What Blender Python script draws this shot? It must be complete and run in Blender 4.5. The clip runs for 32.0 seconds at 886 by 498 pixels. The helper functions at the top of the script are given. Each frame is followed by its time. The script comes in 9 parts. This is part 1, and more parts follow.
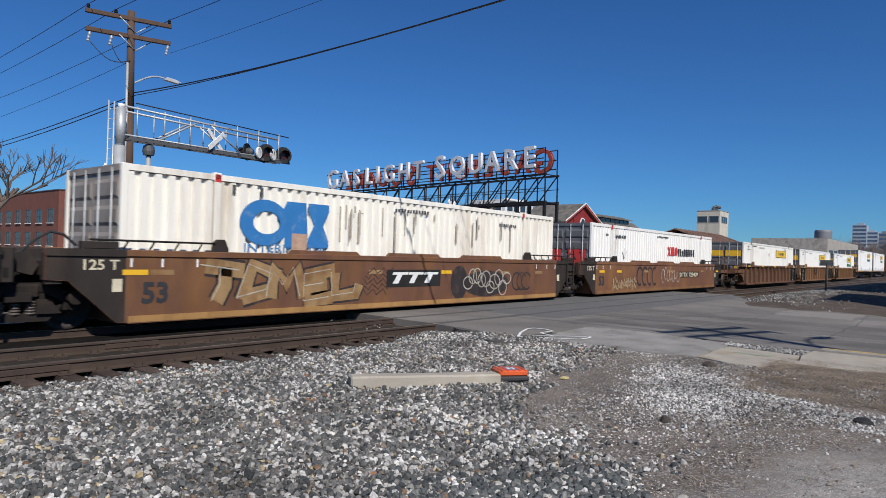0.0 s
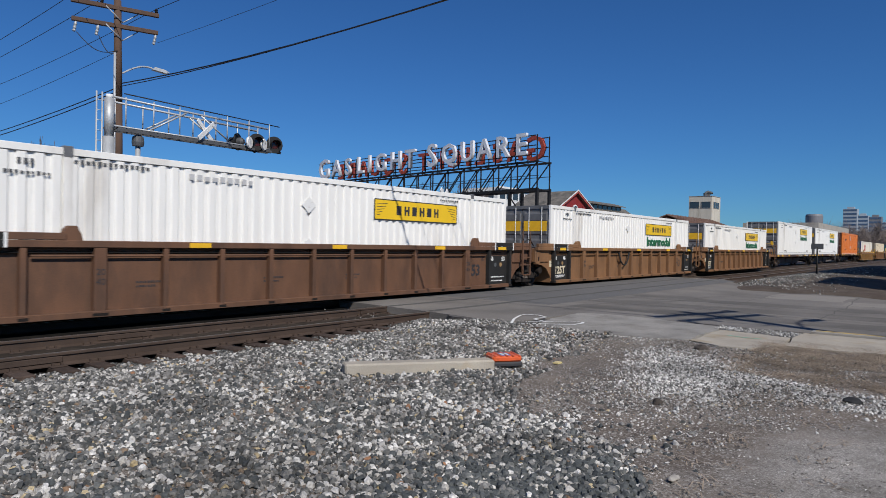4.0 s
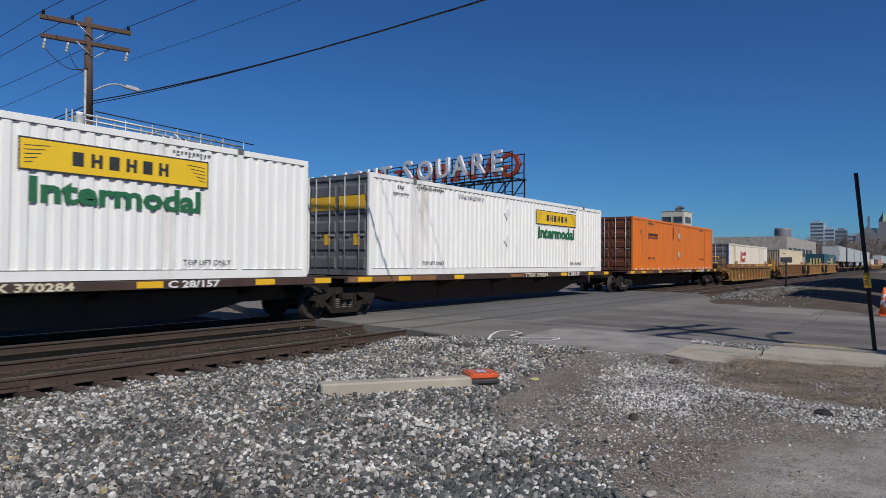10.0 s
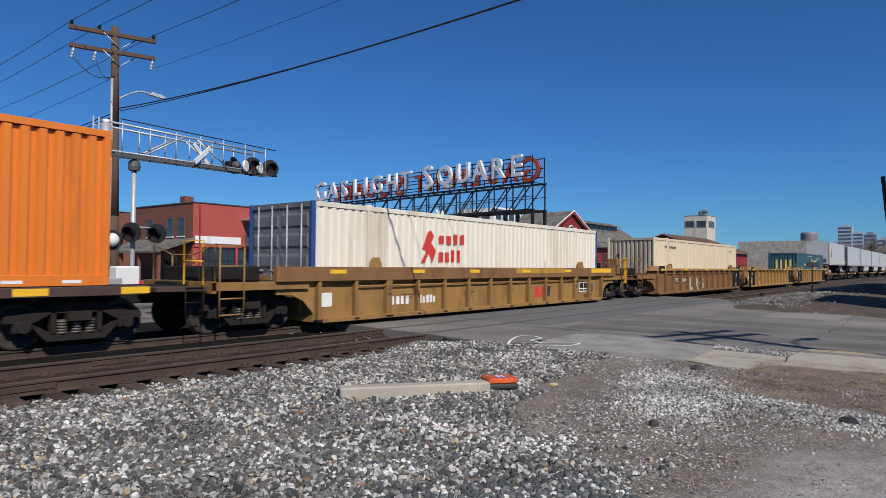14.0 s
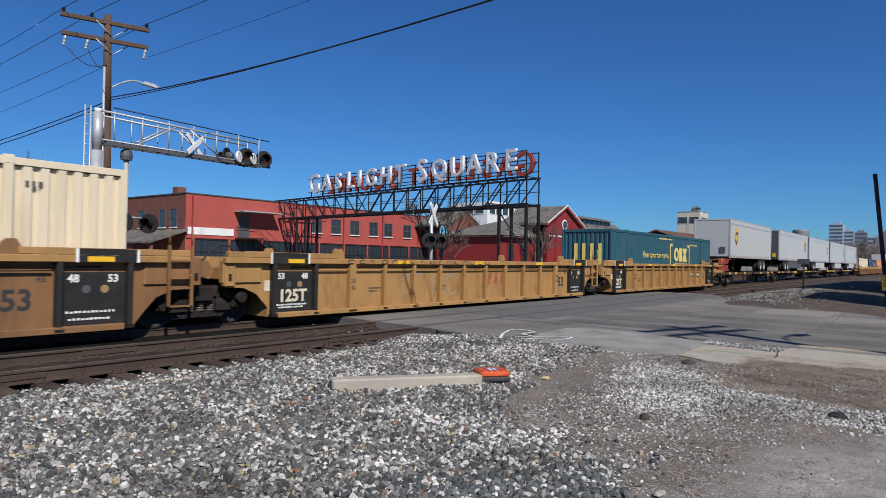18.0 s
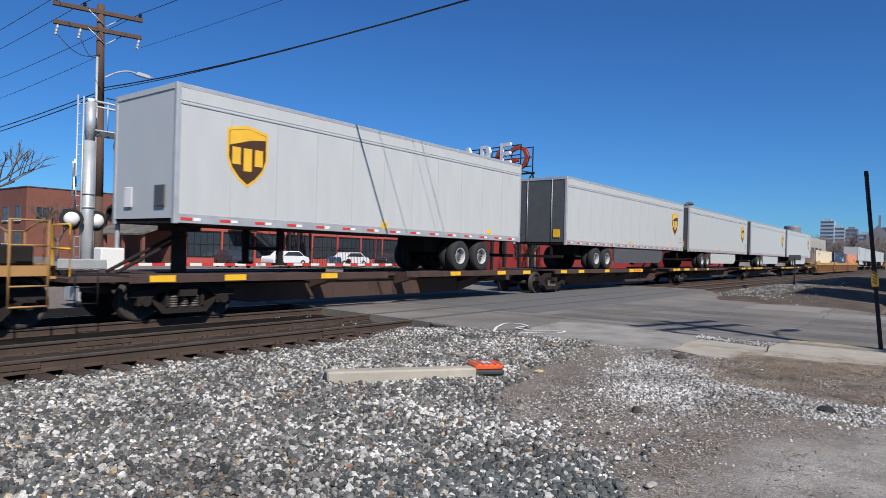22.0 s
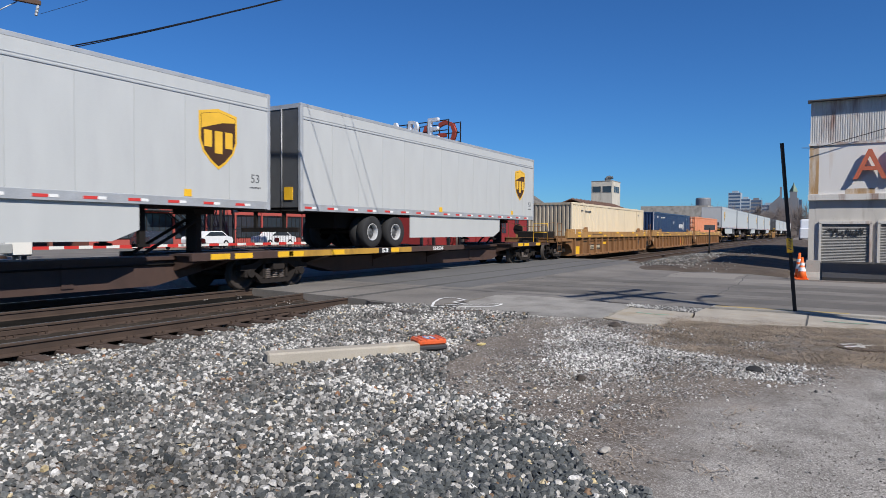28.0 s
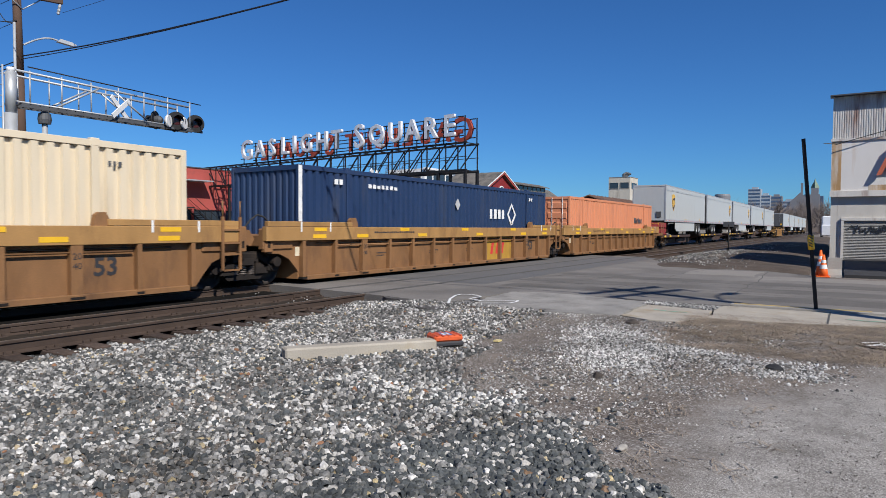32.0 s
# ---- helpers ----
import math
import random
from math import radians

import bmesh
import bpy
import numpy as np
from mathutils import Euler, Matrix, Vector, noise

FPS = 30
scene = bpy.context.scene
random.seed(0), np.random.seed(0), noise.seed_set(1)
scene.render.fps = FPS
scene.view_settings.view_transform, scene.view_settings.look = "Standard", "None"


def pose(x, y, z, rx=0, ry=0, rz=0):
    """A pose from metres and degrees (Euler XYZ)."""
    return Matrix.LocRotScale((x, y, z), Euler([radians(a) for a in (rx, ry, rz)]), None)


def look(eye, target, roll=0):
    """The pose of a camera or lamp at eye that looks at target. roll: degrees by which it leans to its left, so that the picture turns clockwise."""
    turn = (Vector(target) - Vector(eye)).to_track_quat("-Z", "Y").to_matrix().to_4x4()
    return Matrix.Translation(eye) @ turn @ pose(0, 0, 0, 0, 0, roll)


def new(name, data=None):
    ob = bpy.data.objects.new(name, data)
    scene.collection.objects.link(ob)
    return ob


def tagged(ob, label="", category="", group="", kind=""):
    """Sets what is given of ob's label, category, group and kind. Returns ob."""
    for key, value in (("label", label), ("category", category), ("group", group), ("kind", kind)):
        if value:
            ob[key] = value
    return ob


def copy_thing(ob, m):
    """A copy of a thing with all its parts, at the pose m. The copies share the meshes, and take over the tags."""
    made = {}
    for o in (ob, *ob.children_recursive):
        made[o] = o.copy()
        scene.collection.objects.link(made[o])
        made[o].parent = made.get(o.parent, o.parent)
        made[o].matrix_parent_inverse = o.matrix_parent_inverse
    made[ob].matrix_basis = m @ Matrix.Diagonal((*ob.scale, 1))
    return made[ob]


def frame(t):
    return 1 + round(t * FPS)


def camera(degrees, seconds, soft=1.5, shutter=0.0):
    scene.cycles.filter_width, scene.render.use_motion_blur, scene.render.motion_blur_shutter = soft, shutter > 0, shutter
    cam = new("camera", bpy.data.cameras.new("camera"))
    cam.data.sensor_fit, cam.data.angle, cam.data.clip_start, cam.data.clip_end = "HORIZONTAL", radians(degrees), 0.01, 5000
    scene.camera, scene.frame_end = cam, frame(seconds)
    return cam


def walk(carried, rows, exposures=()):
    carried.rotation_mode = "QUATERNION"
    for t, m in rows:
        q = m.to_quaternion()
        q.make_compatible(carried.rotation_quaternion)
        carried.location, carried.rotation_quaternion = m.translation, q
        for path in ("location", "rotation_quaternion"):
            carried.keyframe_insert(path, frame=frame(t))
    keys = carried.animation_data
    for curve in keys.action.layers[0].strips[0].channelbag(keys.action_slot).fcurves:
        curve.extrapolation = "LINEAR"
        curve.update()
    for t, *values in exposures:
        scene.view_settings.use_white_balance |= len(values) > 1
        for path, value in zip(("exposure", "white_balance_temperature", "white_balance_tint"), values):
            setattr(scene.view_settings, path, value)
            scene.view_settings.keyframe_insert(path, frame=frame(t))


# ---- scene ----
# ---- camera ----
cam = camera(69.0, 32.0, soft=0.6, shutter=0.12)
PATH = [
    (0, (0.011, 0.001, 1.572), (7.740, 6.345, 1.668), 1.69),
    (0.5, (0.022, -0.006, 1.565), (7.770, 6.315, 1.687), 1.98),
    (1, (0.014, -0.006, 1.558), (7.781, 6.291, 1.695), 1.54),
    (1.5, (0.009, -0.006, 1.559), (7.789, 6.275, 1.663), 1.17),
    (2, (0.023, -0.005, 1.553), (7.802, 6.279, 1.611), 0.92),
    (2.5, (0.029, -0.002, 1.547), (7.800, 6.292, 1.563), 0.96),
    (3, (0.024, 0.006, 1.550), (7.791, 6.305, 1.514), 1.09),
    (3.5, (0.018, -0.010, 1.548), (7.788, 6.284, 1.457), 0.98),
    (5.5, (0.029, -0.011, 1.552), (7.959, 6.080, 1.645), 1.00),
    (6, (0.012, -0.027, 1.564), (7.974, 6.022, 1.686), 0.51),
    (6.5, (0.011, -0.028, 1.561), (7.992, 5.996, 1.702), 0.44),
    (7, (0.009, -0.034, 1.557), (8.005, 5.968, 1.726), 0.40),
    (7.5, (0.013, -0.040, 1.566), (8.023, 5.943, 1.754), 0.19),
    (8, (0.016, -0.028, 1.561), (8.040, 5.936, 1.771), 0.21),
    (8.5, (0.009, -0.028, 1.563), (8.045, 5.919, 1.791), 0.21),
    (9, (0.012, -0.020, 1.561), (8.049, 5.926, 1.799), 0.37),
    (9.5, (-0.001, -0.017, 1.559), (8.030, 5.938, 1.778), 0.44),
    (10, (0.014, -0.017, 1.565), (8.033, 5.954, 1.746), 0.49),
    (10.5, (0.017, -0.012, 1.558), (7.986, 6.027, 1.721), 0.68),
    (11, (0.025, -0.019, 1.558), (7.965, 6.059, 1.716), 0.66),
    (11.5, (0.020, -0.039, 1.562), (7.942, 6.060, 1.739), 0.40),
    (12, (0.015, -0.041, 1.560), (7.922, 6.078, 1.756), 0.19),
    (12.5, (0.000, -0.036, 1.559), (7.885, 6.111, 1.779), 0.44),
    (13, (0.006, -0.040, 1.563), (7.859, 6.146, 1.797), 0.47),
    (13.5, (0.009, -0.045, 1.567), (7.841, 6.168, 1.817), 0.44),
    (15.5, (0.022, -0.050, 1.557), (7.843, 6.178, 1.772), 0.75),
    (16, (0.016, -0.044, 1.556), (7.858, 6.158, 1.756), 0.79),
    (16.5, (0.023, -0.042, 1.562), (7.877, 6.144, 1.742), 0.70),
    (17, (0.015, -0.037, 1.555), (7.888, 6.126, 1.731), 0.80),
    (17.5, (0.014, -0.039, 1.553), (7.897, 6.111, 1.723), 1.00),
    (18, (0.025, -0.040, 1.551), (7.914, 6.103, 1.705), 1.07),
    (18.5, (0.021, -0.035, 1.550), (7.915, 6.103, 1.686), 1.17),
    (19, (0.010, -0.033, 1.539), (7.901, 6.107, 1.652), 1.18),
    (19.5, (0.009, -0.038, 1.549), (7.890, 6.117, 1.621), 1.20),
    (20, (0.010, -0.029, 1.557), (7.880, 6.140, 1.602), 1.41),
    (20.5, (0.003, -0.027, 1.550), (7.858, 6.162, 1.587), 1.69),
    (21, (0.002, -0.034, 1.559), (7.831, 6.187, 1.590), 1.41),
    (21.5, (-0.014, -0.047, 1.551), (7.835, 6.149, 1.596), 1.34),
    (22, (-0.022, -0.048, 1.551), (7.932, 6.012, 1.608), 1.45),
    (22.5, (-0.054, -0.018, 1.550), (7.980, 5.935, 1.612), 1.85),
    (23, (-0.099, 0.021, 1.540), (7.941, 5.967, 1.523), 1.74),
    (23.5, (-0.026, 0.087, 1.545), (7.894, 6.191, 1.433), 1.89),
    (24, (-0.036, 0.110, 1.541), (7.834, 6.277, 1.396), 1.62),
    (24.5, (-0.092, 0.131, 1.539), (8.043, 5.943, 1.364), 0.72),
    (25, (-0.083, 0.161, 1.544), (8.393, 5.467, 1.444), 0.41),
    (25.5, (-0.067, 0.177, 1.544), (8.495, 5.341, 1.439), -0.30),
    (27.5, (-0.032, 0.182, 1.530), (8.566, 5.281, 1.265), 0.30),
    (28, (-0.035, 0.172, 1.526), (8.551, 5.289, 1.236), 0.32),
    (28.5, (-0.044, 0.172, 1.529), (8.490, 5.375, 1.207), -0.03),
    (29, (-0.053, 0.179, 1.533), (8.451, 5.429, 1.189), -0.01),
    (29.5, (-0.050, 0.170, 1.532), (8.447, 5.431, 1.182), -0.08),
    (30, (-0.052, 0.185, 1.533), (8.448, 5.441, 1.183), 0.06),
    (30.5, (-0.055, 0.173, 1.534), (8.423, 5.465, 1.181), 0.24),
    (31, (-0.069, 0.165, 1.534), (8.386, 5.492, 1.178), 0.30),
    (31.5, (-0.061, 0.173, 1.536), (8.390, 5.508, 1.179), 0.23),
    (32, (-0.042, 0.174, 1.526), (8.412, 5.503, 1.180), 0.38),
]

walk(cam, [(t, look(eye, target, roll)) for t, eye, target, roll in PATH],
     exposures=[(0, 0.0), (2, -0.12), (6, -0.15), (8, -0.2), (10, -0.28), (12, -0.15), (13.5, -0.03), (16, 0.0), (18, 0.06), (20, 0.32), (22, 0.26), (24, 0.23), (28, 0.22), (30, 0.24), (32, 0.18)])

# ---- sky and sun ----
SUN_AZ, SUN_EL = 207.0, 42.0          # azimuth from +y, clockwise; elevation
world = bpy.data.worlds.new("clear_sky")
scene.world = world
world.use_nodes = True
wn = world.node_tree.nodes
sky = wn.new("ShaderNodeTexSky")
sky.sky_type = 'NISHITA'
sky.sun_disc = False
sky.sun_elevation = radians(SUN_EL)
sky.sun_rotation = radians(SUN_AZ)
sky.altitude = 50
sky.air_density, sky.dust_density, sky.ozone_density = 1.0, 0.0, 2.5
wn["Background"].inputs["Strength"].default_value = 0.067
deepen = wn.new("ShaderNodeMixRGB")
deepen.blend_type = 'MULTIPLY'
deepen.inputs[0].default_value, deepen.inputs[2].default_value = 1.0, (0.31, 0.71, 1.24, 1)
world.node_tree.links.new(sky.outputs["Color"], deepen.inputs[1])
world.node_tree.links.new(deepen.outputs[0], wn["Background"].inputs["Color"])
sun_data = bpy.data.lights.new("sun", 'SUN')
sun_data.energy, sun_data.angle, sun_data.color = 4.8, radians(0.53), (1.0, 0.955, 0.89)
sun = new("sun", sun_data)
sun_to = Vector((math.sin(radians(SUN_AZ)) * math.cos(radians(SUN_EL)), math.cos(radians(SUN_AZ)) * math.cos(radians(SUN_EL)), math.sin(radians(SUN_EL))))
sun.matrix_world = look(sun_to * 50, (0, 0, 0))

# ---- materials ----
def material(name, color, rough=0.7, metal=0.0, vary=0.12, scale=3.0, fine=60.0, bump=0.15, tint=None, tint_amount=0.0,
             tint_scale=1.2, rust=None, rust_amount=0.0, streak=1.0, per_object=0.0, spec=0.5, local=True):
    """A painted, weathered or mineral surface: colour varied at a broad and a fine scale, stains of a second colour, fine relief."""
    m = bpy.data.materials.new(name)
    m.use_nodes = True
    nt = m.node_tree
    n, link = nt.nodes, nt.links.new
    b = n["Principled BSDF"]
    b.inputs["Roughness"].default_value = rough
    b.inputs["Metallic"].default_value = metal
    b.inputs["Specular IOR Level"].default_value = spec
    tc = n.new("ShaderNodeTexCoord")
    src = tc.outputs["Object"]
    mp = n.new("ShaderNodeMapping")
    mp.inputs["Scale"].default_value = (1, 1, 1.0 / streak)
    link(src, mp.inputs["Vector"])
    broad = n.new("ShaderNodeTexNoise")
    broad.inputs["Scale"].default_value, broad.inputs["Detail"].default_value = scale, 6
    link(mp.outputs[0], broad.inputs["Vector"])
    fin = n.new("ShaderNodeTexNoise")
    fin.inputs["Scale"].default_value, fin.inputs["Detail"].default_value = fine, 4
    link(src, fin.inputs["Vector"])
    col = n.new("ShaderNodeRGB")
    col.outputs[0].default_value = (*color, 1)
    out = col.outputs[0]
    if tint:
        tn = n.new("ShaderNodeTexNoise")
        tn.inputs["Scale"].default_value, tn.inputs["Detail"].default_value = tint_scale, 8
        tn.inputs["Roughness"].default_value = 0.65
        link(mp.outputs[0], tn.inputs["Vector"])
        ramp = n.new("ShaderNodeMapRange")
        ramp.inputs["From Min"].default_value = 0.62 - 0.3 * tint_amount
        ramp.inputs["From Max"].default_value = 0.72 - 0.1 * tint_amount
        ramp.inputs["To Max"].default_value = min(1.0, 0.35 + tint_amount)
        link(tn.outputs["Fac"], ramp.inputs["Value"])
        mx = n.new("ShaderNodeMixRGB")
        link(ramp.outputs[0], mx.inputs[0])
        link(out, mx.inputs[1])
        mx.inputs[2].default_value = (*tint, 1)
        out = mx.outputs[0]
    for tex, amount in ((broad, vary), (fin, vary * 0.8)):
        mr = n.new("ShaderNodeMapRange")
        mr.inputs["From Min"].default_value, mr.inputs["From Max"].default_value = 0.25, 0.75
        mr.inputs["To Min"].default_value, mr.inputs["To Max"].default_value = 1 - amount, 1 + amount
        link(tex.outputs["Fac"], mr.inputs["Value"])
        mul = n.new("ShaderNodeMixRGB")
        mul.blend_type = 'MULTIPLY'
        mul.inputs[0].default_value = 1
        link(out, mul.inputs[1])
        link(mr.outputs[0], mul.inputs[2])
        out = mul.outputs[0]
    if per_object:
        oi = n.new("ShaderNodeObjectInfo")
        mr = n.new("ShaderNodeMapRange")
        mr.inputs["To Min"].default_value, mr.inputs["To Max"].default_value = 1 - per_object, 1 + per_object
        link(oi.outputs["Random"], mr.inputs["Value"])
        mul = n.new("ShaderNodeMixRGB")
        mul.blend_type = 'MULTIPLY'
        mul.inputs[0].default_value = 1
        link(out, mul.inputs[1])
        link(mr.outputs[0], mul.inputs[2])
        out = mul.outputs[0]
    link(out, b.inputs["Base Color"])
    rr = n.new("ShaderNodeMapRange")
    rr.inputs["To Min"].default_value, rr.inputs["To Max"].default_value = max(0.05, rough - 0.12), min(1, rough + 0.12)
    link(broad.outputs["Fac"], rr.inputs["Value"])
    link(rr.outputs[0], b.inputs["Roughness"])
    if bump:
        bp = n.new("ShaderNodeBump")
        bp.inputs["Strength"].default_value = bump
        bp.inputs["Distance"].default_value = 0.01
        link(fin.outputs["Fac"], bp.inputs["Height"])
        link(bp.outputs[0], b.inputs["Normal"])
    return m


M = {}
M["white_paint"] = material("white_container_paint", (0.78, 0.77, 0.735), 0.45, vary=0.05, bump=0.05, tint=(0.42, 0.38, 0.33), tint_amount=0.18, tint_scale=0.7, streak=5)
M["old_white"] = material("aged_white_paint", (0.8, 0.765, 0.68), 0.55, vary=0.07, bump=0.06, tint=(0.46, 0.38, 0.28), tint_amount=0.3, tint_scale=0.8, streak=6)
M["cream"] = material("cream_paint", (0.66, 0.56, 0.4), 0.5, vary=0.05, bump=0.05, tint=(0.4, 0.32, 0.22), tint_amount=0.15, tint_scale=0.8, streak=6)
M["orange"] = material("orange_paint", (0.66, 0.175, 0.02), 0.45, vary=0.06, bump=0.05, tint=(0.4, 0.11, 0.03), tint_amount=0.15, streak=6)
M["salmon"] = material("faded_orange_paint", (0.62, 0.24, 0.12), 0.6, vary=0.08, bump=0.05, tint=(0.4, 0.16, 0.09), tint_amount=0.25, streak=6)
M["teal"] = material("dark_teal_paint", (0.022, 0.088, 0.12), 0.45, vary=0.12, bump=0.05, tint=(0.05, 0.09, 0.1), tint_amount=0.3, streak=6)
M["navy"] = material("navy_paint", (0.018, 0.04, 0.1), 0.4, vary=0.1, bump=0.05, tint=(0.05, 0.06, 0.09), tint_amount=0.25, streak=6)
# doors of the white containers: dark grey base with darker streaks
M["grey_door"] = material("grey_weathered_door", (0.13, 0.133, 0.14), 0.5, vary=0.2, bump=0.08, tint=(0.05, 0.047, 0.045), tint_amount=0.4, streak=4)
M["silver"] = material("trailer_skin", (0.5, 0.51, 0.495), 0.45, 0.12, vary=0.03, bump=0.015, tint=(0.42, 0.42, 0.42), tint_amount=0.05, tint_scale=0.5, streak=4)
# orange door end: base far darker than the sides, smudges mixed in
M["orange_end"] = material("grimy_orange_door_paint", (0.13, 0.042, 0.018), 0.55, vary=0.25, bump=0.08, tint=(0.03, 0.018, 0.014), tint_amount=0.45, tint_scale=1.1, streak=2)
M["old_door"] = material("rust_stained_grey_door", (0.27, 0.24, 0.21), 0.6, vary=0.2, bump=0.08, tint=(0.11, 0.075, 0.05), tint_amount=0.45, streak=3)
# cream ends: the end face's shade is put into a darker cream
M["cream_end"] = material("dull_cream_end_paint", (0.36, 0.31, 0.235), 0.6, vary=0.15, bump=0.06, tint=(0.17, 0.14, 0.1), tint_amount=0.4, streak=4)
M["dark_grey"] = material("dark_grey_panel", (0.075, 0.078, 0.082), 0.55, vary=0.15, bump=0.1)
M["brown_car"] = material("oxide_brown_car_paint", (0.14, 0.062, 0.034), 0.7, vary=0.2, bump=0.12, tint=(0.19, 0.085, 0.026), tint_amount=0.5, tint_scale=0.8, streak=2.5, per_object=0.1)
M["oxide_car"] = material("dark_oxide_car_paint", (0.125, 0.06, 0.032), 0.72, vary=0.2, bump=0.12, tint=(0.06, 0.034, 0.023), tint_amount=0.45, tint_scale=1.1, streak=2.5, per_object=0.08)
M["ochre_car"] = material("ochre_brown_car_paint", (0.195, 0.097, 0.042), 0.72, vary=0.16, bump=0.12, tint=(0.09, 0.05, 0.028), tint_amount=0.38, tint_scale=1.2, streak=2.5, per_object=0.08)
M["tan_car"] = material("faded_tan_car_paint", (0.33, 0.18, 0.06), 0.7, vary=0.14, bump=0.12, tint=(0.15, 0.075, 0.03), tint_amount=0.35, tint_scale=1.4, streak=2.5, per_object=0.08)
M["rust_car"] = material("rusty_tan_car_paint", (0.215, 0.105, 0.04), 0.7, vary=0.16, bump=0.12, tint=(0.1, 0.05, 0.025), tint_amount=0.4, tint_scale=1.4, streak=2.5, per_object=0.1)
M["yellow_car"] = material("yellow_car_paint", (0.42, 0.235, 0.035), 0.65, vary=0.12, bump=0.1, tint=(0.16, 0.085, 0.03), tint_amount=0.35, tint_scale=1.4, streak=2.5, per_object=0.06)
M["mustard_car"] = material("dull_mustard_car_paint", (0.27, 0.145, 0.04), 0.7, vary=0.16, bump=0.12, tint=(0.13, 0.07, 0.03), tint_amount=0.45, tint_scale=1.2, streak=2.5, per_object=0.08)
M["stained_white"] = material("brown_stained_white_paint", (0.68, 0.63, 0.53), 0.55, vary=0.08, bump=0.06, tint=(0.42, 0.34, 0.24), tint_amount=0.35, tint_scale=0.7, streak=7)
M["deep_blue"] = material("deep_blue_post_paint", (0.02, 0.06, 0.2), 0.5, vary=0.12, bump=0.05)
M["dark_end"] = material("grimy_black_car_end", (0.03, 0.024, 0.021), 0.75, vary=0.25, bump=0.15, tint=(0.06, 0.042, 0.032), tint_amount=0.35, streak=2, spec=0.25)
M["dark_steel"] = material("grimy_dark_steel", (0.014, 0.012, 0.011), 0.85, 0.0, vary=0.25, bump=0.2, tint=(0.04, 0.025, 0.018), tint_amount=0.22, spec=0.2)
M["truck_steel"] = material("dusty_cast_steel", (0.021, 0.017, 0.015), 0.85, 0.0, vary=0.25, bump=0.25, tint=(0.06, 0.042, 0.03), tint_amount=0.3, spec=0.2)
M["wheel_steel"] = material("worn_wheel_steel", (0.032, 0.025, 0.021), 0.7, 0.0, vary=0.2, bump=0.1)
M["spine_brown"] = material("dark_brown_spine_paint", (0.06, 0.034, 0.026), 0.7, vary=0.2, bump=0.15, tint=(0.04, 0.025, 0.02), tint_amount=0.4, streak=2)
M["yellow_mark"] = material("yellow_reflector", (0.75, 0.43, 0.02), 0.5, vary=0.08, bump=0.02, tint=(0.4, 0.25, 0.06), tint_amount=0.15)
M["white_mark"] = material("white_stencil", (0.72, 0.72, 0.7), 0.6, vary=0.1, bump=0.02, tint=(0.4, 0.36, 0.3), tint_amount=0.2, tint_scale=8)
M["black_mark"] = material("black_stencil", (0.03, 0.03, 0.033), 0.6, vary=0.1, bump=0.02)
M["green_mark"] = material("green_lettering", (0.02, 0.13, 0.055), 0.5, vary=0.05, bump=0.02)
M["red_mark"] = material("red_marking", (0.55, 0.04, 0.035), 0.5, vary=0.06, bump=0.02)
M["blue_mark"] = material("blue_marking", (0.03, 0.17, 0.42), 0.5, vary=0.08, bump=0.02, tint=(0.2, 0.3, 0.42), tint_amount=0.2, tint_scale=4)
M["rubber"] = material("black_tyre_rubber", (0.03, 0.03, 0.031), 0.85, vary=0.2, bump=0.15, spec=0.2)
M["alu"] = material("aluminium_rim", (0.5, 0.5, 0.5), 0.45, 0.15, vary=0.1, bump=0.05)
M["galv"] = material("galvanised_steel", (0.42, 0.435, 0.445), 0.5, 0.35, vary=0.1, bump=0.06, tint=(0.35, 0.35, 0.34), tint_amount=0.2)
M["rail"] = material("rusty_rail_steel", (0.066, 0.044, 0.032), 0.75, 0.25, vary=0.2, bump=0.15)
M["rail_top"] = material("polished_rail_head", (0.3, 0.28, 0.26), 0.35, 0.8, vary=0.1, bump=0.03)
M["tie"] = material("weathered_wooden_tie", (0.07, 0.05, 0.04), 0.9, spec=0.2, vary=0.3, scale=8, bump=0.4, per_object=0.3)
M["asphalt"] = material("grey_worn_asphalt", (0.18, 0.167, 0.152), 0.9, vary=0.2, scale=0.6, fine=45, bump=0.4, tint=(0.125, 0.117, 0.108), tint_amount=0.5, tint_scale=0.35, spec=0.15)
M["concrete"] = material("pale_concrete", (0.34, 0.315, 0.275), 0.88, vary=0.18, scale=1.6, fine=55, bump=0.35, tint=(0.19, 0.17, 0.145), tint_amount=0.42, tint_scale=1.1)
M["brick"] = material("dark_red_brick", (0.17, 0.062, 0.042), 0.85, vary=0.14, scale=1.5, fine=40, bump=0.2, tint=(0.1, 0.045, 0.035), tint_amount=0.25)
M["red_wall"] = material("salmon_red_painted_wall", (0.37, 0.07, 0.055), 0.8, vary=0.08, scale=0.8, fine=40, bump=0.1, tint=(0.26, 0.06, 0.05), tint_amount=0.2)
M["red_trim"] = material("deep_red_paint", (0.22, 0.02, 0.018), 0.6, vary=0.1, bump=0.08)
M["white_wall"] = material("white_wall_paint", (0.7, 0.7, 0.68), 0.7, vary=0.07, scale=1.0, bump=0.08, tint=(0.35, 0.3, 0.25), tint_amount=0.25, tint_scale=0.8, streak=4)
M["glass"] = material("dark_window_glass", (0.03, 0.04, 0.05), 0.12, vary=0.1, bump=0.0, spec=0.8)
M["black_steel"] = material("black_painted_steel", (0.017, 0.017, 0.018), 0.65, 0.0, vary=0.2, bump=0.08, spec=0.25)
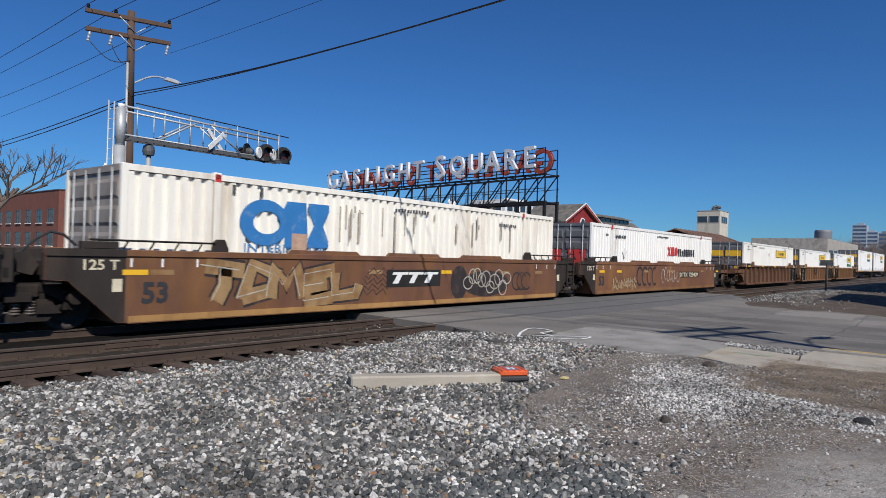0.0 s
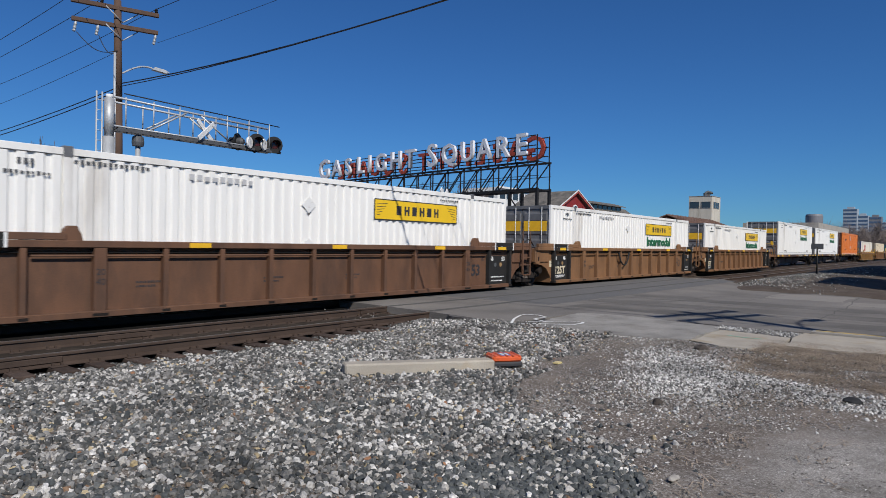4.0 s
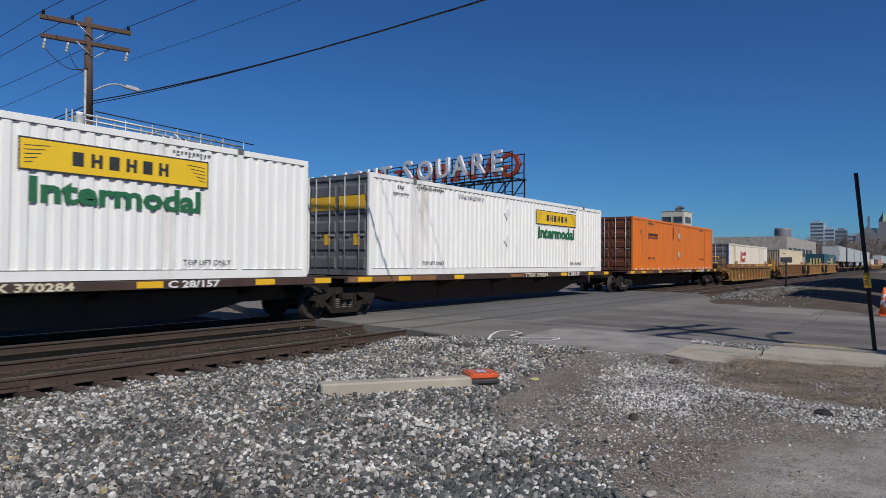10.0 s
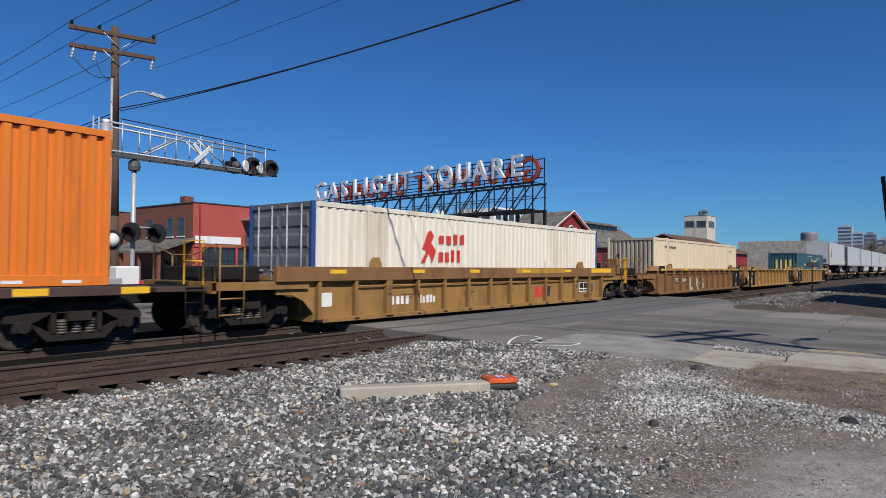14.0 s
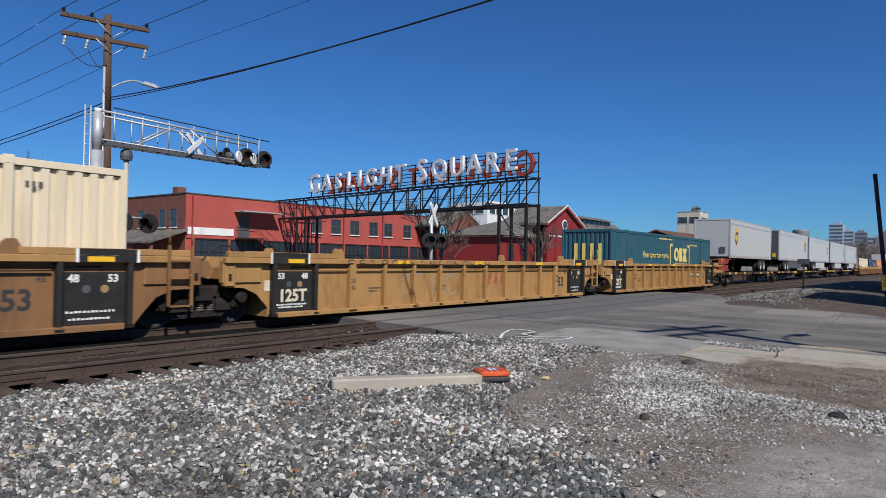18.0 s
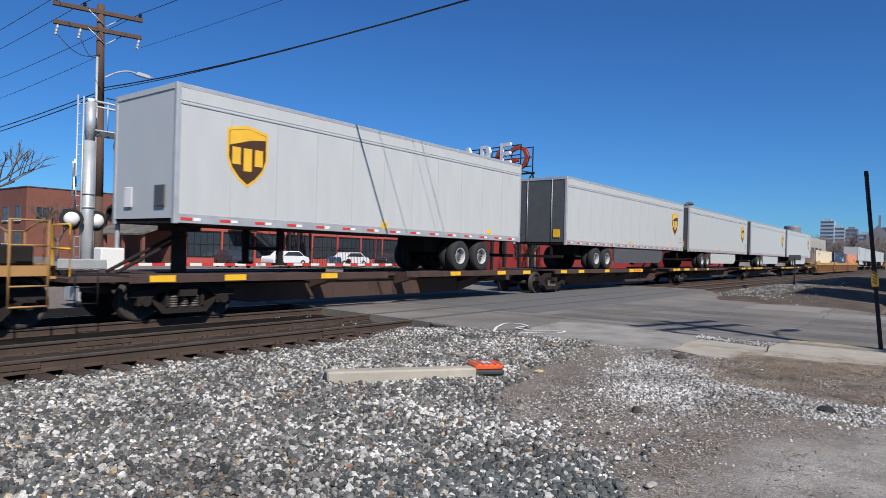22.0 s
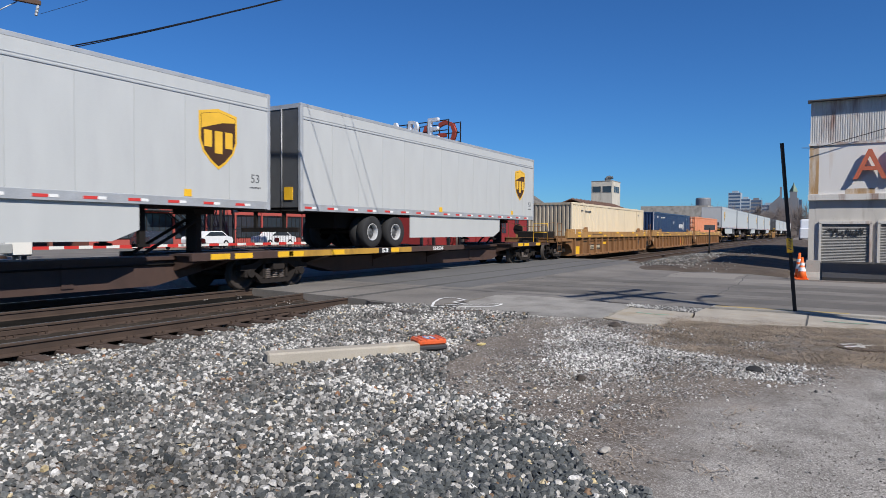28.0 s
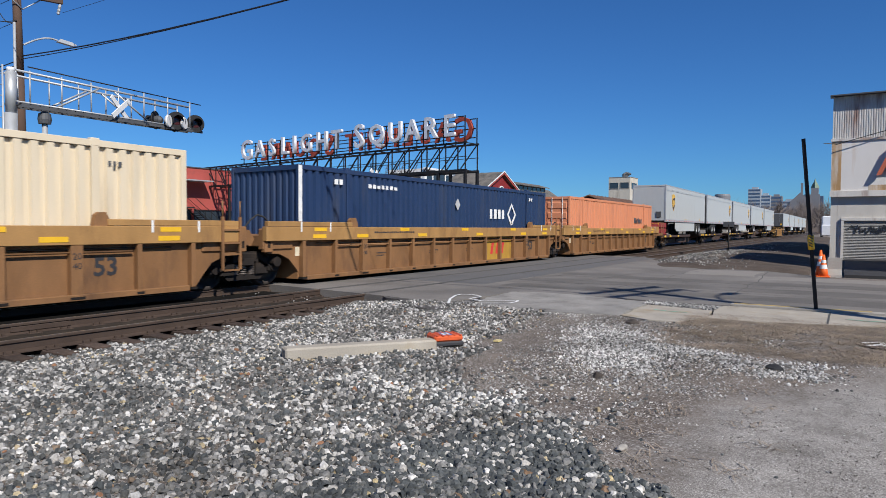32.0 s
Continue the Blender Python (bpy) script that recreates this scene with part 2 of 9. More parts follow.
M["pole_wood"] = material("brown_pole_wood", (0.085, 0.05, 0.034), 0.9, vary=0.2, scale=5, fine=50, bump=0.35, streak=8)
M["roof_slate"] = material("old_grey_roof", (0.15, 0.135, 0.115), 0.9, vary=0.3, scale=2, bump=0.3, tint=(0.055, 0.055, 0.05), tint_amount=0.55, tint_scale=0.9)
M["bark"] = material("bare_branch_bark", (0.11, 0.085, 0.07), 0.95, vary=0.2, bump=0.3)
M["cone_orange"] = material("orange_cone_plastic", (0.8, 0.13, 0.015), 0.5, vary=0.06, bump=0.03)
M["wire"] = material("black_cable", (0.012, 0.012, 0.014), 0.6, vary=0.1, bump=0.0)
M["panel_black"] = material("dusty_black_panel", (0.02, 0.02, 0.02), 0.75, vary=0.2, bump=0.08, tint=(0.05, 0.036, 0.026), tint_amount=0.25, spec=0.25)
M["cream_mark"] = material("cream_stencil", (0.62, 0.55, 0.4), 0.6, vary=0.1, bump=0.02)
M["khaki_spray"] = material("khaki_spray_paint", (0.3, 0.19, 0.085), 0.65, vary=0.2, bump=0.05, tint=(0.19, 0.095, 0.035), tint_amount=0.6, tint_scale=1.6)
M["soot_spray"] = material("black_spray_paint", (0.028, 0.022, 0.022), 0.65, vary=0.25, bump=0.05, tint=(0.08, 0.045, 0.03), tint_amount=0.3, tint_scale=3)
M["pale_spray"] = material("pale_grey_spray_paint", (0.42, 0.4, 0.34), 0.65, vary=0.15, bump=0.05, tint=(0.2, 0.14, 0.09), tint_amount=0.4, tint_scale=4)
M["spring"] = material("rubbed_spring_steel", (0.13, 0.105, 0.09), 0.6, 0.3, vary=0.15, bump=0.1)

# ---- mesh helpers ----
def link_mesh(name, bm, mat, parent=None, label="", smooth=False):
    me = bpy.data.meshes.new(name)
    bm.to_mesh(me)
    bm.free()
    for p in me.polygons:
        p.use_smooth = smooth
    mats = mat if isinstance(mat, (list, tuple)) else [mat]
    for m in mats:
        me.materials.append(m)
    ob = new(name, me)
    if parent:
        ob.parent = parent
    if label:
        tagged(ob, label)
    return ob


def part(name, bm, mat, parent, label="", smooth=False):
    return link_mesh(name, bm, mat, parent, label, smooth)


def empty(name, x=0, y=0, z=0, rz=0, label="", category="", group="", kind=""):
    ob = new(name)
    ob.empty_display_size = 0.2
    ob.matrix_basis = pose(x, y, z, 0, 0, rz)
    return tagged(ob, label, category, group, kind)


def box(bm, x0, x1, y0, y1, z0, z1, mi=0, bevel=0.0):
    vs = [bm.verts.new((x, y, z)) for x in (x0, x1) for y in (y0, y1) for z in (z0, z1)]
    faces = []
    for idx in ((0, 1, 3, 2), (4, 6, 7, 5), (0, 4, 5, 1), (2, 3, 7, 6), (0, 2, 6, 4), (1, 5, 7, 3)):
        f = bm.faces.new([vs[i] for i in idx])
        f.material_index = mi
        faces.append(f)
    if bevel:
        edges = list({e for f in faces for e in f.edges})
        r = bmesh.ops.bevel(bm, geom=edges, offset=bevel, segments=1, affect='EDGES')
        for f in r["faces"]:
            f.material_index = mi
    return vs


def prism(bm, outline, y0, y1, axis="y", mi=0):
    """A closed outline of (a, b) pairs pushed along an axis: y: (x, z); x: (y, z); z: (x, y)."""
    def at(a, b, c):
        return (a, c, b) if axis == "y" else (c, a, b) if axis == "x" else (a, b, c)
    r0 = [bm.verts.new(at(a, b, y0)) for a, b in outline]
    r1 = [bm.verts.new(at(a, b, y1)) for a, b in outline]
    n = len(outline)
    fs = [bm.faces.new(r0), bm.faces.new(r1[::-1])]
    for i in range(n):
        fs.append(bm.faces.new((r0[i], r1[i], r1[(i + 1) % n], r0[(i + 1) % n])))
    for f in fs:
        f.material_index = mi
    bmesh.ops.recalc_face_normals(bm, faces=fs)
    return fs


def rod(bm, a, b, r, sides=8, r2=None, mi=0, caps=True):
    a, b = Vector(a), Vector(b)
    d = (b - a).normalized()
    u = d.orthogonal().normalized()
    v = d.cross(u)
    r2 = r if r2 is None else r2
    rings = []
    for p, rad in ((a, r), (b, r2)):
        rings.append([bm.verts.new(p + (u * math.cos(2 * math.pi * i / sides) + v * math.sin(2 * math.pi * i / sides)) * rad) for i in range(sides)])
    for i in range(sides):
        f = bm.faces.new((rings[0][i], rings[0][(i + 1) % sides], rings[1][(i + 1) % sides], rings[1][i]))
        f.material_index = mi
        f.smooth = True
    if caps:
        bm.faces.new(rings[0][::-1]).material_index = mi
        bm.faces.new(rings[1]).material_index = mi


def lathe(bm, profile, axis="y", sides=24, mi=0, centre=(0, 0, 0), capped=True):
    """Turns (radius, along) pairs round an axis."""
    rings = []
    for r, a in profile:
        ring = []
        for i in range(sides):
            c, s = r * math.cos(2 * math.pi * i / sides), r * math.sin(2 * math.pi * i / sides)
            p = (c, a, s) if axis == "y" else (c, s, a) if axis == "z" else (a, c, s)
            ring.append(bm.verts.new(Vector(p) + Vector(centre)))
        rings.append(ring)
    fs = []
    for q, w in zip(rings, rings[1:]):
        for i in range(sides):
            fs.append(bm.faces.new((q[i], q[(i + 1) % sides], w[(i + 1) % sides], w[i])))
    if capped:
        fs += [bm.faces.new(rings[0]), bm.faces.new(rings[-1])]
    for f in fs:
        f.material_index = mi
        f.smooth = True
    bmesh.ops.recalc_face_normals(bm, faces=fs)


def B():
    return bmesh.new()


def boxed(name, mat, parent, *dims, label="", bevel=0.0):
    bm = B()
    box(bm, *dims, bevel=bevel)
    return part(name, bm, mat, parent, label)


def words(name, text, size, m, mat, parent, label="", extrude=0.003, width=None, spacing=1.0, bold=0.0):
    """Lettering as a mesh, its baseline's middle at m."""
    cu = bpy.data.curves.new(name, 'FONT')
    cu.body, cu.size, cu.align_x, cu.extrude, cu.space_character = text, size, 'CENTER', extrude, spacing
    cu.resolution_u, cu.offset = 2, bold
    tmp = bpy.data.objects.new(name, cu)
    me = bpy.data.meshes.new_from_object(tmp)
    bpy.data.objects.remove(tmp)
    bpy.data.curves.remove(cu)
    if width:
        xs = [v.co.x for v in me.vertices]
        k = width / max(1e-6, max(xs) - min(xs))
        for v in me.vertices:
            v.co.x *= k
    me.materials.clear()
    me.materials.append(mat)
    ob = new(name, me)
    ob.parent = parent
    ob.matrix_basis = m
    if label:
        tagged(ob, label)
    return ob


def from_arrays(name, verts, faces, mat):
    """A mesh from numpy arrays of vertices and equal-sided faces."""
    me = bpy.data.meshes.new(name)
    nv, (nf, k) = len(verts), faces.shape
    me.vertices.add(nv)
    me.vertices.foreach_set("co", np.ascontiguousarray(verts, dtype=np.float32).ravel())
    me.loops.add(nf * k)
    me.loops.foreach_set("vertex_index", np.ascontiguousarray(faces, dtype=np.int32).ravel())
    me.polygons.add(nf)
    me.polygons.foreach_set("loop_start", np.arange(0, nf * k, k, dtype=np.int32))
    me.polygons.foreach_set("loop_total", np.full(nf, k, dtype=np.int32))
    me.polygons.foreach_set("use_smooth", np.zeros(nf, dtype=bool))
    me.update(calc_edges=True)
    me.validate()
    me.materials.append(mat)
    return me

# ---- the train ----
TRACK_Y, NEAR_Y = 13.665, 10.2
MOVERS, TURNERS = [], []          # (thing, x at the start) and wheelsets with their place and radius


def gone(t):
    """How far the train has come by t seconds, in metres."""
    return 11.45 * t - 0.017 * t * t


def mover(ob, x):
    ob.matrix_basis = pose(x, TRACK_Y, ob.location.z)
    MOVERS.append((ob, x))
    return ob


def shared(key, make):
    """One mesh for alike pieces."""
    if key not in shared.made:
        shared.made[key] = make()
    return shared.made[key]


shared.made = {}


def piece(name, key, make, mat, parent, m=None, label=""):
    """A part that shares its mesh with its likes."""
    def build():
        bm = make()
        me = bpy.data.meshes.new(name)
        bm.to_mesh(me)
        bm.free()
        for q in mat if isinstance(mat, (list, tuple)) else [mat]:
            me.materials.append(q)
        return me
    tag = mat.name if not isinstance(mat, (list, tuple)) else "+".join(q.name for q in mat)
    ob = new(name, shared((key, tag), build))
    ob.parent = parent
    if m:
        ob.matrix_basis = m
    if label:
        tagged(ob, label)
    return ob


def bar(key, *dims, bevel=0.0):
    def make():
        bm = B()
        box(bm, *dims, bevel=bevel)
        return bm
    return key + str(dims), make


def wheel_mesh(r):
    def make():
        bm = B()
        for s in (-1, 1):
            y = s * 0.75
            prof = [(0.06, y + s * 0.085), (0.15, y + s * 0.085), (0.16, y + s * 0.03), (r * 0.62, y - s * 0.005), (r - 0.10, y + s * 0.02), (r - 0.09, y + s * 0.066),
                    (r - 0.012, y + s * 0.07), (r, y + s * 0.055), (r + 0.005, y - s * 0.03), (r + 0.03, y - s * 0.045), (r + 0.028, y - s * 0.07),
                    (r - 0.08, y - s * 0.07), (r - 0.11, y - s * 0.03), (0.16, y - s * 0.05), (0.12, y - s * 0.09)]
            lathe(bm, prof, "y", 28)
            for k in range(4):
                a = k * math.pi / 2 + 0.4
                box(bm, math.cos(a) * r * 0.4 - 0.03, math.cos(a) * r * 0.4 + 0.03, y + s * 0.02 - 0.012, y + s * 0.02 + 0.012,
                    math.sin(a) * r * 0.4 - 0.03, math.sin(a) * r * 0.4 + 0.03)
        rod(bm, (0, -0.98, 0), (0, 0.98, 0), 0.08, 12)
        return bm
    return make


def side_frame_mesh(r, wb):
    def make():
        bm = B()
        h = wb / 2
        y0, y1 = -0.075, 0.075
        top = [(-h - 0.3, r + 0.08), (-h - 0.28, r + 0.2), (-h + 0.12, r + 0.24), (-0.42, r + 0.40), (0.42, r + 0.40), (h - 0.12, r + 0.24), (h + 0.28, r + 0.2), (h + 0.3, r + 0.08),
               (h - 0.14, r + 0.05), (0.44, r + 0.22), (-0.44, r + 0.22), (-h + 0.14, r + 0.05)]
        prism(bm, top, y0, y1, "y")
        low = [(-h + 0.14, r + 0.05), (-h + 0.2, r - 0.08), (-0.5, r - 0.28), (0.5, r - 0.28), (h - 0.2, r - 0.08), (h - 0.14, r + 0.05),
               (0.42, r - 0.14), (-0.42, r - 0.14)]
        prism(bm, low, y0, y1, "y")
        for c in (-0.44, 0.36):
            box(bm, c, c + 0.08, y0, y1, r - 0.16, r + 0.24)
        for c in (-h, h):
            box(bm, c - 0.15, c + 0.15, y0 - 0.03, y1 + 0.03, r - 0.12, r + 0.1, bevel=0.03)
            rod(bm, (c, -0.04, r), (c, -0.16, r), 0.105, 12)
        return bm
    return make


def spring_mesh():
    bm = B()
    for k in range(5):
        z = 0.05 * k
        rod(bm, (0, 0, z), (0, 0, z + 0.032), 0.095, 10)
        rod(bm, (0, 0, z + 0.03), (0, 0, z + 0.052), 0.07, 8, caps=False)
    return bm


def bolster_mesh():
    bm = B()
    prism(bm, [(-1.2, 0.02), (-0.8, -0.1), (0.8, -0.1), (1.2, 0.02), (1.2, 0.18), (0.4, 0.22), (-0.4, 0.22), (-1.2, 0.18)], -0.2, 0.2, "x")
    return bm


def bogie(parent, x, r=0.46, wb=1.78, turn=True):
    t = piece("bogie", ("bolster",), bolster_mesh, M["truck_steel"], parent, pose(x, 0, r + 0.06), "cast steel railway bogie")
    for s in (-1, 1):
        turned = 0 if s < 0 else 180
        piece("side_frame", ("frame", r, wb), side_frame_mesh(r, wb), M["truck_steel"], t, pose(0, s * 1.0, -r - 0.06, 0, 0, turned))
        for c in (-0.24, 0.0, 0.24):
            piece("spring", ("spring",), spring_mesh, M["spring"], t, pose(c, s * 1.01, -0.21))
        w = piece("wheelset", ("wheelset", r), wheel_mesh(r), M["wheel_steel"], t, pose(s * wb / 2, 0, -0.06), "steel wheels on an axle")
        if turn:
            TURNERS.append((w, s * wb / 2, r))
    return t


def tube(bm, pts, r, sides=6):
    """A bent round bar through points, in one piece."""
    pts = [Vector(p) for p in pts]
    rings = []
    for i, p in enumerate(pts):
        d = (pts[min(i + 1, len(pts) - 1)] - pts[max(i - 1, 0)]).normalized()
        u = d.cross(Vector((0.13, 0.31, 0.94))).normalized()
        v = d.cross(u)
        rings.append([bm.verts.new(p + (u * math.cos(2 * math.pi * k / sides) + v * math.sin(2 * math.pi * k / sides)) * r) for k in range(sides)])
    for q, w in zip(rings, rings[1:]):
        for k in range(sides):
            bm.faces.new((q[k], q[(k + 1) % sides], w[(k + 1) % sides], w[k])).smooth = True


def coupler_mesh():
    bm = B()
    box(bm, -0.55, 0.0, -0.09, 0.09, -0.1, 0.1, bevel=0.02)
    prism(bm, [(-0.75, -0.15), (-0.5, -0.2), (-0.45, 0.2), (-0.62, 0.22), (-0.72, 0.05), (-0.82, 0.02)], -0.16, 0.16, "z")
    return bm


def ladder(parent, x, y, z0, z1, mat, width=0.4):
    def make():
        bm = B()
        for s in (-1, 1):
            rod(bm, (s * width / 2, 0, 0), (s * width / 2, 0, z1 - z0), 0.014, 6)
        k = 0.05
        while k < z1 - z0:
            rod(bm, (-width / 2, 0, k), (width / 2, 0, k), 0.012, 6)
            k += 0.3
        return bm
    return piece("ladder", ("ladder", round(z1 - z0, 2), width), make, mat, parent, pose(x, y, z0), "steel rung ladder")


def well_end(car, x, s, outer, mat):
    """The deck, bogie and hardware at one end; s = -1 for the end towards smaller x."""
    reach = 3.3 if outer else 1.6
    tx = 1.7 if outer else 1.6
    bm = B()
    a, b = x + s * 0.5, x + s * (reach - 0.15)
    lo, hi = min(a, b), max(a, b)
    box(bm, lo, hi, -0.5, 0.5, 0.75, 1.15, bevel=0.02)
    part("end_sill", bm, M["dark_steel"], car)
    bm = B()
    a, b = x + s * 0.3, x + s * (1.75 if not outer else 2.9)
    if outer:
        lo, hi = min(a, b), max(a, b)
        box(bm, lo, hi, -1.42, 1.42, 1.05, 1.13, bevel=0.01)
        for yy in (-1.45, 1.37):
            box(bm, lo, hi, yy, yy + 0.08, 0.97, 1.15)
        box(bm, min(b, b - s * 0.1), max(b, b - s * 0.1), -1.45, 1.45, 0.92, 1.17)
    else:
        lo, hi = min(a, x + s * 1.3), max(a, x + s * 1.3)
        box(bm, lo, hi, -1.3, 1.3, 1.0, 1.3, bevel=0.03)
        for yy in (-1.42, 1.22):
            box(bm, lo, hi, yy, yy + 0.2, 0.92, 1.45, bevel=0.03)
        box(bm, min(x + s * 0.9, x + s * 1.4), max(x + s * 0.9, x + s * 1.4), -0.35, 0.35, 1.1, 1.5, bevel=0.03)
    part("end_platform", bm, mat, car)
    if outer:
        piece("coupler", ("coupler",), coupler_mesh, M["dark_steel"], car, pose(x + s * (reach - 0.35), 0, 0.86, 0, 0, 0 if s < 0 else 180), "steel knuckle coupler")
        rail = B()
        xr = x + s * 2.75
        tube(rail, [(xr, -1.3, 1.13), (xr, -1.3, 1.98), (xr, -0.45, 1.75), (xr, 0.45, 1.75), (xr, 1.3, 1.98), (xr, 1.3, 1.13)], 0.018)
        part("handrail", rail, mat, car, smooth=True)
        for yy in (-0.45, 0.45):
            part("handrail_post", rods((xr, yy, 1.13), (xr, yy, 1.75), 0.018), mat, car, smooth=True)
        for px in (2.15, 2.75):
            part("grab_iron", rods((x + s * px, -1.49, 0.42), (x + s * px, -1.49, 1.95), 0.018), mat, car, smooth=True)
        for zz in (0.45, 0.8, 1.5, 1.93):
            part("step", rods((x + s * 2.15, -1.49, zz), (x + s * 2.75, -1.49, zz), 0.018), mat, car, smooth=True)
        boxed("draft_box", M["dark_steel"], car, min(x + s * 1.2, x + s * 2.8), max(x + s * 1.2, x + s * 2.8), -0.75, 0.75, 1.13, 1.5, bevel=0.04)
        lathe_bm = B()
        lathe(lathe_bm, [(0.02, -0.03), (0.26, -0.03), (0.28, 0.0), (0.26, 0.03), (0.02, 0.03)], "x", 18)
        w = part("brake_wheel", lathe_bm, M["dark_steel"], car)
        w.matrix_basis = pose(x + s * 2.6, 0.8, 1.6)
    else:
        boxed("end_post", mat, car, x - 1.28, x - 1.02, -1.46, -1.3, 0.86, 1.46, bevel=0.02)
        boxed("post_slot", M["dark_steel"], car, x - 1.2, x - 1.12, -1.465, -1.461, 0.98, 1.14)
        boxed("chord_cap", mat, car, x - 0.75, x - 0.1, -1.52, -1.36, 1.503, 1.64, bevel=0.012)
        boxed("spring_housing", M["truck_steel"], car, x - 2.03, x - 1.27, -1.16, -0.9, 0.62, 0.86, bevel=0.03)
        for a, b_ in ((-2.35, -1.95), (-1.3, -0.9)):
            bm = B()
            prism(bm, [(x + a, 0.34), (x + b_, 0.34), (x + b_ - (0.0 if a < -2 else 0.2), 0.6), (x + a + (0.2 if a < -2 else 0.0), 0.6)], -1.14, -0.98, "y")
            part("spring_pocket", bm, M["truck_steel"], car)
        bm = B()
        rod(bm, (x - 0.72, -1.28, 0.62), (x - 0.72, -1.02, 0.62), 0.13, 14)
        part("brake_cylinder", bm, M["truck_steel"], car, smooth=False)
        plate(car, "yellow_ticket", x - 0.2, x - 0.03, 0.74, 0.98, M["cream_mark"], -1.37, 0.006)
        hose = B()
        pts = [Vector((x + s * (0.6 + 0.22 * k), -0.9, 1.55 + 0.25 * math.sin(k * 0.9))) for k in range(6)]
        tube(hose, pts, 0.025)
        part("air_hose", hose, M["rubber"], car, smooth=True)
    bogie(car, x + s * tx, 0.485 if not outer else 0.46)


def well_car(x, mat, left_outer=False, right_outer=False, own_left=True, own_right=False, ribs=True, label="", top=1.5, low=0.14, length=16.15, chord=0.13, raised=None, panels=True, number="53", chord_paint=None, left_panel=True, panel_paint=None, stencil=None):
    car = empty("well_car", x, TRACK_Y, 0, label=label, category="freight car", group="well cars of the train")
    L = length
    # side walls with sloped ends
    if ribs:
        side = [(-1.2, 0.84), (-0.75, 0.82), (-0.42, 0.68), (-0.16, 0.42), (0.04, low), (L + 0.12, low), (L + 0.34, 0.42), (L + 0.58, 0.68), (L + 0.92, 0.82), (L + 1.42, 0.84), (L + 1.42, top - 0.1), (-1.2, top - 0.1)]
    else:
        side = [(-1.3, 0.95), (-0.95, 0.93), (-0.1, low), (L + 0.1, low), (L + 0.95, 0.93), (L + 1.3, 0.95), (L + 1.3, top - 0.1), (-1.3, top - 0.1)]
    near = -1.37 if ribs else -1.5
    for nm, y0, y1 in (("side_wall", near, near + 0.06), ("side_wall", 1.34, 1.40)):
        bm = B()
        prism(bm, side, y0, y1, "y")
        part(nm, bm, mat, car)
    for y0 in (-1.53, 1.37):
        boxed("top_chord", chord_paint or mat, car, -1.3, L + 1.3, y0, y0 + 0.16, top - chord, top, bevel=0.012)
        boxed("bottom_chord", mat, car, 0.1, L - 0.1, y0 + 0.0, y0 + 0.16, low - 0.03, low + 0.09, bevel=0.012)
    # floor beams of the well
    boxed("well_floor", M["dark_steel"], car, 0.2, L - 0.2, -1.36, 1.36, low - 0.02, low + 0.06)
    for k in range(2):
        boxed("bulkhead", mat, car, (-0.1, L + 0.02)[k], (-0.02, L + 0.1)[k], -1.36, 1.36, low, 1.25)
    if ribs:
        n = 14
        for k in range(n):
            rx = 0.0 + k * L / (n - 1)
            wide = k in (2, n - 3)
            w = 0.11 if wide else 0.05
            dark = panels and k in ((0, 1, n - 2, n - 1) if left_panel else (n - 2, n - 1))
            key, make = bar("rib", -w, w, -1.52, -1.365, low + 0.05, top - chord - 0.002, bevel=0.008)
            piece("rib", key, make, M["panel_black"] if dark else mat, car, pose(rx, 0, 0))
            key, make = bar("foot", -w - 0.03, w + 0.03, -1.535, -1.365, low + 0.0, low + 0.05)
            piece("rib_foot", key, make, M["dark_steel"], car, pose(rx, 0, 0))
            key, make = bar("ribf", -w, w, 1.4, 1.52, low + 0.05, top - chord - 0.002)
            piece("rib", key, make, mat, car, pose(rx, 0, 0))
        bay = L / (n - 1)
        rail = B()
        rod(rail, (bay * 1.1, -1.45, top - chord - 0.14), (L - bay * 1.1, -1.45, top - chord - 0.14), 0.022, 6)
        part("brake_pipe", rail, mat, car, smooth=True)
        part("brake_pipe", rods((bay * 0.4, -1.43, top - chord - 0.08), (L - bay * 0.4, -1.43, top - chord - 0.08), 0.015), M["dark_steel"], car, smooth=True)
        if panels:
            for a, word, small in ((0.05, "125T", "53   48"), (L - bay + 0.05, "", "48   53")):
                if a < 1 and not left_panel:
                    continue
                plate(car, "end_panel", a, a + bay - 0.1, low + 0.03, top - chord - 0.18, panel_paint or M["panel_black"], -1.37, 0.008, "black stencil panel")
                for tx_, word_ in ((a + 0.22, small[:2]), (a + bay - 0.32, small[-2:])):
                    words("stencil", word_, 0.2, on_side(tx_, top - chord - 0.36, -1.379), M["white_mark"], car, bold=0.006)
                for tx_, m_ in ((a + bay * 0.36, "dark_grey"), (a + bay * 0.62, "khaki_spray")):
                    shape(car, "round_mark", [(tx_ + 0.075 * math.cos(q * 0.524), 0.88 + 0.075 * math.sin(q * 0.524)) for q in range(12)], M[m_], -1.379, 0.002)
                if word:
                    words("stencil", word, 0.4, on_side(a + bay / 2 - 0.05, 0.48, -1.379), M["cream_mark"], car, width=0.78, bold=0.014)
                bars(car, "stencil", a + 0.1, a + bay - 0.25, 0.38 if word else 0.45, 0.42 if word else 0.49, 12, M["white_mark"], -1.379)
                bars(car, "stencil", a + 0.15, a + bay - 0.35, 0.32, 0.36, 10, M["white_mark"], -1.379)
        if number:
            words("stencil", number, 0.5, on_side(L - bay * 1.5, 0.55, -1.372), stencil or M["black_mark"], car, bold=0.012)
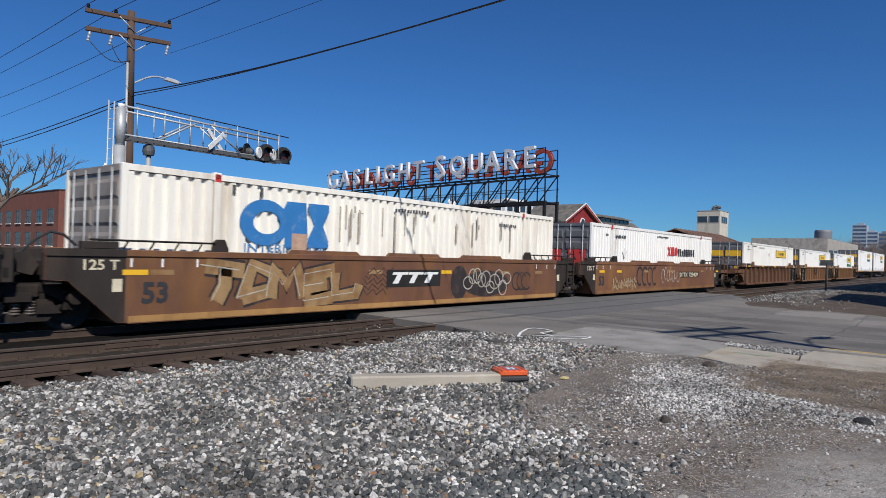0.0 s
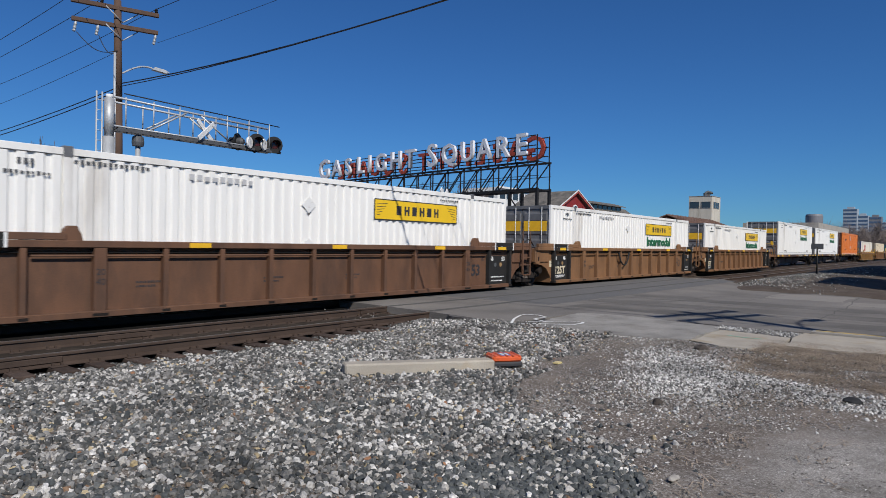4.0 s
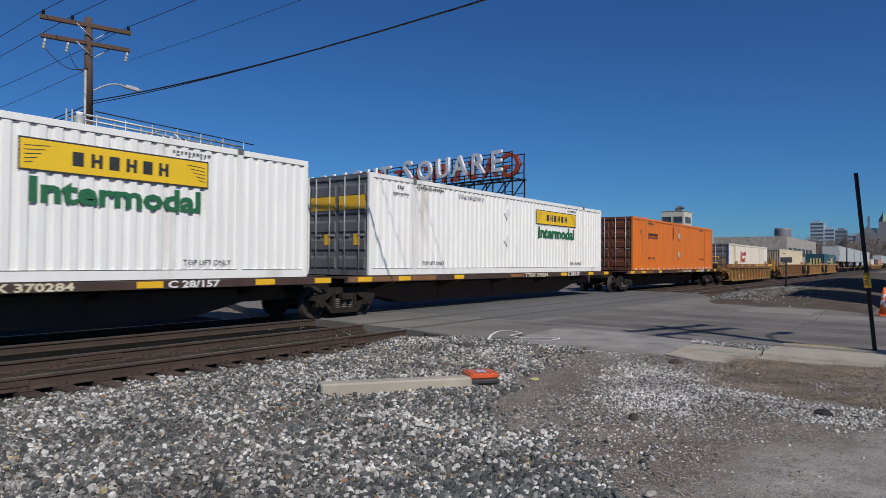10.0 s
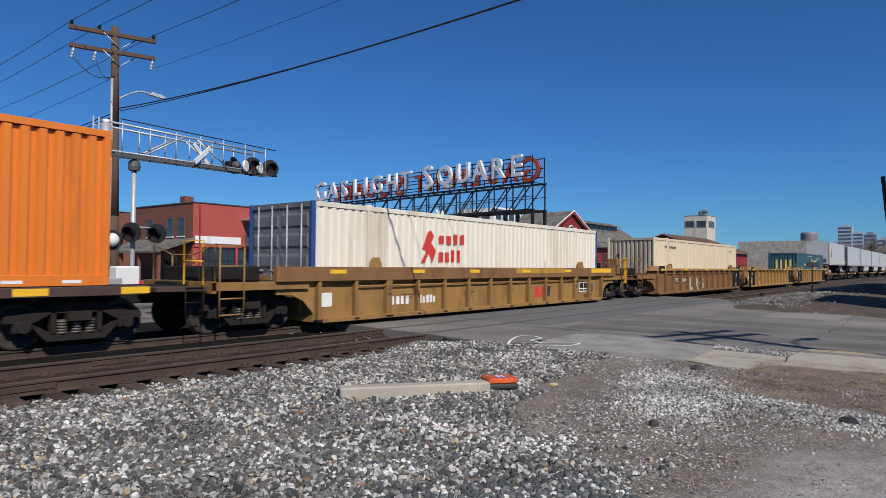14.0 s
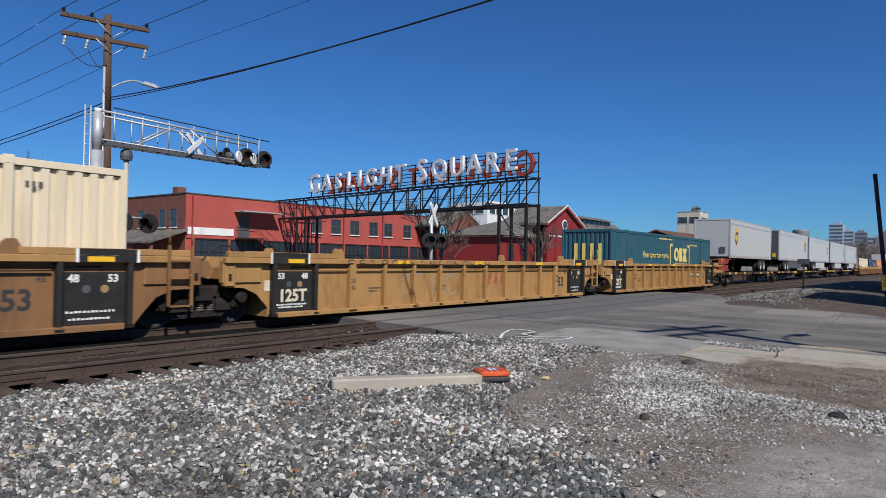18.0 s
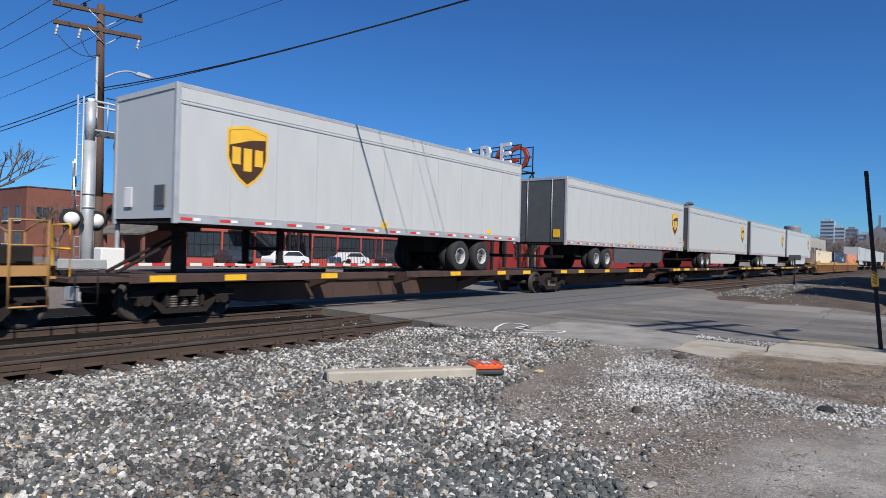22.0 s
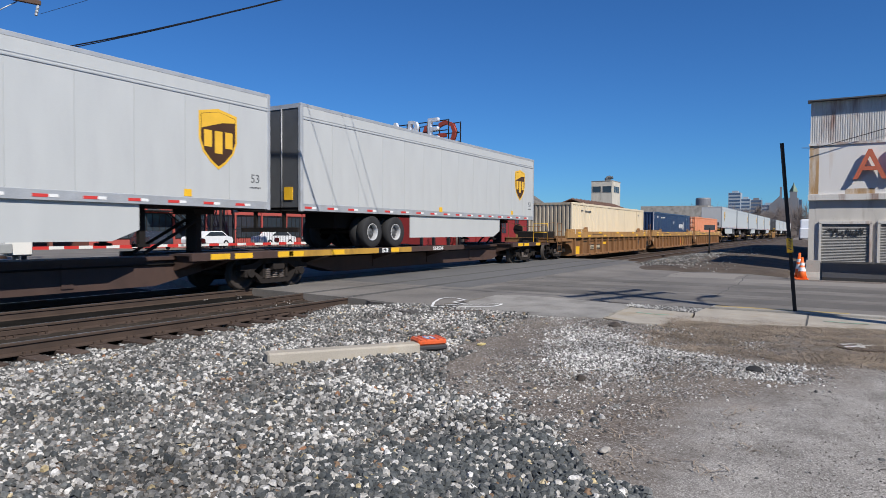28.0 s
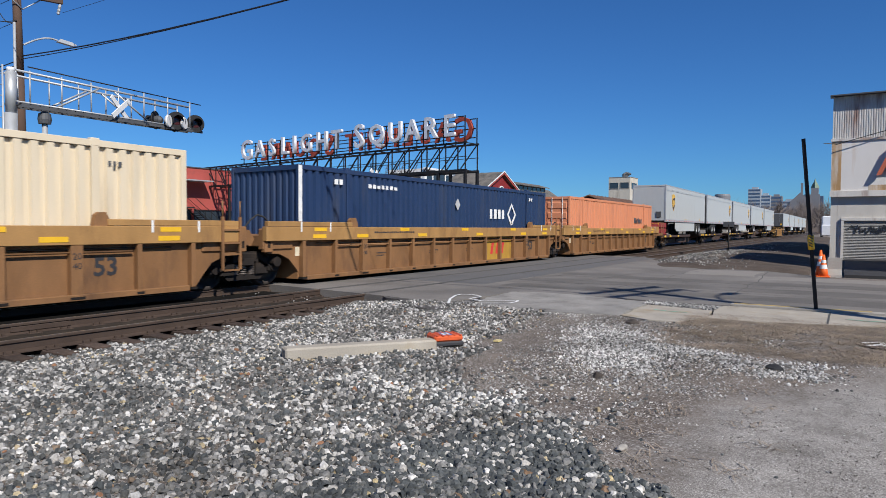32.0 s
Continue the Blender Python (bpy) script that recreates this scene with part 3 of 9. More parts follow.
        words("stencil", "45", 0.16, on_side(L - bay * 1.2, 1.02, -1.372), stencil or M["black_mark"], car)
        for px in (2, n - 3):
            words("stencil", "20", 0.17, on_side(px * bay, 0.88, -1.522), stencil or M["black_mark"], car)
            words("stencil", "40", 0.17, on_side(px * bay, 0.7, -1.522), stencil or M["black_mark"], car)
        for px, w_ in ((3.2, 0.5), (6.1, 0.55), (8.6, 0.5)):
            bars(car, "stencil", px, px + w_, 0.7, 0.74, 9, stencil or M["black_mark"], -1.37)
            bars(car, "stencil", px, px + w_ * 0.8, 0.62, 0.66, 7, stencil or M["black_mark"], -1.37)
    else:
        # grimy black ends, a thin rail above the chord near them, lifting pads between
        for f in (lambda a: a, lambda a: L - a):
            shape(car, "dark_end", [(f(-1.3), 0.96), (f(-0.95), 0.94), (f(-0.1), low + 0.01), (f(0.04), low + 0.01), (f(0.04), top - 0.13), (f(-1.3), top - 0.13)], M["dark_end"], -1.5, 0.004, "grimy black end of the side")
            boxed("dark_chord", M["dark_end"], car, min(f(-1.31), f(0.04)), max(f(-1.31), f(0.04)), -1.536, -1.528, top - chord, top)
            part("top_rail", rods((f(-0.6), -1.45, top + 0.17), (f(2.05), -1.45, top + 0.17), 0.02), M["dark_steel"], car, smooth=True)
            for q in range(6):
                part("rail_bracket", rods((f(-0.5 + 0.5 * q), -1.45, top), (f(-0.4 + 0.5 * q), -1.45, top + 0.17), 0.018), M["dark_steel"], car, smooth=True)
            plate(car, "yellow_ticket", min(f(-0.2), f(-0.02)), max(f(-0.2), f(-0.02)), 0.72, 0.96, M["cream_mark"], -1.504, 0.004)
            for q in (0.12, 0.72, 1.45):
                plate(car, "white_tick", min(f(q), f(q + 0.04)), max(f(q), f(q + 0.04)), top - 0.32, top - 0.16, M["white_mark"], -1.5, 0.004)
        words("stencil", "125 T", 0.26, on_side(-0.42, 1.13, -1.506), M["cream_mark"], car, width=0.62, bold=0.004)
        words("stencil", "53", 0.55, on_side(0.62, 0.5, -1.503), M["black_mark"], car, bold=0.02)
        for k in range(1, 4):
            cx = 1.6 + k * 3.25
            bm = B()
            prism(bm, [(-1.15, top - 0.02), (-1.0, top + 0.09), (1.0, top + 0.09), (1.15, top - 0.02)], -1.5, -1.42, "y")
            p = part("guide_pad", bm, mat, car)
            p.matrix_basis = pose(cx, 0, 0)
    # container guides with a rounded head at the 40-foot marks
    for gx in (2.0, L - 2.0):
        for yy in (-1.5, 1.34):
            bm = B()
            prism(bm, [(-0.16, top), (-0.12, top + 0.2), (-0.05, top + 0.26), (0.08, top + 0.26), (0.16, top + 0.1), (0.18, top)], yy, yy + 0.14, "y")
            p = part("container_guide", bm, mat if ribs else M["dark_end"], car)
            p.matrix_basis = pose(gx, 0, 0)
    if raised:
        for a, b_ in ((-1.25, 1.9), (L - 1.9, L + 1.25)):
            boxed("raised_chord", raised, car, a, b_, -1.53, -1.4, top + 0.003, top + 0.13, bevel=0.01)
        if panels:
            for a, b_ in ((-0.1, 0.98), (L - 0.97, L + 0.13)):
                plate(car, "chord_panel", a, b_, top - chord + 0.004, top - 0.002, panel_paint or M["panel_black"], -1.53, 0.003)
                plate(car, "chord_panel", a, b_, top + 0.006, top + 0.122, panel_paint or M["panel_black"], -1.53, 0.003)
        for a in (-0.15, 0.95, L - 1.0, L + 0.1):
            plate(car, "white_tick", a, a + 0.05, top - 0.13, top + 0.12, M["white_mark"], -1.53, 0.006)
        for a in (0.35, 4.2, 8.0, 12.0, L - 0.8):
            plate(car, "reflector", a, a + 0.48, top - 0.115, top - 0.02, M["yellow_mark"], -1.53, 0.006)
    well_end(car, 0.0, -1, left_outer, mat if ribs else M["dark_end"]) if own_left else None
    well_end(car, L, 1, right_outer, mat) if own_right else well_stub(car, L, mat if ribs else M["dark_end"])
    mover(car, x)
    return car


def well_stub(car, L, mat):
    bm = B()
    box(bm, L + 0.3, L + 1.35, -1.3, 1.3, 1.0, 1.3, bevel=0.03)
    for yy in (-1.42, 1.22):
        box(bm, L + 0.3, L + 1.35, yy, yy + 0.2, 0.92, 1.45, bevel=0.03)
    part("end_platform", bm, mat, car)
    boxed("end_sill", M["dark_steel"], car, L + 0.3, L + 1.55, -0.45, 0.45, 0.75, 1.1)
    # step frame with a loop below and tall grab irons
    for px in (0.74, 1.23):
        boxed("step_post", mat, car, L + px - 0.03, L + px + 0.03, -1.575, -1.515, 0.5, 1.72, bevel=0.006)
        part("grab_iron", rods((L + px, -1.545, 1.7), (L + px, -1.545, 2.08), 0.016), mat, car, smooth=True)
    for zz in (0.5, 0.86, 1.12, 1.42):
        boxed("step", mat, car, L + 0.77, L + 1.2, -1.57, -1.52, zz - 0.02, zz + 0.02)
    boxed("end_post", mat, car, L + 1.25, L + 1.5, -1.46, -1.3, 0.9, 1.5, bevel=0.02)
    boxed("post_slot", M["dark_steel"], car, L + 1.34, L + 1.42, -1.465, -1.461, 1.0, 1.16)
    bm = B()
    prism(bm, [(L + 1.5, 1.12), (L + 1.85, 1.02), (L + 1.95, 1.2), (L + 1.8, 1.42), (L + 1.5, 1.4)], -1.2, -0.9, "y")
    part("side_bearing_arm", bm, mat, car)
    boxed("chord_cap", mat, car, L + 0.5, L + 1.2, -1.52, -1.38, 1.503, 1.62, bevel=0.012)


# ---- containers ----
CL, CW, CH = 16.15, 1.295, 2.9


def corrugated(length, height, period=0.275, depth=0.07, margin=0.0):
    """A corrugated sheet in the x-z plane, its outer face at y = 0, facing -y."""
    bm = B()
    n = int(round(length / period))
    p = length / n
    xs = []
    for k in range(n):
        xs += [(k * p + 0.00 * p, 0.0), (k * p + 0.44 * p, 0.0), (k * p + 0.56 * p, depth), (k * p + 0.88 * p, depth)]
    xs.append((length, 0.0))
    lo = [bm.verts.new((x, y, 0)) for x, y in xs]
    hi = [bm.verts.new((x, y, height)) for x, y in xs]
    for i in range(len(xs) - 1):
        bm.faces.new((lo[i], lo[i + 1], hi[i + 1], hi[i]))
    return bm


def ridge_mesh():
    """A pressed ridge of a container door, with sloping top and bottom."""
    bm = B()
    outer, face = [(-0.53, -0.2), (0.53, -0.2), (0.53, 0.2), (-0.53, 0.2)], [(-0.5, -0.13), (0.5, -0.13), (0.5, 0.12), (-0.5, 0.12)]
    a = [bm.verts.new((0, y, z)) for y, z in outer]
    b = [bm.verts.new((-0.034, y, z)) for y, z in face]
    for i in range(4):
        j = (i + 1) % 4
        bm.faces.new((a[i], a[j], b[j], b[i]))
    bm.faces.new(b)
    bmesh.ops.recalc_face_normals(bm, faces=bm.faces)
    return bm


def container(x, z, paint, end_paint=None, doors=True, label="", period=0.275, bands=None, rail_paint=None, post_paint=None, depth=0.07):
    """A 53-foot container; its door or front end faces smaller x."""
    c = empty("container", x, TRACK_Y, z, label=label, category="shipping container", group="containers on the train")
    rail = rail_paint or paint
    endp = end_paint or paint
    inner = 0.05
    piece("side_panel", ("side", period, depth), lambda: corrugated(CL - 0.24, CH - 0.34, period, depth), paint, c, pose(0.12, -CW + 0.012, 0.2))
    piece("side_panel", ("side", period, depth), lambda: corrugated(CL - 0.24, CH - 0.34, period, depth), paint, c, pose(CL - 0.12, CW - 0.012, 0.2, 0, 0, 180))
    boxed("roof", paint, c, 0.05, CL - 0.05, -CW + 0.03, CW - 0.03, CH - 0.06, CH - 0.02)
    boxed("floor", M["dark_steel"], c, 0.05, CL - 0.05, -CW + 0.05, CW - 0.05, 0.08, 0.16)
    for y0 in (-CW, CW - 0.07):
        boxed("top_rail", rail, c, 0.1, CL - 0.1, y0, y0 + 0.07, CH - 0.13, CH, bevel=0.008)
        boxed("bottom_rail", rail, c, 0.1, CL - 0.1, y0, y0 + 0.07, 0.0, 0.2, bevel=0.008)
        for px in (0.0, CL - 0.13):
            boxed("corner_post", post_paint or rail, c, px, px + 0.13, y0 - 0.003, y0 + 0.10, 0.0, CH + 0.004, bevel=0.012)
        for px in (2.0, CL - 2.0):
            boxed("lifting_post", rail, c, px - 0.075, px + 0.075, y0 - 0.004 if y0 < 0 else y0, y0 + 0.07 if y0 < 0 else y0 + 0.074, 0.02, CH + 0.03, bevel=0.008)
    for px in (2.0, CL - 2.0):
        for s in (-1, 1):
            key, make = bar("casting", -0.09, 0.09, -0.07, 0.07, -0.11, 0.05, bevel=0.015)
            piece("corner_casting", key, make, rail if paint is not M["white_paint"] else M["grey_door"], c, pose(px, s * (CW - 0.062), CH - 0.012))
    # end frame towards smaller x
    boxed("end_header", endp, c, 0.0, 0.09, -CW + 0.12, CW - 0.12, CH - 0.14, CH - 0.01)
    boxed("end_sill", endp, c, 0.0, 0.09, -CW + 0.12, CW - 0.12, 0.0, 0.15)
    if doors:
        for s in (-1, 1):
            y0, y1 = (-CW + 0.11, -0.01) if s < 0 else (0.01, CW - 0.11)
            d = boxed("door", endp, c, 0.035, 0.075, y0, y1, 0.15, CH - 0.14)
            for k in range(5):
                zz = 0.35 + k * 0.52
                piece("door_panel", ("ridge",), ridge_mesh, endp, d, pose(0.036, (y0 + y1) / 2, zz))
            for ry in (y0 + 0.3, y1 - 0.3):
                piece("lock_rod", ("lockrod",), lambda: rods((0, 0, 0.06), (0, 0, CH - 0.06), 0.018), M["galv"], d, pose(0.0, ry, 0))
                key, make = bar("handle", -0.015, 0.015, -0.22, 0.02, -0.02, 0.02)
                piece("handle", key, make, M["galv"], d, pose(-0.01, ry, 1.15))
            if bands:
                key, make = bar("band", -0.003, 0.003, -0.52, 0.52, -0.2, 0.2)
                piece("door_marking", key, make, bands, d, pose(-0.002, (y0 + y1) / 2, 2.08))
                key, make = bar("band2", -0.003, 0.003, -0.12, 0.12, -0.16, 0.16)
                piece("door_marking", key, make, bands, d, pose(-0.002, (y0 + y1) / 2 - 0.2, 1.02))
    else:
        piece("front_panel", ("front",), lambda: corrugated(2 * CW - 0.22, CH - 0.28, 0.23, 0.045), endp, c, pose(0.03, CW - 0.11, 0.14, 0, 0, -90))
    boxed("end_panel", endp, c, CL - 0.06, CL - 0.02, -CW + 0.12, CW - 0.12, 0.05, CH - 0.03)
    mover(c, x)
    return c


def rods(a, b, r):
    bm = B()
    rod(bm, a, b, r, 8)
    return bm


def plate(parent, name, x0, x1, z0, z1, mat, y=-CW, thick=0.006, label=""):
    """A flat marking on the near side."""
    bm = B()
    box(bm, x0, x1, y - thick, y - 0.0005, z0, z1)
    return part(name, bm, mat, parent, label)


def shape(parent, name, outline, mat, y=-CW, thick=0.006, label=""):
    bm = B()
    prism(bm, outline, y - thick, y - 0.0005, "y")
    return part(name, bm, mat, parent, label)


def on_side(x, z, y=-CW):
    return pose(x, y, z, 90, 0, 0)


def bars(parent, name, x0, x1, z0, z1, n, mat, y=-CW):
    """Writing that cannot be read: a row of short bars."""
    w = (x1 - x0) / n
    rnd = random.Random(int(x0 * 100) + n)
    bm, own = B(), name.startswith("company")
    for k in range(n):
        a = x0 + k * w
        e = w * rnd.choice((0.55, 0.65, 0.72))
        box(bm, a, a + e, y - 0.005, y - 0.0005, z0, z1 if rnd.random() < 0.75 else z0 + (z1 - z0) * 0.8)
        if own and k < n - 1:
            part(name, bm, mat, parent)
            bm = B()
    ob = part(name, bm, mat, parent)
    return ob if own else tagged(ob, kind="stuff")


# ---- spine cars ----
def spine_unit(x, length, mat, left_outer=False, right_outer=False, own_right=False, label="", deck=0.95, trailer=True):
    car = empty("spine_car", x, TRACK_Y, 0, label=label, category="freight car", group="spine cars of the train")
    L = length
    bm = B()
    prism(bm, [(-1.1, deck - 0.12), (-1.1, 0.55), (1.2, 0.52), (2.6, 0.22), (L - 2.6, 0.22), (L - 1.2, 0.52), (L + 0.9, 0.55), (L + 0.9, deck - 0.12)], -0.33, 0.33, "y")
    part("centre_sill", bm, mat, car)
    for px in (4.6, 8.0, 11.4):
        boxed("sill_stiffener", mat, car, px - 0.12, px + 0.12, -0.36, -0.332, 0.3, deck - 0.14)
    part("brake_pipe", rods((1.5, -0.37, deck - 0.24), (L - 1.5, -0.37, deck - 0.24), 0.02), M["dark_steel"], car, smooth=True)
    boxed("sill_flange", mat, car, -1.1, L + 0.9, -0.42, 0.42, deck - 0.14, deck - 0.06)
    for px in (1.2, 4.6, 8.0, 14.0, L - 1.2) if trailer == "right" else (1.2, 4.6, 8.0, 11.4, L - 1.2):
        bm = B()
        prism(bm, [(-1.3, deck - 0.03), (1.3, deck - 0.03), (1.3, deck - 0.15), (0.4, deck - 0.4), (-0.4, deck - 0.4), (-1.3, deck - 0.15)], px - 0.12, px + 0.12, "x")
        part("cross_bearer", bm, mat, car)
    for y0 in (-1.36, 1.24):
        boxed("side_beam", mat, car, -0.9, 9.0 if trailer == "right" else L * 0.47, y0, y0 + 0.12, deck - 0.16, deck + 0.02, bevel=0.01)
        boxed("side_beam", mat, car, 13.6 if trailer == "right" else L * 0.53, L + 0.7, y0, y0 + 0.12, deck - 0.16, deck + 0.02, bevel=0.01)
    for a, b in ((-0.8, 8.8), (13.8, L + 0.5)) if trailer == "right" else ((-0.8, 4.2), (L - 5.0, L + 0.5)):
        for y0 in (-1.2, 0.45):
            boxed("runway", mat, car, a, b, y0, y0 + 0.75, deck - 0.05, deck)
    for k, mx in enumerate((-0.5, 1.2, 4.0, L - 1.9, L - 1.2, L + 0.2) if trailer == "right" else (-0.5, 1.2, 4.0, L - 4.4, L - 1.6, L + 0.2)):
        plate(car, "reflector", mx, mx + 0.55, deck - 0.13, deck + 0.0, M["yellow_mark"], -1.36)
    for s, ex, outer, own in ((-1, 0.0, left_outer, True), (1, L, right_outer, own_right)):
        if not own:
            continue
        tx = ex + s * (0.7 if not outer else -0.45)
        bogie(car, tx, 0.42)
        bm = B()
        box(bm, ex + (s * 2.2 if s < 0 else -0.2), ex + (0.2 if s < 0 else 2.2), -0.45, 0.45, 0.72, deck - 0.02, bevel=0.02)
        part("end_sill", bm, M["dark_steel"], car)
        if outer:
            piece("coupler", ("coupler",), coupler_mesh, M["dark_steel"], car, pose(ex + s * 2.1, 0, 0.86, 0, 0, 0 if s < 0 else 180))
            rail = B()
            xr = ex + s * 1.95
            tube(rail, [(xr, -1.25, deck), (xr, -1.25, deck + 0.95), (xr, -0.5, deck + 0.95), (xr, -0.5, deck)], 0.02)
            part("handrail", rail, M["yellow_mark"], car, smooth=True)
            part("handrail_bar", rods((xr, -1.25, deck + 0.5), (xr, -0.5, deck + 0.5), 0.02), M["yellow_mark"], car, smooth=True)
            boxed("end_platform", mat, car, min(ex + s * 0.9, ex + s * 2.0), max(ex + s * 0.9, ex + s * 2.0), -1.35, 1.35, deck - 0.12, deck - 0.04)
            ladder(car, ex + s * 1.7, -1.37, 0.4, 1.05, M["dark_steel"])
    if trailer:
        hx = 0.9 if trailer == "left" else L - 1.3
        bm = B()
        box(bm, hx - 0.09, hx + 0.09, -0.2, 0.2, deck, deck + 0.98, bevel=0.02)
        for yy in (-0.22, 0.22):
            rod(bm, (hx - 1.5, yy, deck + 0.02), (hx - 0.06, yy, deck + 0.8), 0.04, 8)
        box(bm, hx - 0.3, hx + 0.3, -0.4, 0.4, deck + 0.94, deck + 1.06)
        part("trailer_hitch", bm, M["truck_steel"], car, "folding steel trailer hitch")
    mover(car, x)
    return car


# ---- road trailers ----
def tyre_mesh():
    bm = B()
    lathe(bm, [(0.27, -0.13), (0.30, -0.14), (0.46, -0.145), (0.5, -0.11), (0.51, 0.0), (0.5, 0.11), (0.46, 0.145), (0.30, 0.14), (0.27, 0.13), (0.27, -0.13)], "y", 28, capped=False)
    return bm


def rim_mesh():
    bm = B()
    lathe(bm, [(0.275, -0.1), (0.272, -0.128), (0.25, -0.135), (0.243, -0.12), (0.24, 0.03)], "y", 24, capped=False)
    return bm


def hub_mesh():
    bm = B()
    lathe(bm, [(0.25, 0.05), (0.24, 0.03), (0.14, 0.02), (0.12, -0.03), (0.09, -0.06), (0.02, -0.065)], "y", 24, capped=False)
    for k in range(8):
        a = k * math.pi / 4
        rod(bm, (0.175 * math.cos(a), -0.04, 0.175 * math.sin(a)), (0.175 * math.cos(a), 0.0, 0.175 * math.sin(a)), 0.018, 6)
    return bm


def road_trailer(x, length, rear_left, deck=0.95, label="", skirt=None, shield_x=None, shield_big=True):
    t = empty("road_trailer", x, TRACK_Y, deck, label=label, category="semi-trailer", group="road trailers on the train")
    L, z0, z1 = length, 1.08, 3.98
    W = CW
    body = M["silver"]
    # side sheets with shallow joints
    n = int(L / 1.22)
    for k in range(n):
        a, b = 0.08 + k * (L - 0.16) / n, 0.08 + (k + 1) * (L - 0.16) / n
        key, make = bar("sheet%.3f" % (b - a), 0.0, b - a - 0.006, -W, -W + 0.03, z0 + 0.2, z1 - 0.42)
        piece("side_sheet", key, make, body, t, pose(a, 0, 0))
    boxed("side_wall", body, t, 0.08, L - 0.08, W - 0.03, W, z0 + 0.2, z1 - 0.1)
    boxed("upper_band", body, t, 0.05, L - 0.05, -W - 0.008, -W + 0.03, z1 - 0.42, z1 - 0.09, bevel=0.006)
    boxed("band_strip", M["galv"], t, 0.05, L - 0.05, -W - 0.016, -W - 0.006, z1 - 0.43, z1 - 0.405)
    boxed("band_strip", M["galv"], t, 0.05, L - 0.05, -W - 0.016, -W - 0.006, z1 - 0.36, z1 - 0.345)
    for y0 in (-W - 0.012, W - 0.04):
        boxed("top_rail", M["galv"], t, 0.03, L - 0.03, y0, y0 + 0.052, z1 - 0.1, z1, bevel=0.012)
        boxed("bottom_rail", M["galv"], t, 0.03, L - 0.03, y0, y0 + 0.052, z0, z0 + 0.2, bevel=0.008)
    boxed("roof", body, t, 0.05, L - 0.05, -W + 0.03, W - 0.03, z1 - 0.05, z1 - 0.02)
    boxed("floor", M["dark_steel"], t, 0.05, L - 0.05, -W + 0.05, W - 0.05, z0, z0 + 0.12)
    # tape
    def tape():
        bm = B()
        box(bm, 0, 0.28, -W - 0.018, -W - 0.0125, z0 + 0.06, z0 + 0.12, mi=0)
        box(bm, 0.28, 0.46, -W - 0.018, -W - 0.0125, z0 + 0.06, z0 + 0.12, mi=1)
        return bm
    px = 0.15
    while px < L - 0.5:
        piece("reflective_tape", ("tape",), tape, [M["red_mark"], M["white_mark"]], t, pose(px, 0, 0))
        px += 0.92
    plate(t, "warning_label", L * 0.45, L * 0.45 + 0.22, z0 + 0.16, z0 + 0.34, M["yellow_mark"], -W - 0.012)
    plate(t, "warning_label", L * 0.84, L * 0.84 + 0.2, z0 + 0.22, z0 + 0.38, M["yellow_mark"], -W - 0.0)
    # ends
    for s, ex in ((-1, 0.0), (1, L)):
        rear = (s < 0) == rear_left
        a, b = (ex + 0.02, ex + 0.07) if s < 0 else (ex - 0.07, ex - 0.02)
        boxed("rear_door" if rear else "nose_panel", M["dark_grey"] if rear else body, t, a, b, -W + 0.09, W - 0.09, z0 + 0.1, z1 - 0.08)
        for y0 in (-W - 0.015, W - 0.095):
            boxed("corner_post", M["galv"], t, min(ex, ex - s * 0.11), max(ex, ex - s * 0.11), y0, y0 + 0.11, z0 - 0.02, z1 + 0.003, bevel=0.012)
        boxed("end_header", M["galv"] if rear else body, t, min(ex, ex - s * 0.08), max(ex, ex - s * 0.08), -W + 0.09, W - 0.09, z1 - 0.12, z1 - 0.005)
        if rear:
            for yy in (-0.6, 0.6):
                piece("lock_rod", ("trod",), lambda: rods((0, 0, z0 + 0.1), (0, 0, z1 - 0.1), 0.016), M["galv"], t, pose(ex + s * 0.0, yy, 0))
            boxed("rear_bumper", M["dark_steel"], t, min(ex - s * 0.1, ex - s * 0.2), max(ex - s * 0.1, ex - s * 0.2), -1.1, 1.1, 0.5, 0.62)
            for yy in (-0.6, 0.5):
                boxed("bumper_bracket", M["dark_steel"], t, min(ex - s * 0.1, ex - s * 0.18), max(ex - s * 0.1, ex - s * 0.18), yy, yy + 0.1, 0.6, z0)
            boxed("warning_plate", M["yellow_mark"], t, min(ex - s * 0.015, ex + s * 0.012), max(ex - s * 0.015, ex + s * 0.012), -1.0, -0.7, z0 + 0.3, z0 + 0.65)
        else:
            boxed("connection_box", M["dark_grey"], t, min(ex, ex + s * 0.03), max(ex, ex + s * 0.03), -0.95, -0.55, z0 + 0.35, z0 + 0.8, bevel=0.01)
            boxed("connection_plate", M["white_mark"], t, min(ex, ex + s * 0.02), max(ex, ex + s * 0.02), 0.4, 0.75, z0 + 0.35, z0 + 0.8, bevel=0.01)
    # running gear
    rx = 3.9 if rear_left else L - 3.1
    boxed("sub_frame", M["dark_steel"], t, rx - 1.7, rx + 1.7, -0.6, 0.6, 0.62, z0, bevel=0.02)
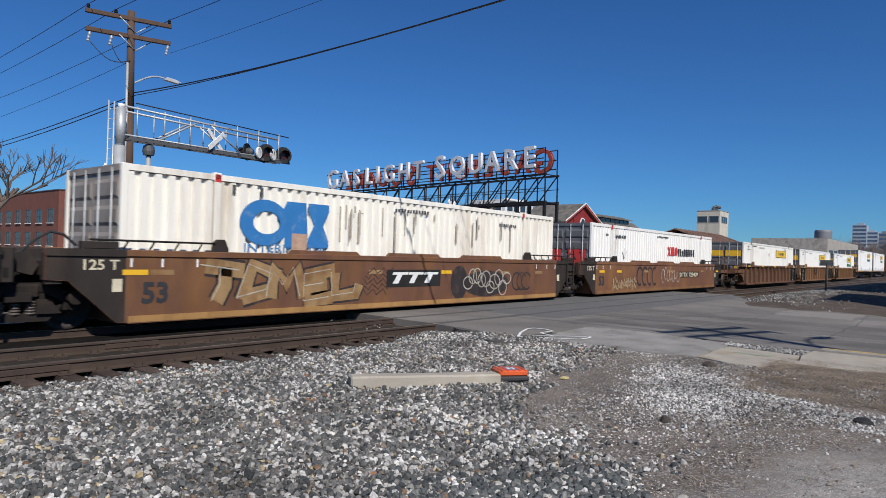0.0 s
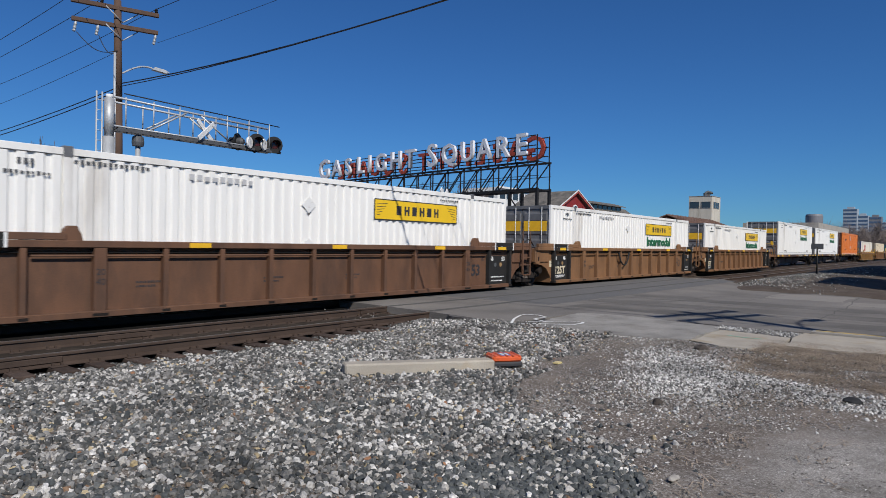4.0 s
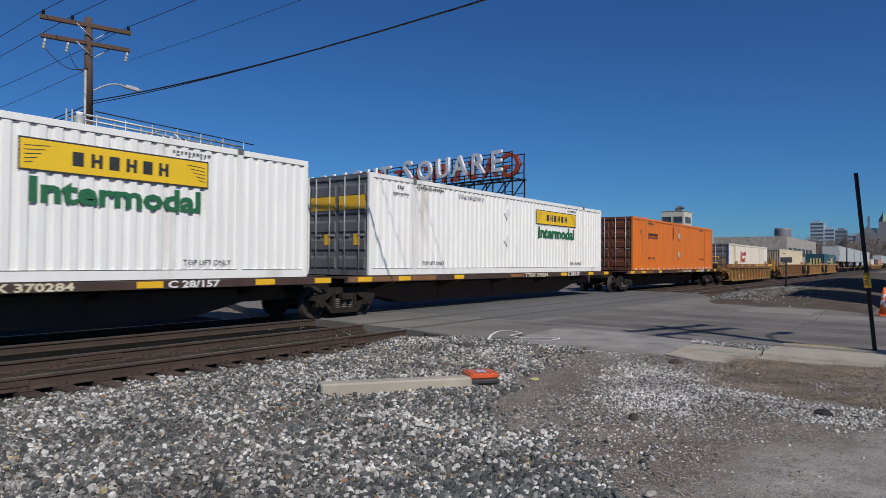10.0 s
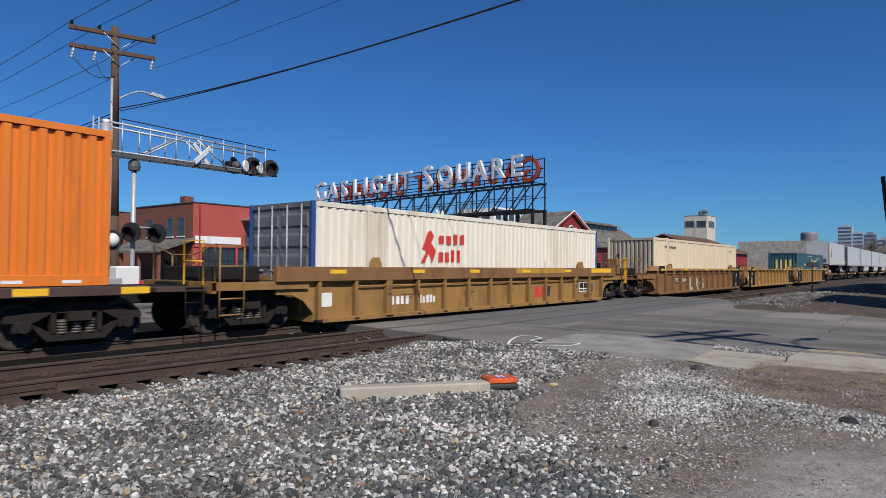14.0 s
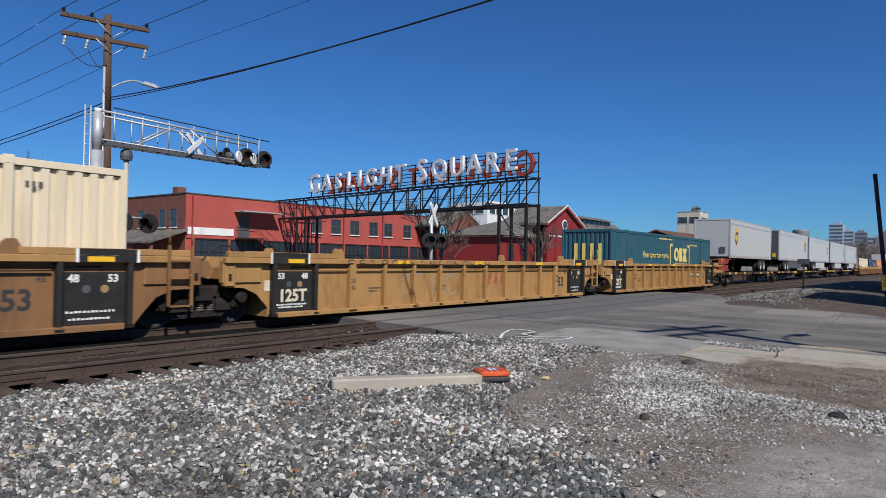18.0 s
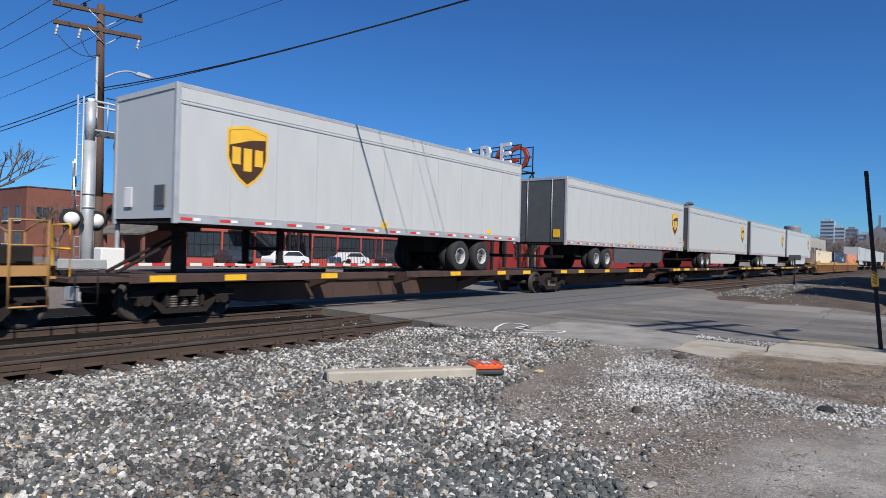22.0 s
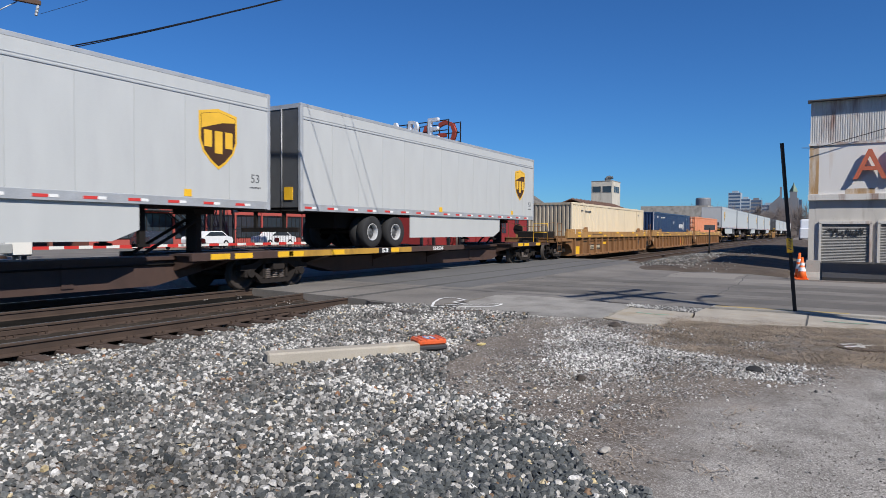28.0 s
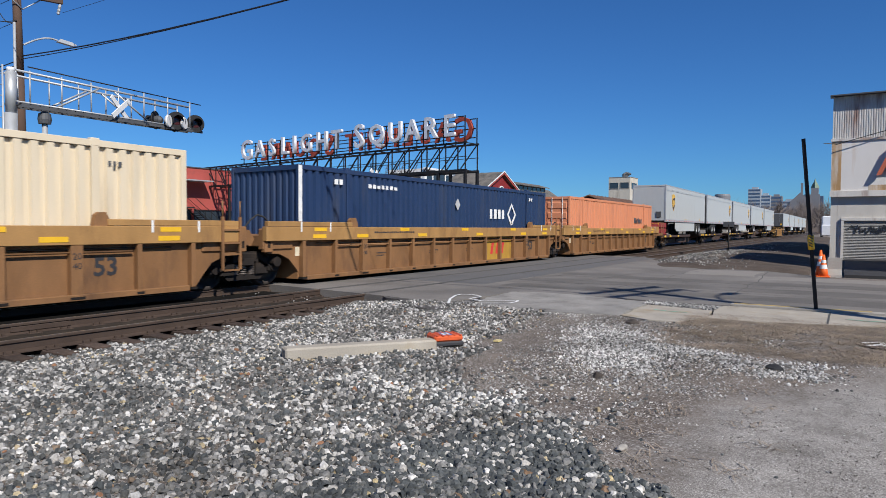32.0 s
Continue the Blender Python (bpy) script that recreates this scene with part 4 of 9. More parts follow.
    for ax in (-0.63, 0.63):
        bm = B()
        rod(bm, (0, -0.9, 0), (0, 0.9, 0), 0.07, 8)
        axle = part("axle", bm, M["dark_steel"], t)
        axle.matrix_basis = pose(rx + ax, 0, 0.51)
        for yy in (-1.12, -0.82, 0.82, 1.12):
            wh = piece("wheel", ("tyre",), tyre_mesh, M["rubber"], t, pose(rx + ax, yy, 0.51), "black tyre on a steel rim")
            if abs(yy) > 1:
                piece("rim", ("rim",), rim_mesh, M["alu"], wh, pose(0, 0, 0, 0, 0, 0 if yy < 0 else 180))
                piece("hub", ("hub",), hub_mesh, M["dark_grey"], wh, pose(0, 0, 0, 0, 0, 0 if yy < 0 else 180))
    lx = L - 3.2 if rear_left else 3.2
    for yy in (-0.75, 0.65):
        boxed("landing_leg", M["dark_steel"], t, lx - 0.07, lx + 0.07, yy, yy + 0.12, 0.22, z0)
        boxed("landing_foot", M["dark_steel"], t, lx - 0.15, lx + 0.15, yy - 0.06, yy + 0.18, 0.18, 0.24)
    boxed("leg_brace", M["dark_steel"], t, lx - 0.04, lx + 0.04, -0.7, 0.7, 0.55, 0.63)
    if skirt:
        a, b = (rx + 1.5, L - 3.6) if rear_left else (3.6, rx - 1.5)
        bm = B()
        prism(bm, [(a, z0), (b, z0), (b, 0.55 if rear_left else 0.32), (b - 0.6, 0.32), (a + 0.6, 0.32), (a, 0.32 if rear_left else 0.55)], -W + 0.06, -W + 0.09, "y")
        part("side_skirt", bm, skirt, t, "aerodynamic side skirt")
    if shield_x is not None:
        emblem(t, shield_x, 2.68, 1.36)
        if rear_left:
            words("stencil", "53", 0.3, on_side(L - 0.5, 1.72, -W - 0.001), M["dark_grey"], t)
            bars(t, "stencil", L - 0.68, L - 0.32, 1.58, 1.62, 7, M["dark_grey"], -W)
    mover(t, x)
    return t


def emblem(parent, x, z, h):
    """A plain shield in brown with a gold rim and a gold bar pattern."""
    w = h * 0.4
    def outline(k):
        pts = [(-w, 0.42 * h), (0, 0.5 * h), (w, 0.42 * h), (w, -0.05 * h), (w * 0.8, -0.25 * h), (w * 0.4, -0.42 * h), (0, -0.53 * h), (-w * 0.4, -0.42 * h), (-w * 0.8, -0.25 * h), (-w, -0.05 * h)]
        return [(x + a * k, z + b * k) for a, b in pts]
    s = shape(parent, "emblem", outline(1.0), shared("gold", lambda: material("gold_emblem", (0.72, 0.42, 0.04), 0.4, vary=0.08, bump=0.0)), -CW, 0.006, "brown and gold shield emblem")
    shape(s, "emblem_field", outline(0.9), shared("brownf", lambda: material("brown_emblem", (0.06, 0.028, 0.012), 0.45, vary=0.08, bump=0.0)), -CW - 0.006, 0.004)
    g = shared.made["gold"]
    cap = [(x - w * 0.88, z + 0.37 * h), (x, z + 0.445 * h), (x + w * 0.88, z + 0.37 * h), (x + w * 0.88, z + 0.3 * h), (x + w * 0.2, z + 0.27 * h), (x - w * 0.88, z + 0.14 * h)]
    shape(s, "emblem_arc", cap, g, -CW - 0.010, 0.004)
    for k, a in enumerate((-0.55, 0.0, 0.55)):
        shape(s, "emblem_bar", [(x + w * (a - 0.2), z - 0.16 * h - (0.1 * h if k == 1 else 0)), (x + w * (a + 0.2), z - 0.16 * h - (0.1 * h if k == 1 else 0)), (x + w * (a + 0.2), z + 0.12 * h), (x + w * (a - 0.2), z + 0.12 * h)], g, -CW - 0.010, 0.004)

# ---- ground, road and track ----
def sheet(name, outline, z, mat, thick=0.25, label="", category="", kind="structure"):
    bm = B()
    prism(bm, outline, z - thick, z, "z")
    return tagged(link_mesh(name, bm, mat), label, category, "", kind)


def ground_height(x, y):
    """Height of the gravel and dirt; the road and the rails lie near zero."""
    z = -0.1
    if y > 7.6:
        z = -0.1 - 0.12 * min(1.0, (y - 7.6) / 1.2)
    if x > 9.2:
        z += 0.1 * min(1.0, (x - 9.2) / 1.4)
    if -12 < x < 11.5 and -8 < y < 7.6:
        fade = max(0.0, min(1.0, (10.6 - x) / 1.5)) * min(1.0, (7.6 - y) / 0.8)
        z += fade * (0.028 * math.sin(x * 1.25 + 0.7) * math.cos(y * 1.1 + 0.3) + 0.014 * math.sin(x * 2.9 - y * 2.3))
    return z


gm = material("gravel_dirt_ground", (0.165, 0.135, 0.11), 0.95, spec=0.1, vary=0.32, scale=1.6, fine=70, bump=0.9, tint=(0.21, 0.185, 0.16), tint_amount=0.45, tint_scale=0.8)


def packed_lot(m):
    """Pebbly dirt that passes into a pale packed-gravel lot south of a ragged edge."""
    n, link = m.node_tree.nodes, m.node_tree.links.new
    b = n["Principled BSDF"]
    dirt = b.inputs["Base Color"].links[0].from_socket
    tc, xyz = n.new("ShaderNodeTexCoord"), n.new("ShaderNodeSeparateXYZ")
    link(tc.outputs["Object"], xyz.inputs[0])

    def calc(op, *args):
        q = n.new("ShaderNodeMath")
        q.operation = op
        for i, a in enumerate(args):
            if isinstance(a, (int, float)):
                q.inputs[i].default_value = a
            else:
                link(a, q.inputs[i])
        return q.outputs[0]

    def fog(scale, detail, rough=0.6):
        q = n.new("ShaderNodeTexNoise")
        q.inputs["Scale"].default_value, q.inputs["Detail"].default_value, q.inputs["Roughness"].default_value = scale, detail, rough
        link(tc.outputs["Object"], q.inputs["Vector"])
        return q.outputs["Fac"]

    def cells(scale):
        q, c = n.new("ShaderNodeTexVoronoi"), n.new("ShaderNodeSeparateColor")
        q.inputs["Scale"].default_value = scale
        link(tc.outputs["Object"], q.inputs["Vector"])
        link(q.outputs["Color"], c.inputs[0])
        return c.outputs[0], q.outputs["Distance"]

    def ramp(value, stops):
        q = n.new("ShaderNodeValToRGB")
        while len(q.color_ramp.elements) < len(stops):
            q.color_ramp.elements.new(0.5)
        for e, (p, c) in zip(q.color_ramp.elements, stops):
            e.position, e.color = p, (*c, 1)
        link(value, q.inputs[0])
        return q.outputs[0]

    def blend(f, a, c, kind='MIX'):
        q = n.new("ShaderNodeMixRGB")
        q.blend_type = kind
        for i, v in enumerate((f, a, c)):
            if isinstance(v, (int, float)):
                q.inputs[i].default_value = v
            else:
                link(v, q.inputs[i])
        return q.outputs[0]

    peb, dist = cells(62)
    fine_peb, fine_dist = cells(150)
    edge = calc("MINIMUM", 1.35, calc("SUBTRACT", 4.35, calc("MULTIPLY", xyz.outputs["X"], 0.5)))
    d = calc("ADD", calc("SUBTRACT", edge, xyz.outputs["Y"]), calc("MULTIPLY", calc("SUBTRACT", fog(1.5, 8, 0.7), 0.5), 1.6))
    mask = n.new("ShaderNodeMapRange")
    mask.inputs["From Min"].default_value, mask.inputs["From Max"].default_value = -0.2, 0.55
    link(d, mask.inputs["Value"])
    lot = ramp(fine_peb, ((0.0, (0.15, 0.142, 0.13)), (0.45, (0.25, 0.238, 0.222)), (0.8, (0.34, 0.325, 0.304)), (1.0, (0.5, 0.485, 0.455))))
    lot = blend(1.0, lot, ramp(fog(2.2, 7, 0.7), ((0.3, (0.62, 0.6, 0.58)), (0.52, (1.0, 0.98, 0.96)), (0.72, (1.25, 1.22, 1.18)))), 'MULTIPLY')
    stony = ramp(peb, ((0.0, (0.05, 0.043, 0.037)), (0.4, (0.12, 0.1, 0.085)), (0.75, (0.19, 0.172, 0.155)), (0.93, (0.42, 0.4, 0.37))))
    earth = blend(ramp(fog(3.0, 6, 0.7), ((0.38, (0.25, 0.25, 0.25)), (0.62, (0.8, 0.8, 0.8)))), dirt, stony)
    link(blend(mask.outputs[0], earth, lot), b.inputs["Base Color"])
    bp = n.new("ShaderNodeBump")
    bp.inputs["Strength"].default_value, bp.inputs["Distance"].default_value = 0.3, 0.008
    link(calc("ADD", calc("MULTIPLY", dist, -1.0), calc("MULTIPLY", fine_dist, -0.6)), bp.inputs["Height"])
    link(bp.outputs[0], b.inputs["Normal"])


packed_lot(gm)
M["fines"] = material("packed_track_fines", (0.036, 0.029, 0.023), 0.95, vary=0.3, scale=2.0, fine=60, bump=0.8, tint=(0.07, 0.056, 0.045), tint_amount=0.35, tint_scale=1.2, spec=0.1)
# near-black ballast colour that carries the shade under and behind the train
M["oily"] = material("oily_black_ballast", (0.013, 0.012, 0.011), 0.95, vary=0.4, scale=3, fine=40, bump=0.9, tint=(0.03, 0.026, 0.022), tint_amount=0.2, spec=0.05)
M["bank"] = material("dark_brown_bank", (0.09, 0.072, 0.059), 0.95, spec=0.1, vary=0.3, scale=1.2, fine=40, bump=0.9, tint=(0.14, 0.12, 0.1), tint_amount=0.35, tint_scale=0.8)
M["ground"] = gm
bm = B()
xs = [-4000, -900, -200, -60, -25, -14] + [-10 + 0.5 * k for k in range(0, 90)] + [40, 60, 120, 300, 900, 4000]
ys = [-4000, -900, -200, -50, -20, -12] + [-8 + 0.5 * k for k in range(0, 60)] + [24, 30, 60, 150, 400, 1000, 4000]
grid = [[bm.verts.new((x, y, ground_height(x, y) - (0.1 if (x > 12.2 and y > -30) or (x > 11.2 and y > 3.2) or y > 8.6 else 0))) for y in ys] for x in xs]
for i in range(len(xs) - 1):
    for j in range(len(ys) - 1):
        bm.faces.new((grid[i][j], grid[i + 1][j], grid[i + 1][j + 1], grid[i][j + 1]))
tagged(link_mesh("ground", bm, gm, smooth=True), "grey gravel and brown dirt ground beside the railway", "ground", "", "structure")

# the street that crosses the tracks
sheet("road", [(13.75, -60), (23.1, -60), (23.1, 0.4), (24.3, 1.2), (25.7, 2.6), (26.1, 3.9), (25.6, 4.9), (29.4, 7.2), (34.5, 9.3), (34.5, 15.5), (31, 19), (29.5, 26), (29.5, 140), (16.0, 140), (16.0, 24), (12.0, 15.6), (11.3, 9.3), (10.9, 7.05), (13.85, 6.85), (13.9, 5.8), (13.75, 3.8)], 0.0, M["asphalt"], 0.3, "worn grey asphalt street over the level crossing", "road")
def ragged(pts, seed, amount=0.05, step=0.22):
    """The outline with its straight stretches broken into small uneven bites."""
    rnd, out = random.Random(seed), []
    for (a, b), (c, d) in zip(pts, pts[1:] + pts[:1]):
        ln = math.hypot(c - a, d - b)
        n_ = max(1, min(40, int(ln / step)))
        for k in range(n_):
            f, q = k / n_, (rnd.uniform(-amount, amount) if 0 < k and ln < 12 else 0)
            out.append((a + (c - a) * f - (d - b) / ln * q, b + (d - b) * f + (c - a) / ln * q))
    return out


M["slab"] = material("stained_pavement_concrete", (0.36, 0.325, 0.27), 0.88, vary=0.16, scale=2.2, fine=70, bump=0.35, tint=(0.3, 0.23, 0.13), tint_amount=0.3, tint_scale=1.3, spec=0.2)
M["skirt"] = material("crumbling_dark_asphalt", (0.085, 0.08, 0.075), 0.95, vary=0.3, scale=3.0, fine=45, bump=0.8, tint=(0.17, 0.16, 0.15), tint_amount=0.35, tint_scale=2.5, spec=0.1)
M["apron"] = material("worn_pale_apron", (0.27, 0.257, 0.235), 0.9, vary=0.2, scale=1.4, fine=50, bump=0.45, tint=(0.17, 0.158, 0.143), tint_amount=0.45, tint_scale=1.6, spec=0.15)
sheet("pavement", ragged([(12.45, -60), (13.45, -60), (13.45, 2.2), (12.62, 2.24), (11.42, 2.12), (11.43, 1.71), (11.6, 0.9), (12.0, -0.37), (12.35, -2)], 1, 0.03), 0.024, M["slab"], 0.3, "pale concrete pavement slab beside the street", "pavement")
sheet("pavement_slab", ragged([(10.78, 2.5), (11.4, 2.17), (12.6, 2.28), (12.86, 3.5), (11.0, 3.5), (10.72, 2.95)], 2, 0.035), 0.017, M["slab"], 0.3, "cracked yellowish pavement slab with broken edges", "pavement")
sheet("apron", ragged([(10.74, 6.35), (10.7, 5.48), (10.82, 4.43), (11.0, 3.56), (12.88, 3.56), (13.42, 3.7), (13.85, 5.5), (13.86, 6.3), (13.6, 6.86), (12.1, 6.74)], 3, 0.05), 0.013, M["apron"], 0.3, "broken pale concrete apron at the crossing", "pavement")
sheet("asphalt_shoulder", ragged([(11.55, 9.25), (10.5, 7.7), (9.85, 6.75), (10.15, 6.5), (10.7, 6.4), (12.05, 6.8), (11.0, 7.08), (11.2, 8.2)], 4, 0.09, 0.16), -0.006, M["skirt"], 0.3, "crumbling dark asphalt edge beside the gravel", "road")
sheet("gravel_strip", [(12.7, 2.27), (13.45, 2.24), (13.45, 3.68), (12.95, 3.5)], -0.012, M["skirt"], 0.3, "dark gravel strip between slab and street", "pavement")
sheet("kerb", [(13.47, -60), (13.74, -60), (13.74, 2.1), (13.47, 2.1)], 0.06, M["concrete"], 0.3, "low concrete kerb", "kerb")


def rail_profile():
    return [(-0.075, -0.175), (0.075, -0.175), (0.075, -0.16), (0.012, -0.135), (0.012, -0.045), (0.036, -0.035), (0.036, -0.008), (0.028, 0.0), (-0.028, 0.0), (-0.036, -0.008), (-0.036, -0.035), (-0.012, -0.045), (-0.012, -0.135), (-0.075, -0.16)]


for ty, worn in ((NEAR_Y, False), (TRACK_Y, True)):
    track = empty("railway_track", 0, ty, 0, label="railway track with rusty rails on wooden ties", category="railway track", kind="structure")
    for s in (-1, 1):
        bm = B()
        prism(bm, [(a + s * 0.7535, b) for a, b in rail_profile()], -400, 700, "x")
        part("rail", bm, M["rail"], track, "rusty steel rail")
        boxed("rail_tread", M["rail_top"], track, -400, 700, s * 0.7535 - 0.02, s * 0.7535 + 0.02, 0.0005, 0.003)
    for k in range(44):
        key, make = bar("tie", -0.115, 0.115, -1.3, 1.3, -0.36, -0.175, bevel=0.01)
        rnd = random.Random(k + (100 if worn else 0))
        piece("tie", key, make, M["tie"], track, pose(-8.5 + k * 0.5 + rnd.uniform(-0.03, 0.03), rnd.uniform(-0.06, 0.06), rnd.uniform(-0.006, 0.006), 0, 0, rnd.uniform(-1, 1)))
def tie_plate_mesh():
    bm_ = B()
    box(bm_, -0.1, 0.1, -0.17, 0.17, -0.176, -0.158, bevel=0.004)
    for a, b_ in ((-0.06, -0.1), (0.06, 0.1), (0.05, -0.1), (-0.05, 0.1)):
        box(bm_, a - 0.014, a + 0.014, b_ - 0.02, b_ + 0.02, -0.16, -0.125)
    return bm_


for ob in [q for q in bpy.data.objects if q.name.startswith("tie") and q.parent and q.parent.location.y < 11]:
    for s in (-1, 1):
        piece("tie_plate", ("tie_plate",), tie_plate_mesh, M["rail"], ob.parent, pose(ob.location.x, s * 0.7535, 0))
for k in range(3):
    for s in (-1, 1):
        joint = boxed("joint_bar", M["rail"], bpy.data.objects["railway_track"], -2.2 + k * 5.9 + s, -1.3 + k * 5.9 + s, s * 0.7535 - 0.034, s * 0.7535 - 0.012, -0.13, -0.05, bevel=0.006, label="bolted joint bar on the rail")
# bed reaches as far back as the train's shadow, its shade in the colour
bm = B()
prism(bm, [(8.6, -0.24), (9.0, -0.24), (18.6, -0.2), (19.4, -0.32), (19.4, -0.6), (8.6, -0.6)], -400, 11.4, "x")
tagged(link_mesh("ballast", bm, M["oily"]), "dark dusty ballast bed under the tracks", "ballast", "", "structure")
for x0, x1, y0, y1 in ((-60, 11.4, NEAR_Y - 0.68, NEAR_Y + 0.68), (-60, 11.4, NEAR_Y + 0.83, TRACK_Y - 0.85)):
    # the fill beside the train takes the same shade-black colour
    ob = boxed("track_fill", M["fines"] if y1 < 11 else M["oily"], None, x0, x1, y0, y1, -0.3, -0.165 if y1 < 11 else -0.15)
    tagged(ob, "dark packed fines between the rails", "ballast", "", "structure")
bm = B()
prism(bm, [(7.2, -0.4), (8.9, -0.19), (15.2, -0.2), (16.5, -0.35), (16.5, -0.6), (7.2, -0.6)], 34.6, 700, "x")
tagged(link_mesh("ballast", bm, M["bank"]), "ballast bed beyond the crossing", "ballast", "", "structure")


# ---- buildings ----
def block(name, x0, x1, y0, y1, z1, mat, label, category="building", roof=None, z0=-0.3, west=None, coping=None):
    """A hollow block: four walls and a flat roof behind a parapet. west: another finish for the wall towards smaller x."""
    b = empty(name, (x0 + x1) / 2, (y0 + y1) / 2, 0, label=label, category=category)
    hx, hy = (x1 - x0) / 2, (y1 - y0) / 2
    boxed("wall", mat, b, -hx, hx, -hy, -hy + 0.3, z0, z1)
    boxed("wall", mat, b, -hx, hx, hy - 0.3, hy, z0, z1)
    boxed("wall", west or mat, b, -hx - 0.004, -hx + 0.29, -hy + 0.006, hy - 0.304, z0, z1 - 0.003)
    boxed("wall", mat, b, hx - 0.3, hx, -hy + 0.3, hy - 0.3, z0, z1)
    boxed("roof", roof or M["roof_slate"], b, -hx + 0.3, hx - 0.3, -hy + 0.3, hy - 0.3, z1 - 0.6, z1 - 0.45)
    if coping:
        boxed("coping", coping, b, -hx - 0.08, hx + 0.08, -hy - 0.08, -hy + 0.35, z1, z1 + 0.09)
        boxed("coping", coping, b, -hx - 0.08, -hx + 0.35, -hy + 0.35, hy, z1, z1 + 0.09)
    return b


def window(b, u, z, w, h, face, off, bars_v=1, bars_h=1, frame_mat=None, sill=True, name="window"):
    """A window on the face towards -y ("south") or -x ("west"): frame, panes and sill."""
    rz = 0 if face == "south" else -90
    at = (u, off) if face == "south" else (off, u)
    win = empty(name)
    win.parent = b
    win.matrix_basis = pose(at[0], at[1], z, 0, 0, rz)
    fm = frame_mat or M["white_wall"]
    bm = B()
    t = 0.07
    for d in ((-w / 2 - t, -w / 2, 0, h), (w / 2, w / 2 + t, 0, h), (-w / 2 - t, w / 2 + t, h, h + t), (-w / 2 - t, w / 2 + t, -t, 0)):
        box(bm, d[0], d[1], -0.06, 0.02, d[2], d[3])
    for k in range(1, bars_v + 1):
        c = -w / 2 + w * k / (bars_v + 1)
        box(bm, c - 0.025, c + 0.025, -0.045, 0.0, 0, h)
    for k in range(1, bars_h + 1):
        c = h * k / (bars_h + 1)
        box(bm, -w / 2, w / 2, -0.04, 0.0, c - 0.03, c + 0.03)
    part("frame", bm, fm, win)
    boxed("pane", M["glass"], win, -w / 2, w / 2, -0.012, 0.0, 0, h)
    if sill:
        boxed("sill", M["white_wall"], win, -w / 2 - 0.12, w / 2 + 0.12, -0.14, 0.0, -t - 0.09, -t)
    return win


# the long salmon-red building with its brick side
red = block("red_painted_building", 30.4, 66, 52, 62.6, 6.85, M["red_wall"], "long two-storey building painted salmon red with a brick side wall", west=M["brick"], coping=M["dark_grey"])
cx, cy = (30.4 + 66) / 2, (52 + 62.6) / 2
S, W = -5.3, -17.8
for wx in (45.2, 47.9, 50.7, 53.7, 56.2, 59.6, 63.0):
    window(red, wx - cx, 4.1, 1.25, 1.45, "south", S, 1, 1, M["dark_grey"])
for k in range(9):
    a = 31.2 + k * 3.6
    window(red, a + 1.73 - cx, 0.7, 3.2, 2.15, "south", S, 4, 1, M["black_steel"], sill=False, name="shop_window")
    boxed("pier", M["red_wall"], red, a - 0.15 - cx, a + 0.02 - cx, S - 0.12, S, -0.2, 3.0)
boxed("string_course", M["red_wall"], red, -17.8, 17.8, S - 0.1, S, 2.98, 3.16)
boxed("sign_band", M["white_wall"], red, 30.6 - cx, 35.2 - cx, S - 0.06, S, 3.3, 3.95, label="blank white sign band")
for dx in (31.0, 49.0, 55.2, 61.6):
    bm = B()
    rod(bm, (dx - cx, S - 0.08, 0), (dx - cx, S - 0.08, 6.7), 0.07, 8)
    part("downpipe", bm, M["red_trim"], red)
boxed("door_canopy", M["galv"], red, 35.2 - cx, 39.6 - cx, S - 1.5, S, 5.55, 5.66)
boxed("entrance_door", M["dark_grey"], red, 35.7 - cx, 36.9 - cx, S - 0.05, S, 3.2, 5.4)
boxed("landing", M["black_steel"], red, 35.3 - cx, 37.6 - cx, S - 1.4, S, 3.05, 3.17)
bm = B()
for k in range(15):
    zz = 3.0 - k * 0.19
    box(bm, 37.6 - cx + k * 0.26, 37.9 - cx + k * 0.26, S - 1.3, S - 0.3, zz - 0.03, zz)
for yy in (S - 1.35, S - 0.25):
    rod(bm, (37.6 - cx, yy, 3.0), (41.5 - cx, yy, 0.15), 0.07, 6)
    rod(bm, (37.6 - cx, yy, 4.05), (41.5 - cx, yy, 1.2), 0.025, 6)
    rod(bm, (35.3 - cx, yy, 4.1), (37.6 - cx, yy, 4.05), 0.025, 6)
part("stair", bm, M["black_steel"], red, "black steel outside stair")
for wy in (53.9, 55.8, 59.5):
    window(red, wy - cy, 4.0, 0.95, 1.5, "west", W - 0.01, 0, 1, M["dark_grey"])
boxed("chimney", M["brick"], red, 33.0 - cx, 33.9 - cx, 58 - cy, 58.9 - cy, 6.4, 8.0)
bm = B()
prism(bm, [(-0.0, 3.75), (-3.4, 2.55), (-3.4, 2.4), (0.0, 3.55)], 51.6 - cy, 62.0 - cy, "y")
porch = part("porch_roof", bm, M["roof_slate"], red, "lean-to porch roof of grey shingles")
porch.matrix_basis = pose(-17.8, 0, 0)
for py in (52.0, 55.3, 58.6, 61.8):
    boxed("porch_post", M["brick"], red, -21.0, -20.75, py - cy - 0.15, py - cy + 0.15, -0.3, 2.5)
